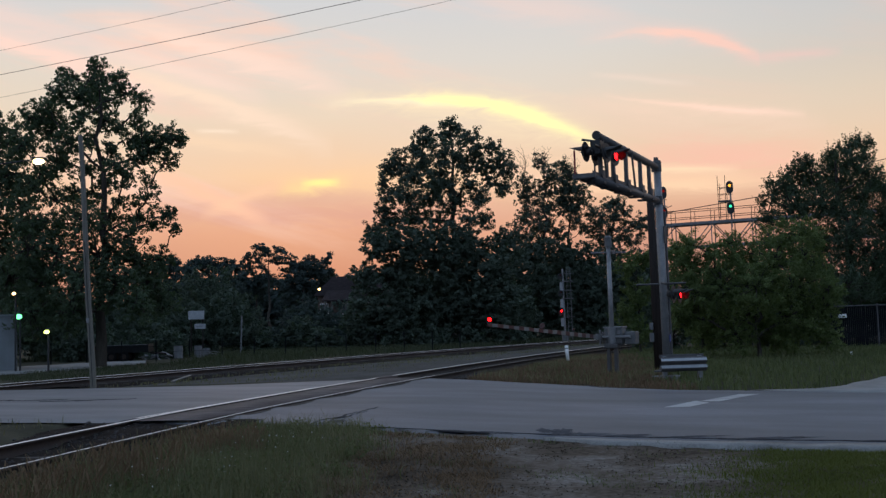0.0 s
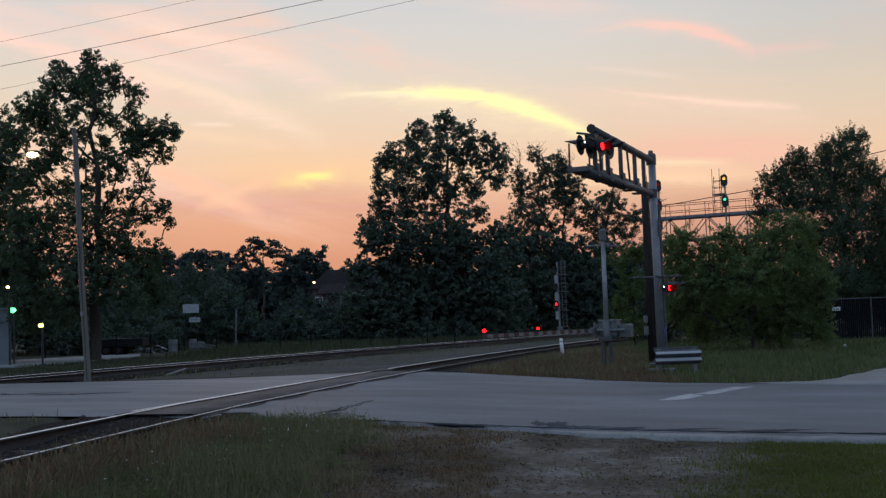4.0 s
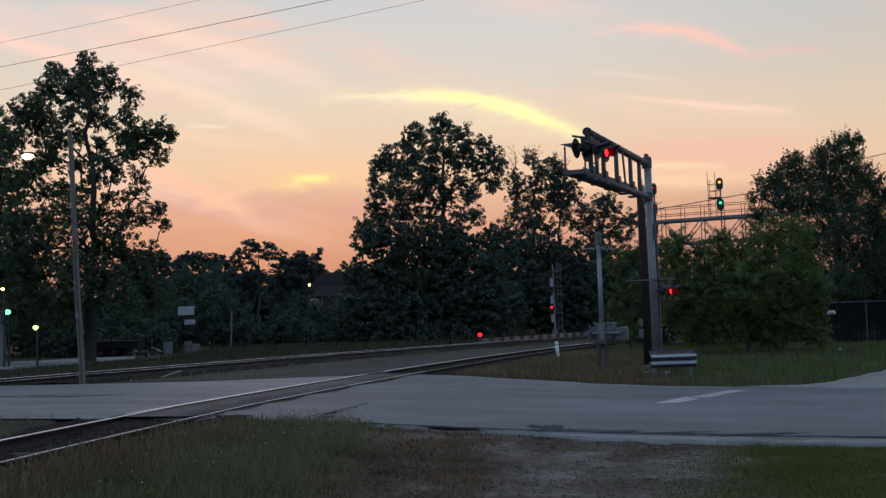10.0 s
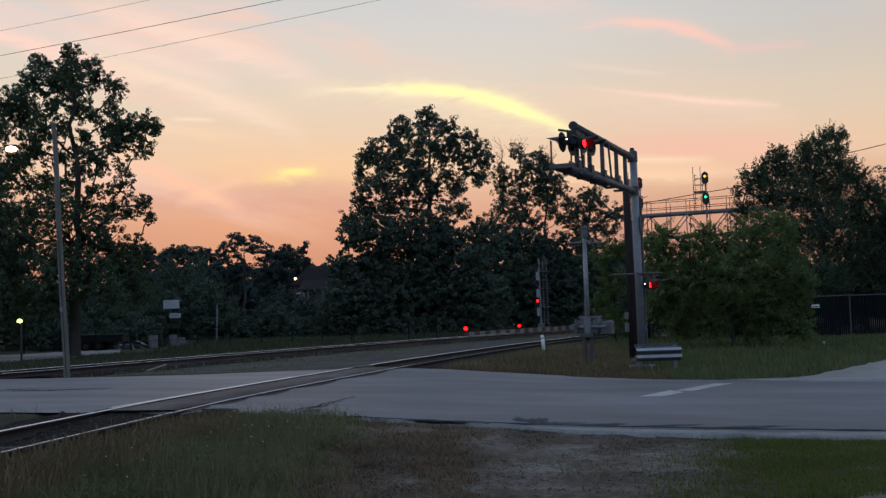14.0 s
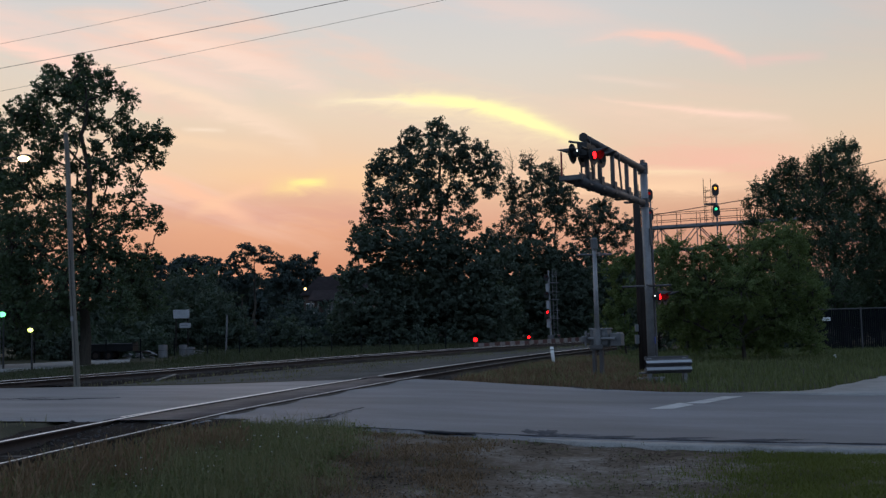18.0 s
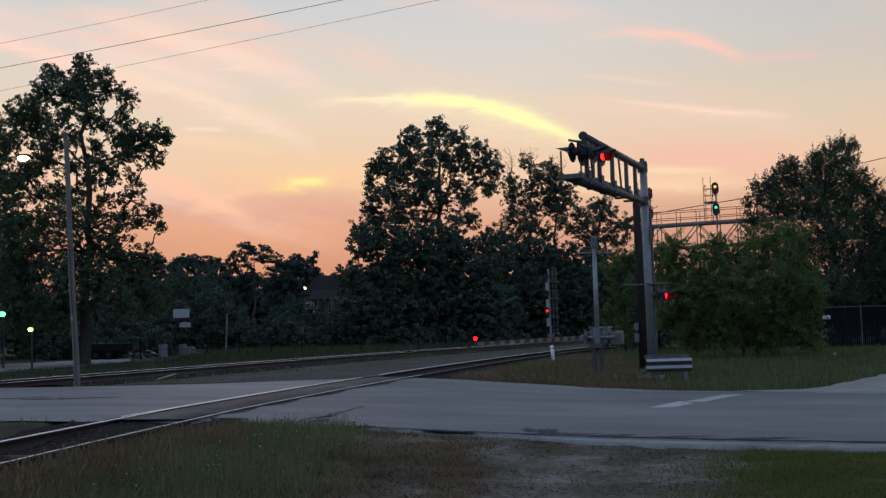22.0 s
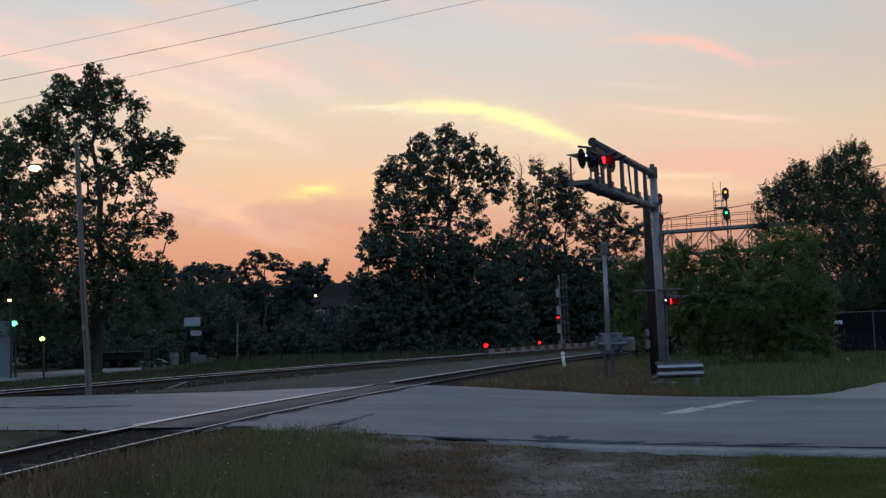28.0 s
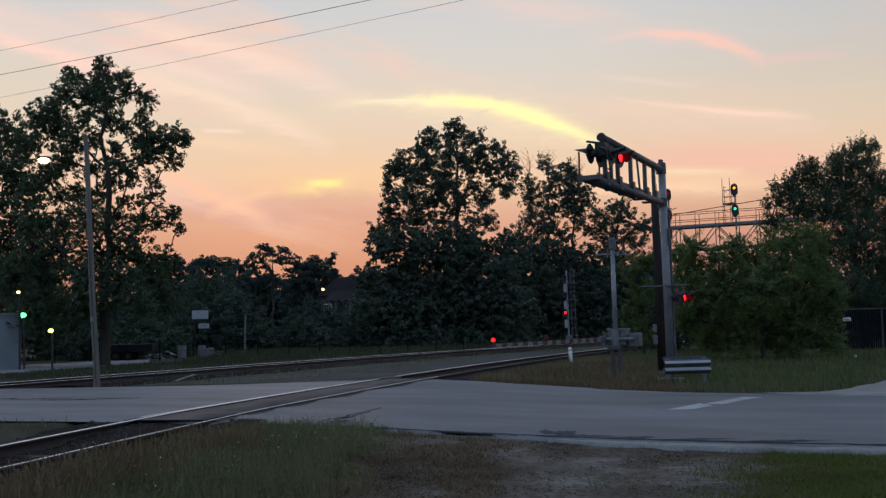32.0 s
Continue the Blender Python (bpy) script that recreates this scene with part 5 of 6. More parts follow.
def build_right_fence():
    f = thing("slatted_fence", pose(20.5, 56.5, -0.25, 0, 0, -12), "tall dark slatted fence with metal posts", "fence")
    for i in range(9):
        part("fence_post", bar(B(), (i * 2.4, 0, 0), (i * 2.4, 0, 2.3), 0.045, None, 8), ARM, f)
    slat = bpy.data.meshes.new("slat")
    bm = box(B(), (0.085, 0.012, 2.1))
    bm.to_mesh(slat)
    bm.free()
    slat.materials.append(MESHWIRE)
    for i in range(190):
        s = new("slat", slat)
        s.parent = f
        s.matrix_basis = pose(0.06 + i * 0.1, 0.03, 1.12 + random.uniform(-0.01, 0.01), 0, random.uniform(-0.4, 0.4), random.uniform(-8, 8))
    part("top_rail", bar(B(), (0, 0, 2.2), (19.2, 0, 2.2), 0.03, None, 8), ARM, f)
    part("sign_plate", box(B(), (0.42, 0.02, 0.2), (0.62, -0.05, 1.68), bevel=0.004), WHITE, f, "small pale plate")


def build_wires():
    def run(a, b, r, stretch=1.6):
        a, b = Vector(a), Vector(b)
        d = b - a
        p, q = a - d * stretch, b + d * stretch
        path = []
        for i in range(41):
            t = i / 40
            w = p.lerp(q, t)
            ta = stretch / (1 + 2 * stretch)
            # sag that leaves the two given points where they are
            w.z = a.z + (b.z - a.z) * ((t - ta) / (1 - 2 * ta)) + 2.2 * (t - ta) * (t - (1 - ta))
            path.append((tuple(w), r))
        vs, fs = tubes([path], 6)
        ob = from_arrays("overhead_wire", vs, fs, WIRE)
        tagged(ob, "thin black overhead power cable", "cable", "overhead cables")
    run((-13.63, 32, 9.75), (-1.13, 25.5, 9.8), 0.0075)
    run((-13.64, 32, 10.52), (-4.71, 27, 10.4), 0.0045)
    run((-13.92, 34, 9.6), (1.19, 27, 10.21), 0.005)
    run((23.54, 60, 10.04), (24.08, 56, 9.86), 0.02, 3.0)
    run((13.2, 108, 9.5), (17.0, 104, 10.6), 0.03, 1.2)


build_cantilever()
build_gate()
build_near_post_things()
build_signal_bridge()
build_far_signal()
build_left_things()
build_house()
build_right_fence()
build_wires()


# ---------------------------------------------------------------- trees and scrub
def leaf_mesh(name, clumps, per, spread, size, material, parent, rng, slim=0.92):
    """Loose leaves scattered round each spot: every leaf is a folded kite."""
    p = np.repeat(clumps, per, axis=0)
    n = len(p)
    p = p + rng.normal(0, 1, (n, 3)) * np.asarray(spread)
    face = rng.normal(0, 0.62, (n, 3)) + (0, 0, 0.25)
    u = np.cross(face, rng.normal(0, 1, (n, 3)))
    u /= np.linalg.norm(u, axis=1, keepdims=True) + 1e-9
    w = np.cross(u, face)
    w /= np.linalg.norm(w, axis=1, keepdims=True) + 1e-9
    nn = np.cross(u, w)
    s = size * rng.uniform(0.6, 1.35, (n, 1))
    a, b = p - u * s * 0.5, p + w * s * 0.5 * slim + nn * s * 0.12
    d, e = p + u * s * 0.5, p - w * s * 0.5 * slim + nn * s * 0.12
    return from_arrays(name, np.stack([a, b, d, e], 1).reshape(-1, 3), np.arange(n * 4).reshape(-1, 4), material, parent)


def wander(rng, p, q, r0, r1, n=6, jog=0.06, lift=0.0):
    p, q = np.asarray(p, float), np.asarray(q, float)
    length = np.linalg.norm(q - p)
    out = []
    for i in range(n + 1):
        t = i / n
        o = rng.normal(0, jog * length, 3) * math.sin(math.pi * t) * 0.6
        o[2] += lift * length * math.sin(math.pi * t)
        out.append((tuple(p + (q - p) * t + o), r0 + (r1 - r0) * t))
    return out


def foliage(name, centres, outs, clump, per, size, material, parent, rng, slim=0.85, spray=1.0, droop=0.0, flat=0.8):
    """Leaf clumps: each a small loose ball or spray of single leaves, every leaf a folded kite."""
    k = len(centres)
    own = clump * rng.uniform(0.55, 1.3, (k, 1))
    axis = outs + np.array((0, 0, 0.55 - droop)) + rng.normal(0, 0.25, (k, 3))
    axis /= np.linalg.norm(axis, axis=1, keepdims=True) + 1e-9
    c, own, axis, out = (np.repeat(a, per, axis=0) for a in (centres, own, axis, outs))
    n = len(c)
    d = rng.normal(0, 1, (n, 3))
    d /= np.linalg.norm(d, axis=1, keepdims=True)
    d *= rng.uniform(0.02, 1, (n, 1)) ** 0.42
    d[:, 2] *= flat
    along = (d * axis).sum(1, keepdims=True)
    if spray > 1:
        # a spray narrows towards its tip
        d = (d - axis * along) * (0.75 - 0.42 * along) + axis * along * spray
    p = c + d * own
    soft = 0.65 * out + 0.3 * d / spray + np.array((0, 0, 0.35)) + rng.normal(0, 0.34, (n, 3))
    soft /= np.linalg.norm(soft, axis=1, keepdims=True) + 1e-9
    face = soft + rng.normal(0, 0.55, (n, 3))
    u = np.cross(face, rng.normal(0, 1, (n, 3)))
    u[:, 2] -= droop
    u /= np.linalg.norm(u, axis=1, keepdims=True) + 1e-9
    w = np.cross(u, face)
    w /= np.linalg.norm(w, axis=1, keepdims=True) + 1e-9
    nn = np.cross(u, w)
    s = size * rng.uniform(0.6, 1.3, (n, 1))
    a, b = p - u * s * 0.5, p + w * s * 0.5 * slim + nn * s * 0.1
    t, e = p + u * s * 0.5, p - w * s * 0.5 * slim + nn * s * 0.1
    f = np.arange(n * 4).reshape(-1, 4)
    turned = (np.cross(b - a, t - a) * soft).sum(1) < 0
    f[turned] = f[turned][:, ::-1]
    ob = from_arrays(name, np.stack([a, b, t, e], 1).reshape(-1, 3), f, material, parent, "", True)
    ob.data.normals_split_custom_set_from_vertices(np.repeat(soft, 4, axis=0))
    return ob


def tree(name, label, base, lobes, leaf, seed, trunk=0.35, clump=0.3, fill=1.5, per=45, size=0.12, lean=None, gap=0.0, deep=0.6, spray=1.0, droop=0.0, slim=0.85, bare=(), twiggy=0.5, reach=1.0, flat=0.8, swell=1.3):
    """A tree: a stem, limbs that branch from bough to bough, twigs to the leaf clumps, and gaps between them.
    lobes: (x, z, radius) of each bough in the tree's own upright plane; they are set out in depth round it."""
    rng = np.random.default_rng(seed)
    x0, y0, z0 = base
    root = thing(name, pose(x0, y0, z0), label, "tree" if "tree" in name else "bush")
    xs, zs = np.array([l[0] for l in lobes]), np.array([l[1] for l in lobes])
    xc, half = (xs.max() + xs.min()) / 2, max(1.0, (xs.max() - xs.min()) / 2 + 0.5)

    def set_out(x, z, r):
        room = deep * half * math.sqrt(max(0.08, 1 - ((x - xc) / half) ** 2))
        dy = rng.uniform(-1, 1) * room
        k = 1 + dy / y0
        return np.array((x * k - x0, dy, EYE[2] + (z - EYE[2]) * k - z0)), r * k * swell

    spots = [set_out(*l) for l in lobes]
    top = np.array((np.mean(xs[zs >= np.quantile(zs, 0.7)]) - x0 if lean is None else lean, 0, (zs.max() - z0) * 0.93))
    stem = wander(rng, (0, 0, -0.15), top, trunk, trunk * 0.16, 10, 0.034)
    nodes = [(np.array(p), r) for p, r in stem[2:]]
    paths, clumps, outs = [stem], [], []
    links = {}
    order = sorted(range(len(spots)), key=lambda i: math.hypot(*(spots[i][0][:2] - top[:2] * spots[i][0][2] / max(1, top[2]))))
    load = [0] * (len(nodes) + len(spots))
    for i in order:
        c = spots[i][0]
        cost = [np.linalg.norm(c - p) + 1.3 * max(0, p[2] + 0.35 * np.linalg.norm((c - p)[:2]) - c[2]) for p, _ in nodes]
        k = int(np.argmin(cost))
        links[len(nodes)] = k
        nodes.append((c, None))
        j = k
        load[len(nodes) - 1] += 1
        while j in links:
            load[j] += 1
            j = links[j]
    girth = {k: 0.016 + 0.022 * math.sqrt(load[k]) for k in links}
    for k, j in links.items():
        p, r = nodes[j]
        start = min(girth[k] * 1.15, girth[j] if r is None else r * 0.8)
        limb = wander(rng, p, nodes[k][0], start, girth[k] * 0.8, 6, 0.05, 0.05)
        paths.append(limb)
        nodes[k] = (nodes[k][0], girth[k])
    first = len(stem) - 2
    for i, k in zip(order, range(first, first + len(spots))):
        c, r = spots[i]
        n = max(4, int(fill * (r / clump) ** 2))
        d = rng.normal(0, 1, (n, 3))
        d /= np.linalg.norm(d, axis=1, keepdims=True)
        bumps = 1 + 0.16 * np.sin(d[:, :1] * 5 + c[0]) * np.sin(d[:, 2:] * 6 + c[2])
        q = c + d * rng.uniform(0.03, 1, (n, 1)) ** 0.5 * max(0.1, r - clump * 0.35) * bumps
        keep = np.array([noise.noise((v[0] * 0.9 / reach + seed, v[1] * 0.5 / reach, v[2] * 0.9 / reach)) > gap - 0.5 for v in q])
        q = q[keep]
        clumps.append(q)
        o = q - c
        outs.append(o / (np.linalg.norm(o, axis=1, keepdims=True) + 0.35 * r))
        for v in q:
            if rng.random() < twiggy:
                paths.append(wander(rng, c + (v - c) * rng.uniform(-0.2, 0.2), v, 0.022 + 0.006 * r, 0.008, 3, 0.08, 0.04))
    for x, z, r in bare:
        # dead boughs: fine twigs and no leaves
        c, r = set_out(x, z, r)
        near = min(nodes, key=lambda v: np.linalg.norm(v[0] - c) + (5 if v[0][2] > c[2] - 0.5 else 0))[0]
        limb = wander(rng, near, c, 0.06, 0.02, 6, 0.05, 0.04)
        paths.append(limb)
        for _ in range(8):
            lp, lr = limb[rng.integers(2, 7)]
            tip = np.asarray(lp) + np.array((rng.normal(0, 0.55), rng.normal(0, 0.5), rng.uniform(0.5, 1.5))) * r
            br = wander(rng, lp, tip, 0.022, 0.009, 4, 0.06)
            paths.append(br)
            for _ in range(4):
                bp, _r = br[rng.integers(1, 5)]
                paths.append(wander(rng, bp, np.asarray(bp) + np.array((rng.normal(0, 0.4), rng.normal(0, 0.3), rng.uniform(0.1, 0.7))) * r, 0.012, 0.007, 2, 0.05))
    vs, fs = tubes(paths, 6)
    from_arrays("trunk", vs, fs, BARK, root, "", True)
    foliage("crown", np.concatenate(clumps), np.concatenate(outs), clump, per, size, leaf, root, rng, slim, spray, droop, flat)
    return root


def away(k, lobes):
    """The same boughs k times as far from the road."""
    return tuple((x * k, EYE[2] + (z - EYE[2]) * k, r * k) for x, z, r in lobes)


def build_trees():
    upper = ((-18.1, 15.7, 0.5), (-18.1, 14.9, 0.67), (-19.6, 15.2, 0.58), (-20.0, 14.4, 0.67), (-19.0, 14.1, 0.78), (-17.9, 13.9, 0.84), (-17.0, 14.8, 0.54), (-16.5, 14.2, 0.51), (-15.7, 13.8, 0.45), (-17.7, 12.8, 0.56),
             (-20.7, 13.5, 0.73), (-21.6, 13.1, 0.69), (-20.5, 12.4, 0.84), (-19.6, 11.7, 0.78), (-15.9, 12.9, 0.47), (-16.1, 11.9, 0.67), (-15.1, 11.7, 0.74), (-14.3, 11.8, 0.58), (-13.7, 11.6, 0.36), (-15.7, 10.9, 0.74),
             (-14.5, 10.7, 0.54), (-16.8, 9.9, 0.69), (-17.6, 9.5, 0.45), (-15.2, 9.6, 0.47), (-15.6, 8.4, 0.62), (-16.1, 7.6, 0.62), (-14.5, 7.8, 0.43), (-14.1, 7.0, 0.31), (-15.1, 7.3, 0.4))
    lower = ((-22.1, 11.7, 0.62), (-20.2, 10.7, 0.84), (-21.0, 9.9, 0.67), (-21.8, 9.5, 0.56), (-19.4, 9.1, 0.56), (-22.1, 8.5, 0.67), (-18.7, 7.7, 0.95), (-17.5, 7.6, 0.62), (-21.3, 7.5, 0.89), (-20.1, 7.4, 0.78), (-16.6, 6.7, 0.67),
             (-21.7, 6.2, 1.0), (-20.1, 5.9, 1.1), (-18.1, 5.8, 1.1), (-16.3, 5.5, 0.9), (-15.0, 5.4, 0.67), (-15.5, 4.3, 0.9), (-21.0, 4.5, 1.2), (-19.0, 4.3, 1.2), (-17.2, 4.2, 1.1))
    inner = ((-18.6, 11.9, 0.5), (-17.5, 11.2, 0.45), (-18.5, 10.2, 0.5), (-17.3, 10.4, 0.4), (-19.0, 12.9, 0.5), (-16.9, 12.4, 0.4), (-18.4, 8.9, 0.5), (-17.0, 8.6, 0.4), (-20.2, 8.6, 0.6),
             (-21.6, 2.9, 1.1), (-19.6, 2.9, 1.0), (-16.2, 3.2, 0.8), (-14.7, 3.2, 0.7), (-22.8, 4.6, 1.2))
    tree("cottonwood_tree", "tall cottonwood tree with open leafy crown in silhouette", (-18.0, 54, -0.1), upper + lower + inner,
         LEAF_COTTON, 11, 0.34, 0.17, 3.1, 18, 0.105, gap=0.14, swell=1.45, reach=0.7, twiggy=0.22, slim=0.95, lean=0.0)
    tree("cottonwood_tree", "dark leafy tree beside the cottonwood", (-26.3, 60, -0.1),
         ((-25.9, 14.3, 0.9), (-25.2, 13.0, 1.2), (-25.4, 11.2, 1.3), (-26.9, 12.3, 1.4), (-24.4, 10.0, 1.0), (-26.4, 9.2, 1.5), (-28.5, 12.0, 1.6), (-28.3, 9.0, 1.7), (-24.6, 7.9, 1.2), (-26.2, 6.6, 1.7), (-29.5, 6.6, 1.8), (-24.3, 5.2, 1.4), (-26.8, 4.2, 1.6), (-23.6, 3.4, 1.2)),
         LEAF_COTTON, 12, 0.34, 0.2, 3.0, 22, 0.12, gap=0.1, reach=0.8, twiggy=0.2, slim=0.95)
    tree("maple_tree", "large round-crowned tree beyond the tracks, dark against the sunset", (0.2, 95, -0.1),
         ((0.6, 19.5, 1.23), (-1.8, 19.0, 1.1), (-2.6, 17.9, 0.89), (2.5, 18.4, 1.23), (4.4, 17.9, 0.81), (5.2, 16.7, 1.02), (5.8, 15.6, 0.89), (-0.1, 17.6, 1.4), (-4.2, 16.6, 1.32), (-5.3, 16.1, 0.81), (-5.8, 15.1, 0.59), (-3.0, 15.5, 1.4),
          (-0.6, 15.4, 1.4), (2.0, 16.1, 1.06), (3.7, 16.2, 1.02), (-5.1, 13.8, 1.02), (-5.6, 12.3, 1.02), (-3.6, 13.5, 1.4), (-1.5, 13.1, 1.4), (0.6, 12.8, 1.06), (3.1, 13.3, 1.06), (5.2, 14.1, 0.89), (-6.7, 10.6, 0.89), (-5.2, 11.0, 1.1),
          (-3.1, 11.4, 1.32), (-0.7, 11.1, 1.23), (2.1, 11.3, 0.93), (3.6, 11.2, 0.89), (-7.3, 10.0, 0.5)) + ((0.3, 14.4, 0.9), (2.3, 14.6, 0.8), (1.3, 13.4, 0.7), (-1.0, 14.3, 0.9), (4.1, 14.9, 0.8), (3.0, 17.2, 0.8), (1.2, 17.0, 0.8), (-2.0, 16.9, 0.9)),
         LEAF_DARK, 13, 0.45, 0.27, 3.6, 26, 0.16, gap=0.06, lean=0.6, reach=0.8, swell=1.22, twiggy=0.15)
    tree("half_dead_tree", "half dead tree with bare twigs above thin foliage", (10.5, 113, -0.1),
         away(1.13, ((9.3, 17.2, 0.8), (10.2, 16.0, 0.8), (7.7, 15.1, 0.9), (7.8, 13.7, 1.0), (9.5, 14.6, 1.0), (11.1, 15.3, 0.7), (11.3, 13.7, 0.9), (9.7, 12.7, 1.2), (7.8, 11.9, 1.1), (9.1, 11.0, 1.3), (10.5, 10.2, 1.1), (6.8, 10.1, 1.3), (12.1, 12.5, 0.54), (12.1, 14.2, 0.58))),
         LEAF_DARK, 14, 0.34, 0.27, 2.8, 26, 0.155, gap=0.1, swell=1.3, reach=0.8, lean=0.3, bare=away(1.13, ((7.9, 17.4, 0.7), (8.6, 17.6, 0.65), (9.7, 17.7, 0.5), (11.6, 16.5, 0.65), (12.4, 16.1, 0.5), (7.0, 14.8, 0.6))), twiggy=0.35)
    tree("ash_tree", "thin drooping tree beyond the crossing", (18.4, 115, -0.1),
         away(1.045, ((17.1, 13.9, 0.83), (18.1, 14.1, 0.75), (18.9, 13.2, 0.75), (16.4, 12.6, 0.91), (17.9, 12.4, 0.91), (20.4, 12.2, 0.71), (20.8, 11.4, 0.63), (19.6, 11.5, 0.79), (17.2, 11.0, 0.91), (18.5, 10.7, 0.91), (15.7, 11.8, 0.67), (16.2, 9.9, 1.0), (19.9, 9.8, 1.0))),
         LEAF_DARK, 15, 0.28, 0.28, 2.7, 26, 0.16, gap=0.18, swell=1.45, reach=0.8)
    tree("ash_tree", "slender dark tree with loose crown beyond the crossing", (14.1, 114, -0.1),
         away(1.118, ((11.7, 16.9, 0.74), (12.2, 16.0, 0.83), (11.5, 14.7, 1.0), (12.8, 14.8, 0.85), (13.7, 14.5, 0.66), (13.4, 13.2, 1.0), (12.0, 12.9, 1.0), (12.8, 11.6, 0.92), (14.4, 12.2, 0.6), (14.2, 10.6, 0.9))),
         LEAF_DARK, 19, 0.26, 0.27, 2.7, 26, 0.155, gap=0.14, swell=1.4, reach=0.8, twiggy=0.3)
    tree("elm_tree", "dark leafy tree with feathery top behind the bush", (24.3, 62, -0.3),
         ((24.7, 11.8, 0.55), (25.5, 11.7, 0.36), (24.0, 11.3, 0.55), (23.2, 11.2, 0.47), (23.1, 10.5, 0.6), (21.6, 10.7, 0.47), (21.3, 10.2, 0.6), (25.1, 10.9, 0.55), (24.2, 10.5, 0.73), (20.5, 10.0, 0.42), (20.0, 9.4, 0.55), (19.3, 9.5, 0.29),
          (19.5, 8.6, 0.47), (18.9, 8.4, 0.36), (20.7, 9.1, 0.86), (22.1, 9.4, 0.99), (23.5, 9.5, 1.12), (25.3, 9.6, 0.86), (26.1, 9.2, 0.73), (26.7, 8.3, 0.78), (24.7, 8.4, 1.3), (22.5, 8.0, 1.25), (20.7, 7.9, 0.99), (26.2, 7.0, 1.36),
          (24.0, 6.5, 1.49), (19.1, 7.3, 0.6), (27.3, 5.5, 1.49), (25.0, 4.8, 1.49), (22.2, 5.4, 1.5), (29.0, 7.4, 1.5), (23.4, 3.0, 1.7), (26.6, 2.8, 1.7)),
         LEAF_ELM, 16, 0.32, 0.2, 3.3, 34, 0.115, gap=-0.1, spray=2.6, slim=0.55, swell=1.3, twiggy=0.15)
    tree("elm_tree", "dark leafy tree beside the slatted fence", (31.5, 66, -0.3),
         ((30.5, 8.6, 1.4), (32.3, 7.2, 1.8), (29.8, 5.8, 1.7), (33.4, 5.0, 1.8), (30.2, 3.2, 1.7), (32.5, 2.4, 1.6), (28.8, 1.8, 1.3)), LEAF_ELM, 18, 0.3, 0.3, 3.2, 44, 0.17, gap=0.1, slim=0.6)
    tree("roadside_bush", "broad green bush beside the crossing signal", (13.2, 45, -0.3),
         ((10.0, 4.5, 0.43), (10.5, 4.7, 0.37), (9.8, 3.8, 0.52), (10.6, 3.7, 0.62), (11.4, 4.2, 0.47), (12.2, 4.7, 0.41), (12.3, 3.9, 0.62), (13.0, 4.2, 0.43), (13.8, 4.7, 0.51), (14.6, 5.0, 0.49), (15.4, 5.1, 0.47), (15.9, 4.8, 0.36),
          (14.1, 3.8, 0.75), (15.3, 4.0, 0.65), (15.8, 3.3, 0.56), (16.3, 2.6, 0.43), (16.7, 2.4, 0.32), (14.8, 2.6, 0.84), (13.3, 2.8, 0.8), (11.8, 2.8, 0.8), (10.7, 2.6, 0.7), (10.0, 2.7, 0.52), (16.0, 1.7, 0.58), (14.6, 1.4, 0.8),
          (13.1, 1.6, 0.8), (11.6, 1.6, 0.7), (10.4, 1.6, 0.52), (9.9, 1.7, 0.36), (15.5, 1.0, 0.43), (14.0, 0.7, 0.6), (12.2, 0.8, 0.6), (10.9, 0.8, 0.5), (16.2, 0.6, 0.5)), LEAF_BUSH, 17, 0.10, 0.17, 3.2, 44, 0.085, gap=-0.2, deep=0.5, spray=2.0, slim=0.55, droop=0.5, twiggy=0.2, lean=0.3, swell=1.65)
    tree("roadside_bush", "slim green bush behind the crossing signal", (9.6, 53, -0.3),
         ((9.2, 4.3, 0.56), (9.6, 2.9, 0.7), (9.0, 1.8, 0.62), (10.0, 4.6, 0.5), (9.7, 1.0, 0.6)), LEAF_BUSH, 29, 0.07, 0.22, 3.4, 76, 0.1, gap=-0.2, spray=1.8, slim=0.55, twiggy=0.2)
    thick = dict(clump=0.34, fill=3.6, per=36, size=0.22, gap=-0.4, spray=1.5, twiggy=0.0, flat=0.6, swell=1.26)
    for i, lobes in enumerate((((-6.1, 3.2, 2.3), (-4.1, 6.4, 1.7), (-5.6, 8.6, 1.3), (-7.0, 1.8, 1.7), (-3.6, 2.4, 2.0), (-3.4, 8.6, 1.6), (-6.9, 6.0, 1.3)), ((-2.2, 4.0, 2.6), (0.2, 6.8, 2.0), (-1.0, 1.8, 2.0), (-1.6, 8.6, 1.7), (0.8, 9.0, 1.4), (0.8, 3.6, 2.0)), ((2.1, 4.3, 2.4), (4.0, 6.2, 1.8), (5.3, 2.8, 2.2), (2.4, 1.6, 1.9), (2.4, 8.0, 1.6), (5.2, 8.4, 1.3)))):
        tree("thicket_bush", "dense dark thicket beyond the tracks", (lobes[0][0], 88 + i, -0.1), lobes, LEAF_DARK, 20 + i, 0.15, **thick)
    for i, lobes in enumerate((((8.2, 5.9, 2.6), (9.7, 2.4, 2.4), (6.8, 3.0, 2.2), (8.6, 8.8, 1.7), (6.4, 7.6, 1.7)), ((12.1, 5.2, 2.8), (14.8, 2.0, 2.4), (12.0, 1.8, 2.2), (11.6, 8.6, 1.7), (14.2, 8.0, 1.5), (14.6, 5.0, 2.0)), ((16.1, 4.6, 2.8), (20.6, 7.2, 1.5), (19.5, 4.9, 2.6), (19.3, 1.8, 2.2), (16.6, 1.6, 2.2), (17.2, 7.8, 1.6)))):
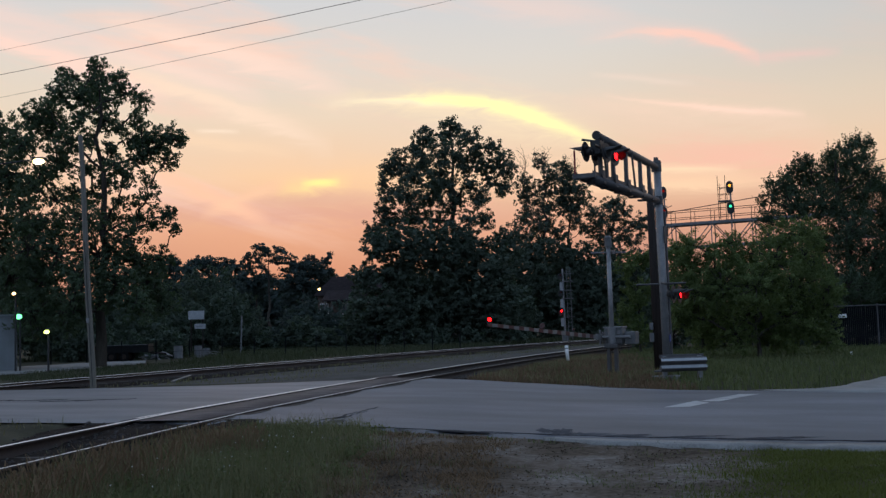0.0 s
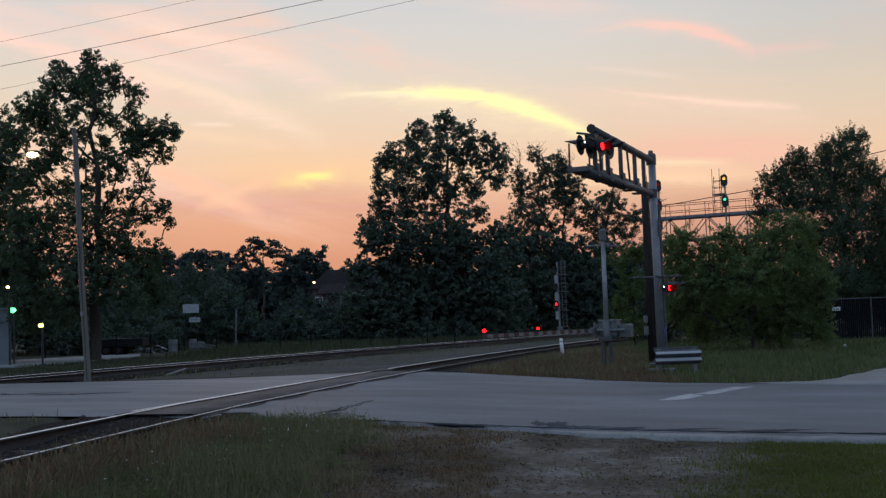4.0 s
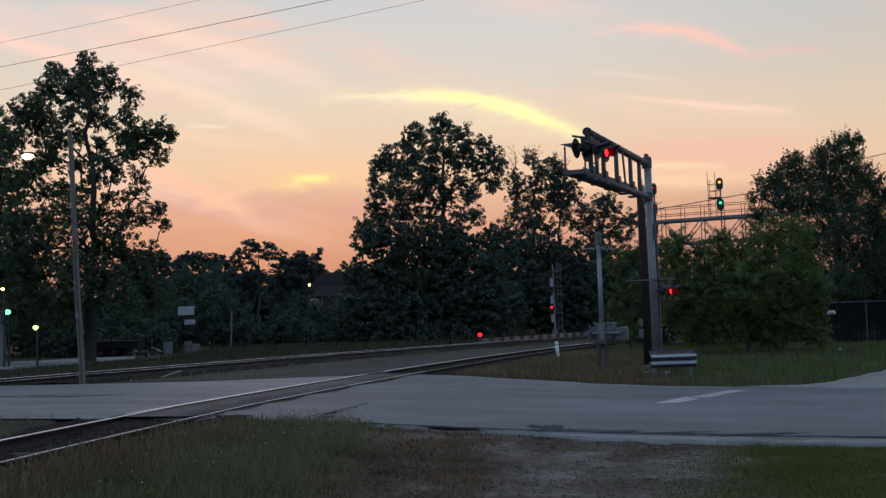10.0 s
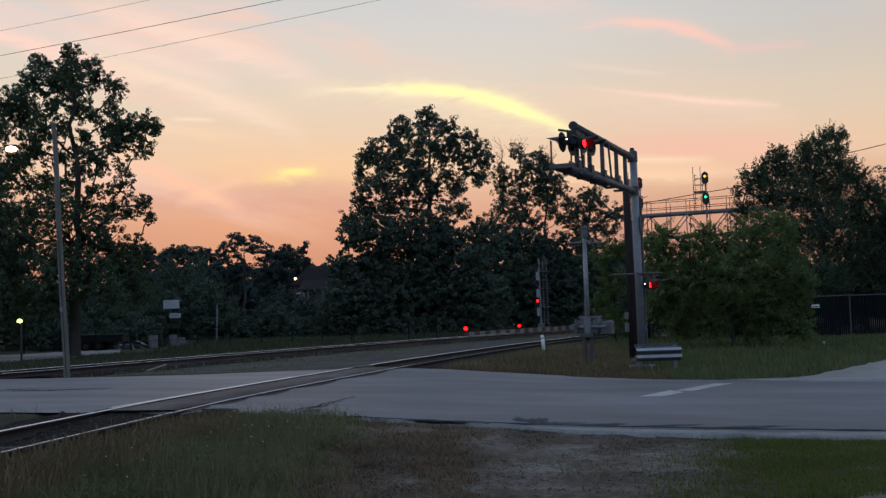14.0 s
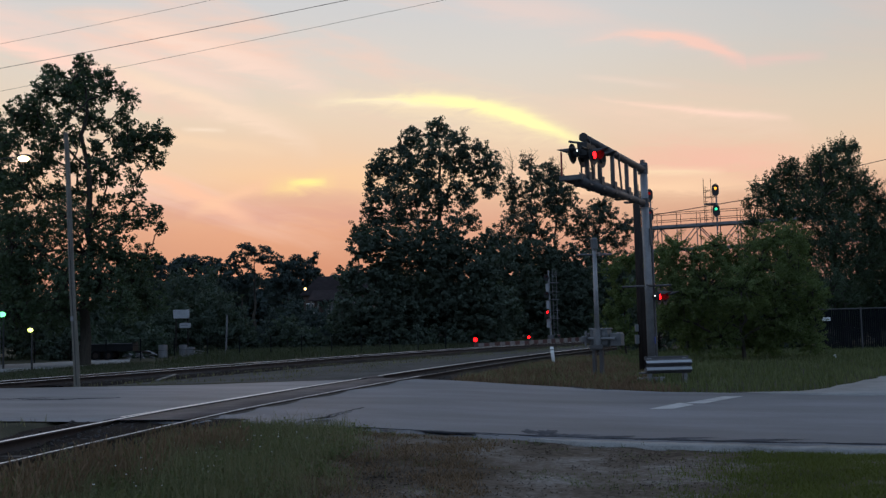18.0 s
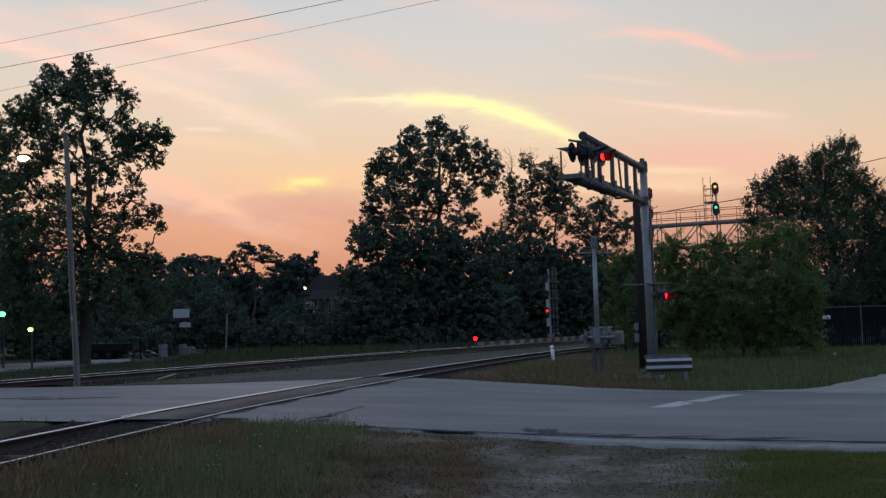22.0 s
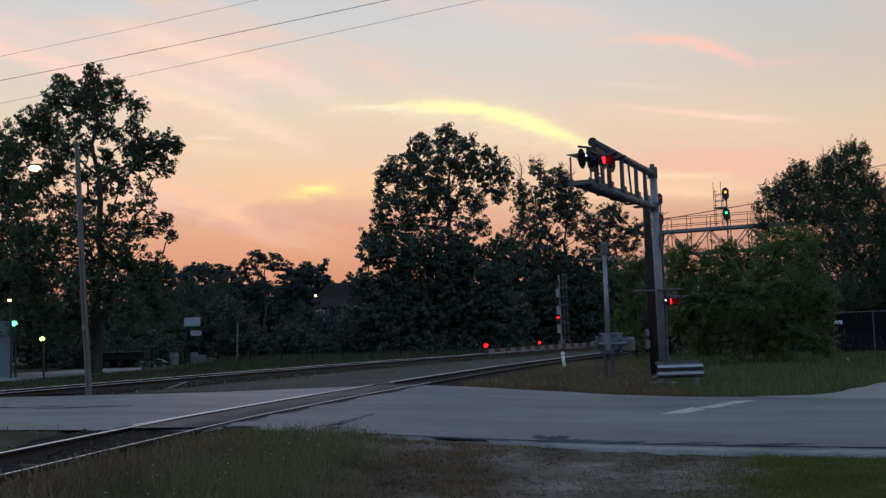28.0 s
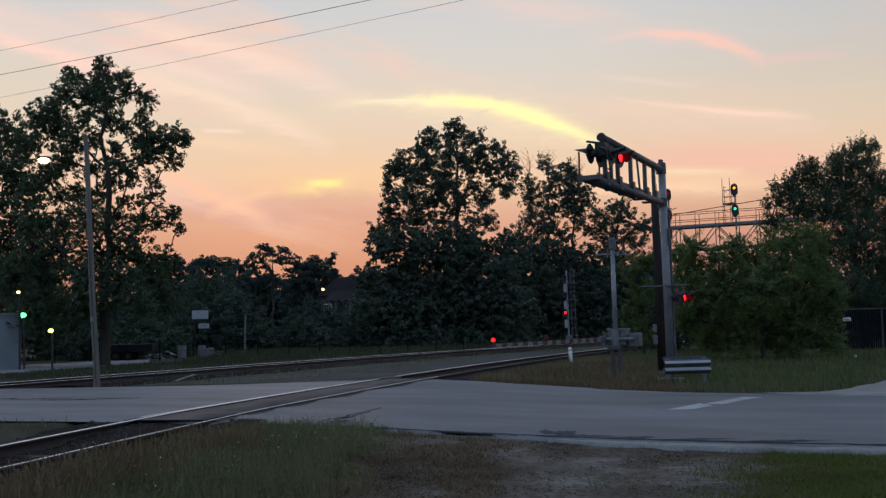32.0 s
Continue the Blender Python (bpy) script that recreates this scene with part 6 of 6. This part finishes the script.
        tree("thicket_bush", "dense dark thicket beyond the tracks", (lobes[0][0], 106 + i, -0.1), lobes, LEAF_DARK, 30 + i, 0.15, **thick)
    for i, x in enumerate(np.arange(-4.0, 26.0, 4.3)):
        lobes = ((x, 6.4 + math.sin(i * 1.9), 2.4), (x + 2.0, 4.2, 2.5), (x - 1.0, 2.0, 2.5))
        tree("thicket_bush", "dense dark thicket beyond the tracks", (x, 122 + i % 3, -0.1), lobes, LEAF_DARK, 140 + i, 0.15, **dict(thick, clump=0.5, size=0.3))
    far = (((-36.7, 12.0, 1.1), (-34.9, 12.2, 1.1), (-32.9, 11.5, 1.3), (-37.7, 10.9, 1.2), (-31.2, 11.2, 1.1), (-34.1, 10.1, 1.8), (-37.0, 8.9, 1.8), (-32.1, 8.8, 1.8), (-34.6, 6.4, 2.0)),
           ((-29.3, 12.7, 0.86), (-28.9, 11.4, 0.8), (-27.2, 13.9, 1.03), (-26.2, 13.1, 1.03), (-24.6, 13.7, 0.92), (-24.1, 12.5, 0.92), (-27.9, 12.4, 0.74), (-25.2, 12.0, 0.74), (-27.1, 11.1, 0.69)),
           ((-22.4, 11.3, 1.2), (-20.1, 11.4, 1.2), (-21.2, 9.9, 1.7), (-20.1, 8.2, 1.8), (-23.5, 8.8, 1.8), (-22.0, 6.0, 2.0)), ((-17.8, 11.8, 0.74), (-17.1, 12.4, 0.57), (-18.4, 10.3, 1.3), (-17.0, 10.0, 0.8), (-18.4, 8.0, 1.4)),
           ((-40.1, 11.7, 1.4), (-42.1, 11.5, 1.5), (-39.0, 9.5, 1.8), (-41.5, 9.3, 1.8), (-44.4, 10.4, 2.0), (-43, 7.4, 2.0)), ((-29.6, 9.4, 1.6), (-26.6, 9.4, 1.5), (-28.2, 7.6, 2.0), (-31.0, 6.6, 2.0)), ((-9.8, 8.2, 1.5), (-9.0, 6.0, 2.2), (-11.0, 5.6, 1.8)))
    woods = dict(clump=0.5, fill=3.2, per=40, size=0.3, gap=0.0, twiggy=0.15, flat=0.7)
    for i, lobes in enumerate(far):
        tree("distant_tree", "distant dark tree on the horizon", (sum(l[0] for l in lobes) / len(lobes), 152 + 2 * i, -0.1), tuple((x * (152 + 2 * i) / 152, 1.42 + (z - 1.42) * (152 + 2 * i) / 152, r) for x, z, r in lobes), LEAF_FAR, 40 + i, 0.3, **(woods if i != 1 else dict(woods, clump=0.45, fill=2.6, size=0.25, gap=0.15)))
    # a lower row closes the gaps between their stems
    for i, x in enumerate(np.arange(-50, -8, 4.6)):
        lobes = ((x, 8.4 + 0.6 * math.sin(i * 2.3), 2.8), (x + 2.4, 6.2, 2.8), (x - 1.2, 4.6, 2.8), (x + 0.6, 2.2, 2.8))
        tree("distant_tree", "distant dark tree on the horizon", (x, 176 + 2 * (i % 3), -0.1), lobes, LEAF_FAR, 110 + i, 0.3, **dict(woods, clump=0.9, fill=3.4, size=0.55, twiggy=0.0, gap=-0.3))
    scrub = dict(clump=0.32, fill=3.0, per=36, size=0.19, gap=-0.3, twiggy=0.0, spray=1.4, flat=0.65, swell=1.2)
    for i, (x, z, r) in enumerate(((-21.3, 1.9, 1.8), (-15.9, 2.9, 2.2), (-12.4, 2.2, 2.2), (-10.0, 1.5, 1.9), (-26.0, 2.2, 1.9), (-18.3, 1.4, 1.5), (-31.3, 2.2, 2.3), (-8.0, 1.3, 1.7), (-36, 2.2, 2.4))):
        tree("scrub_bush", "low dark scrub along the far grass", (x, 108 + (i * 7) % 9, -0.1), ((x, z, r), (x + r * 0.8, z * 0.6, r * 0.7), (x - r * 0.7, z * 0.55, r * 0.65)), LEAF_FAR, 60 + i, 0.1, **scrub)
    for i, (x, y, z, r) in enumerate(((22, 75, 1.6, 2.0), (19.5, 60, 1.0, 1.4), (28, 66, 2.5, 2.3), (-23, 78, 1.8, 1.9), (-28, 80, 3.0, 2.8), (-33, 76, 4.0, 3.4), (-25.5, 86, 3.4, 3.0), (-19.5, 88, 2.6, 2.4), (-21.5, 94, 4.6, 3.0), (-13.0, 92, 1.4, 1.5), (12.4, 58, 2.2, 2.0), (16.6, 60, 2.4, 2.2), (20.4, 64, 2.8, 2.4), (-24.5, 71, 1.3, 1.5), (-20.6, 73, 1.2, 1.4), (-16.4, 90, 0.9, 1.2), (-10.6, 89, 0.8, 1.1), (-7.6, 88, 0.8, 1.1), (-4.6, 86, 0.6, 0.9), (-1.4, 86, 0.7, 1.0), (1.8, 87, 0.6, 0.9), (5.0, 88, 0.8, 1.0))):
        tree("scrub_bush", "low dark scrub under the trees", (x, y, -0.2), ((x, z, r), (x + r * 0.9, z * 0.6, r * 0.7), (x - r * 0.8, z * 0.55, r * 0.65)), LEAF_DARK, 80 + i, 0.1, **scrub)
    # woods closing the horizon
    rng = np.random.default_rng(3)
    pts = []
    for a in np.arange(-180, 180, 0.8):
        d = 230 + 40 * math.sin(a * 0.13)
        h = 8.5 + 2.5 * math.sin(a * 0.37) + 1.5 * math.sin(a * 1.3)
        if abs(a) < 32:
            h *= 0.8
        for _ in range(26 if abs(a) < 40 else 6):
            pts.append((d * math.sin(radians(a + rng.uniform(-0.6, 0.6))), d * math.cos(radians(a)) + rng.uniform(-6, 6), h * rng.uniform(0, 1) ** 0.8))
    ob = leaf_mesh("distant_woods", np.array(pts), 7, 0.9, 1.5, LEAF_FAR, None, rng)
    tagged(ob, "dark belt of distant woods on the horizon", "woods", kind="stuff")


# ---------------------------------------------------------------- grass and weeds
def blades(name, spots, height, width, material, seed, label, category, lean=0.35, seedhead=False):
    """Grass: each blade a bent sliver of two faces."""
    rng = np.random.default_rng(seed)
    p = np.asarray(spots, float)
    n = len(p)
    a = rng.uniform(0, 6.283, n)
    side = np.stack([np.cos(a), np.sin(a), np.zeros(n)], 1)
    fwd = np.stack([-np.sin(a), np.cos(a), np.zeros(n)], 1)
    h = height * rng.uniform(0.45, 1.25, (n, 1))
    w = width * rng.uniform(0.6, 1.3, (n, 1))
    ln = lean * rng.uniform(0.1, 1.4, (n, 1)) * h
    up = np.array((0, 0, 1.0))
    v0, v1 = p - side * w / 2, p + side * w / 2
    m = p + up * h * 0.6 + fwd * ln * 0.35
    v2, v3 = m + side * w * 0.4, m - side * w * 0.4
    tip = p + up * h + fwd * ln
    t1, t2 = tip + side * w * 0.08, tip - side * w * 0.08
    if seedhead:
        t1, t2 = tip + side * w * 1.1, tip - side * w * 1.1
    v = np.stack([v0, v1, v2, v3, t1, t2], 1).reshape(-1, 3)
    o = (np.arange(n) * 6)[:, None]
    f = np.concatenate([o + np.array((0, 1, 2, 3)), o + np.array((3, 2, 4, 5))])
    ob = from_arrays(name, v, f, material)
    return tagged(ob, label, category, kind="stuff")


def scatter(rng, n, x0, x1, y0, y1, test, lift=-0.06, clump=0.0):
    out = []
    tries = 0
    while len(out) < n and tries < n * 6:
        tries += 1
        x, y = rng.uniform(x0, x1), rng.uniform(y0, y1)
        if not test(x, y):
            continue
        if clump and noise.noise((x * clump, y * clump, 4)) < rng.uniform(-0.55, 0.35):
            continue
        out.append((x, y, lie(x, y) + lift))
    return out


def lawn_edge(y):
    return 2.3 + (y - 9) * (0.38 if y > 9 else 0.2)


def road_near(x):
    near = [p[0] for p in ROAD_PAIRS]
    return float(np.interp(x, [p[0] for p in near], [p[1] for p in near]))


def build_grass():
    rng = random.Random(21)
    soft = lambda x, y, k, s: 0.6 * noise.noise((x * k, y * k, s)) + 0.4 * noise.noise((x * k * 3, y * k * 3, s + 5))
    edge = lambda x, y: y < road_near(x) - 0.12 - 0.3 * abs(soft(x, y, 1.5, 2))
    beside = lambda x, y: edge(x, y) and from_track(x, y) > 1.85
    # green and straw weeds thin out to the right over the gravel
    green = lambda x, y: beside(x, y) and rng.random() < 1 / (1 + math.exp((x + 1.7 + 0.05 * (12 - y) + 1.3 * soft(x, y, 0.9, 1)) / 0.24))
    blades("weed_grass", scatter(rng, 17000, -5.6, 0.6, 8.6, 17.4, green, clump=1.5), 0.14, 0.0085, GREENWEED, 1, "green and straw weeds along the track", "grass", 0.75)
    straw = lambda x, y: beside(x, y) and x < -1.2 + soft(x, y, 1.0, 7)
    blades("straw_weeds", scatter(rng, 11000, -5.6, 0.0, 8.8, 17.2, straw, clump=1.6), 0.25, 0.006, WEED, 2, "thin straw-coloured grass among the weeds", "grass", 0.6)
    stems = lambda x, y: beside(x, y) and from_track(x, y) < 3.1 + 1.2 * soft(x, y, 0.8, 3)
    blades("weed_stems", scatter(rng, 3000, -5.8, -1.4, 8.6, 14.8, stems, clump=1.2), 0.30, 0.006, RUSSET, 22, "tall russet seeding grass stems beside the track", "grass", 0.45, True)
    brown = lambda x, y: edge(x, y) and (1.7 < from_track(x, y) < 2.5 + 0.8 * soft(x, y, 1.0, 3) or abs(x + 0.75 - 0.06 * (y - 11)) < 1.15 + 0.7 * soft(x, y, 0.9, 9))
    blades("brown_weeds", scatter(rng, 22000, -6.5, 1.2, 8.6, 16.6, brown, clump=1.1), 0.075, 0.011, RUSSET, 12, "brown dried weeds beside the rails", "grass", 1.1)
    lawn = lambda x, y: y < road_near(x) - 0.62 - 0.25 * soft(x, y, 2.5, 4) and rng.random() < 1 / (1 + math.exp((lawn_edge(y) - x + 1.1 * soft(x, y, 0.8, 6)) / 0.22))
    blades("lawn", scatter(rng, 52000, 1.2, 6.8, 9.2, 14.3, lawn), 0.065, 0.010, GRASS, 3, "mown green verge grass", "grass", 0.7)
    sparse = lambda x, y: edge(x, y) and -1.6 < x < lawn_edge(y) + 0.4
    blades("gravel_weeds", scatter(rng, 5500, -1.6, 4.6, 8.4, 16.4, lambda x, y: sparse(x, y) and soft(x, y, 0.9, 11) > 0.16, clump=1.2), 0.05, 0.009, GREENWEED, 4, "thin weeds in patches on the gravel", "grass", 1.1)
    rim = lambda x, y: abs(y - road_near(x) + 0.35 + 0.3 * soft(x, y, 2, 5)) < 0.16 and soft(x, y, 1.6, 8) > 0.06
    blades("edge_tufts", scatter(rng, 2600, -2.6, 3.2, 13.4, 17.4, rim), 0.08, 0.012, GREENWEED, 14, "small green tufts along the road edge", "grass", 0.9)
    beyond = lambda x, y: y > far_edge(x) + 0.15 and from_track(x, y) > 1.9 and not (x > 7.4 and y < 24.4 + 1.25 * (x - 8.6) and y > 23.0 - 0.2 * x)
    blades("russet_verge", scatter(rng, 24000, -1.5, 9.5, 24, 50, lambda x, y: beyond(x, y) and x < 2.8 + 0.12 * y + 1.2 * soft(x, y, 0.5, 2)), 0.15, 0.02, RUSSET, 5, "reddish dry grass between road and track", "grass", 0.6)
    blades("olive_verge", scatter(rng, 2500, -1.5, 8.5, 24, 48, lambda x, y: beyond(x, y) and x < 2.4 + 0.12 * y and soft(x, y, 0.45, 17) > 0.02), 0.24, 0.02, WEED, 25, "olive and tan grass in patches on the verge", "grass", 0.6)
    blades("green_verge", scatter(rng, 30000, 4.5, 27, 20, 62, lambda x, y: beyond(x, y) and x > 2.3 + 0.12 * y + 1.6 * soft(x, y, 0.5, 2)), 0.2, 0.026, GREENWEED, 6, "green verge grass round the crossing signal", "grass", 0.5)
    far_left = lambda x, y: x < far_right(y) - 4.0 and not (y < 58 and x < -9 - (y - 40) * 0.2) and not (x < -15.5 and y < 73)
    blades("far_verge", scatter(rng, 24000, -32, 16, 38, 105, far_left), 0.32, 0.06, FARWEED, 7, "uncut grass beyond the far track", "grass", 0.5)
    yard = lambda x, y: y > 44 and np.interp(y, [q[1] for q in YARD_B], [q[0] for q in YARD_B]) - 1.5 < x < np.interp(y, [q[1] for q in YARD_A], [q[0] for q in YARD_A])
    low = lambda x, y: x < far_right(y) - 2.6 and y > 33 and not yard(x, y) and x < -9 - (y - 40) * 0.2
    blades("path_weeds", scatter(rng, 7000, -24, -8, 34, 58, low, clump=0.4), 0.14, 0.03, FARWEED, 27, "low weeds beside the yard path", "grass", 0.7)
    between = lambda x, y: from_track(x, y) < -2.6 and x > far_right(y) + 2.2 and y > 33.4
    blades("track_weeds", scatter(rng, 6000, -14, 20, 33, 90, between, -0.16, clump=0.35), 0.09, 0.03, WEED, 8, "sparse weeds between the two tracks", "grass", 0.7)
    left_edge = lambda x, y: from_track(x, y) < -2.0 and y < 18.6 + (x + 6.5) * -0.43
    blades("trackside_weeds", scatter(rng, 1600, -14, -5.5, 8, 22, left_edge, clump=0.5), 0.13, 0.014, WEED, 9, "weeds on the far side of the rails", "grass", 0.6)
    # broad-leaved weeds in tufts
    nr = np.random.default_rng(77)
    tufts = np.array(scatter(rng, 420, -5.0, -0.2, 8.6, 17.0, green, 0.03, clump=0.9))
    ob = leaf_mesh("weed_leaves", tufts, 26, (0.09, 0.09, 0.045), 0.035, GREENWEED, None, nr)
    tagged(ob, "low broad-leaved weeds in tufts beside the rails", "weeds", kind="stuff")
    dry = np.array(scatter(rng, 160, -2.4, 1.6, 8.6, 15.5, brown, -0.03, clump=0.9))
    ob = leaf_mesh("dry_leaves", dry, 16, (0.16, 0.16, 0.012), 0.024, RUSSET, None, nr)
    tagged(ob, "flat brown dead weeds on the gravel", "weeds", kind="stuff")
    # taller tufts standing out of the rest
    tall = []
    for x, y, z in scatter(rng, 95, -5.2, -0.6, 8.8, 16.2, green, clump=0.7):
        tall += [(x + rng.gauss(0, 0.05), y + rng.gauss(0, 0.05), z) for _ in range(rng.randint(6, 16))]
    blades("tall_tufts", tall, 0.36, 0.008, WEED, 41, "taller pale grass tufts among the weeds", "grass", 0.55)
    heads = []
    for x, y, z in scatter(rng, 7, -3.6, -1.2, 9.4, 15.0, green, 0.12):
        heads += [(x + rng.gauss(0, 0.07), y + rng.gauss(0, 0.07), z + rng.gauss(0, 0.04)) for _ in range(7)]
    stones("flower_umbels", heads, 0.0055, WHITE, None, 43, "clusters of small white wild flowers", "flowers")
    # small white flower heads in the weeds
    spots = scatter(rng, 40, -3.4, -1.6, 9, 16, green, 0.2)
    ob = stones("weed_flowers", [(x, y, z + rng.uniform(-0.08, 0.06)) for x, y, z in spots], 0.009, WHITE, None, 31, "tiny white flower heads among the weeds", "flowers")
    gs = scatter(rng, 2600, -1.6, 4.4, 8.5, 16.0, lambda x, y: sparse(x, y) and soft(x, y, 1.0, 15) > -0.05, -0.025)
    stones("gravel_stones", gs, 0.013, GRAVEL, None, 32, "loose grey gravel on the shoulder", "gravel")


build_trees()
build_grass()


# ---------------------------------------------------------------- what moves
def motions():
    # the arm sinks the last few degrees
    arm = GATE["arm"]
    rows = ((0, 3.62), (0.5, 2.66), (1.0, 1.95), (1.5, 1.57), (2.0, 1.34), (2.5, 1.09), (3.0, 0.68), (3.5, 0.40), (4.5, 0.10), (5.5, 0.0), (32.0, 0.0))
    base = arm.matrix_basis.copy()
    walk(arm, [(t, base @ pose(0, 0, 0, 0, -a, 0)) for t, a in rows])
    # the lamps blink in turn: B is lit from these times, A in between
    start, period = 0.66, 1.571
    turns = []
    for i in range(-1, 21):
        turns.append((start + period * i, "B"))
        off = start + period * (i + 0.5)
        turns.append((2.95 if i == 1 else off + 0.04, "A"))
    # blinking is done by added discs that swing over the glowing lenses
    for sh, at, lit in SHUTTERS:
        swing = -84 if lit.isupper() else 84
        opened, shut = pose(*at, 0, 0, swing), pose(*at)
        own = lit.upper()
        rows = [(0.0, opened if own == "A" else shut)]
        for t, on in turns:
            if 0.1 < t < 31.9:
                before, after = (shut, opened) if on == own else (opened, shut)
                rows += [(t - 0.034, before), (t + 0.034, after)]
        rows.append((32.0, rows[-1][1]))
        walk(sh, rows)


motions()
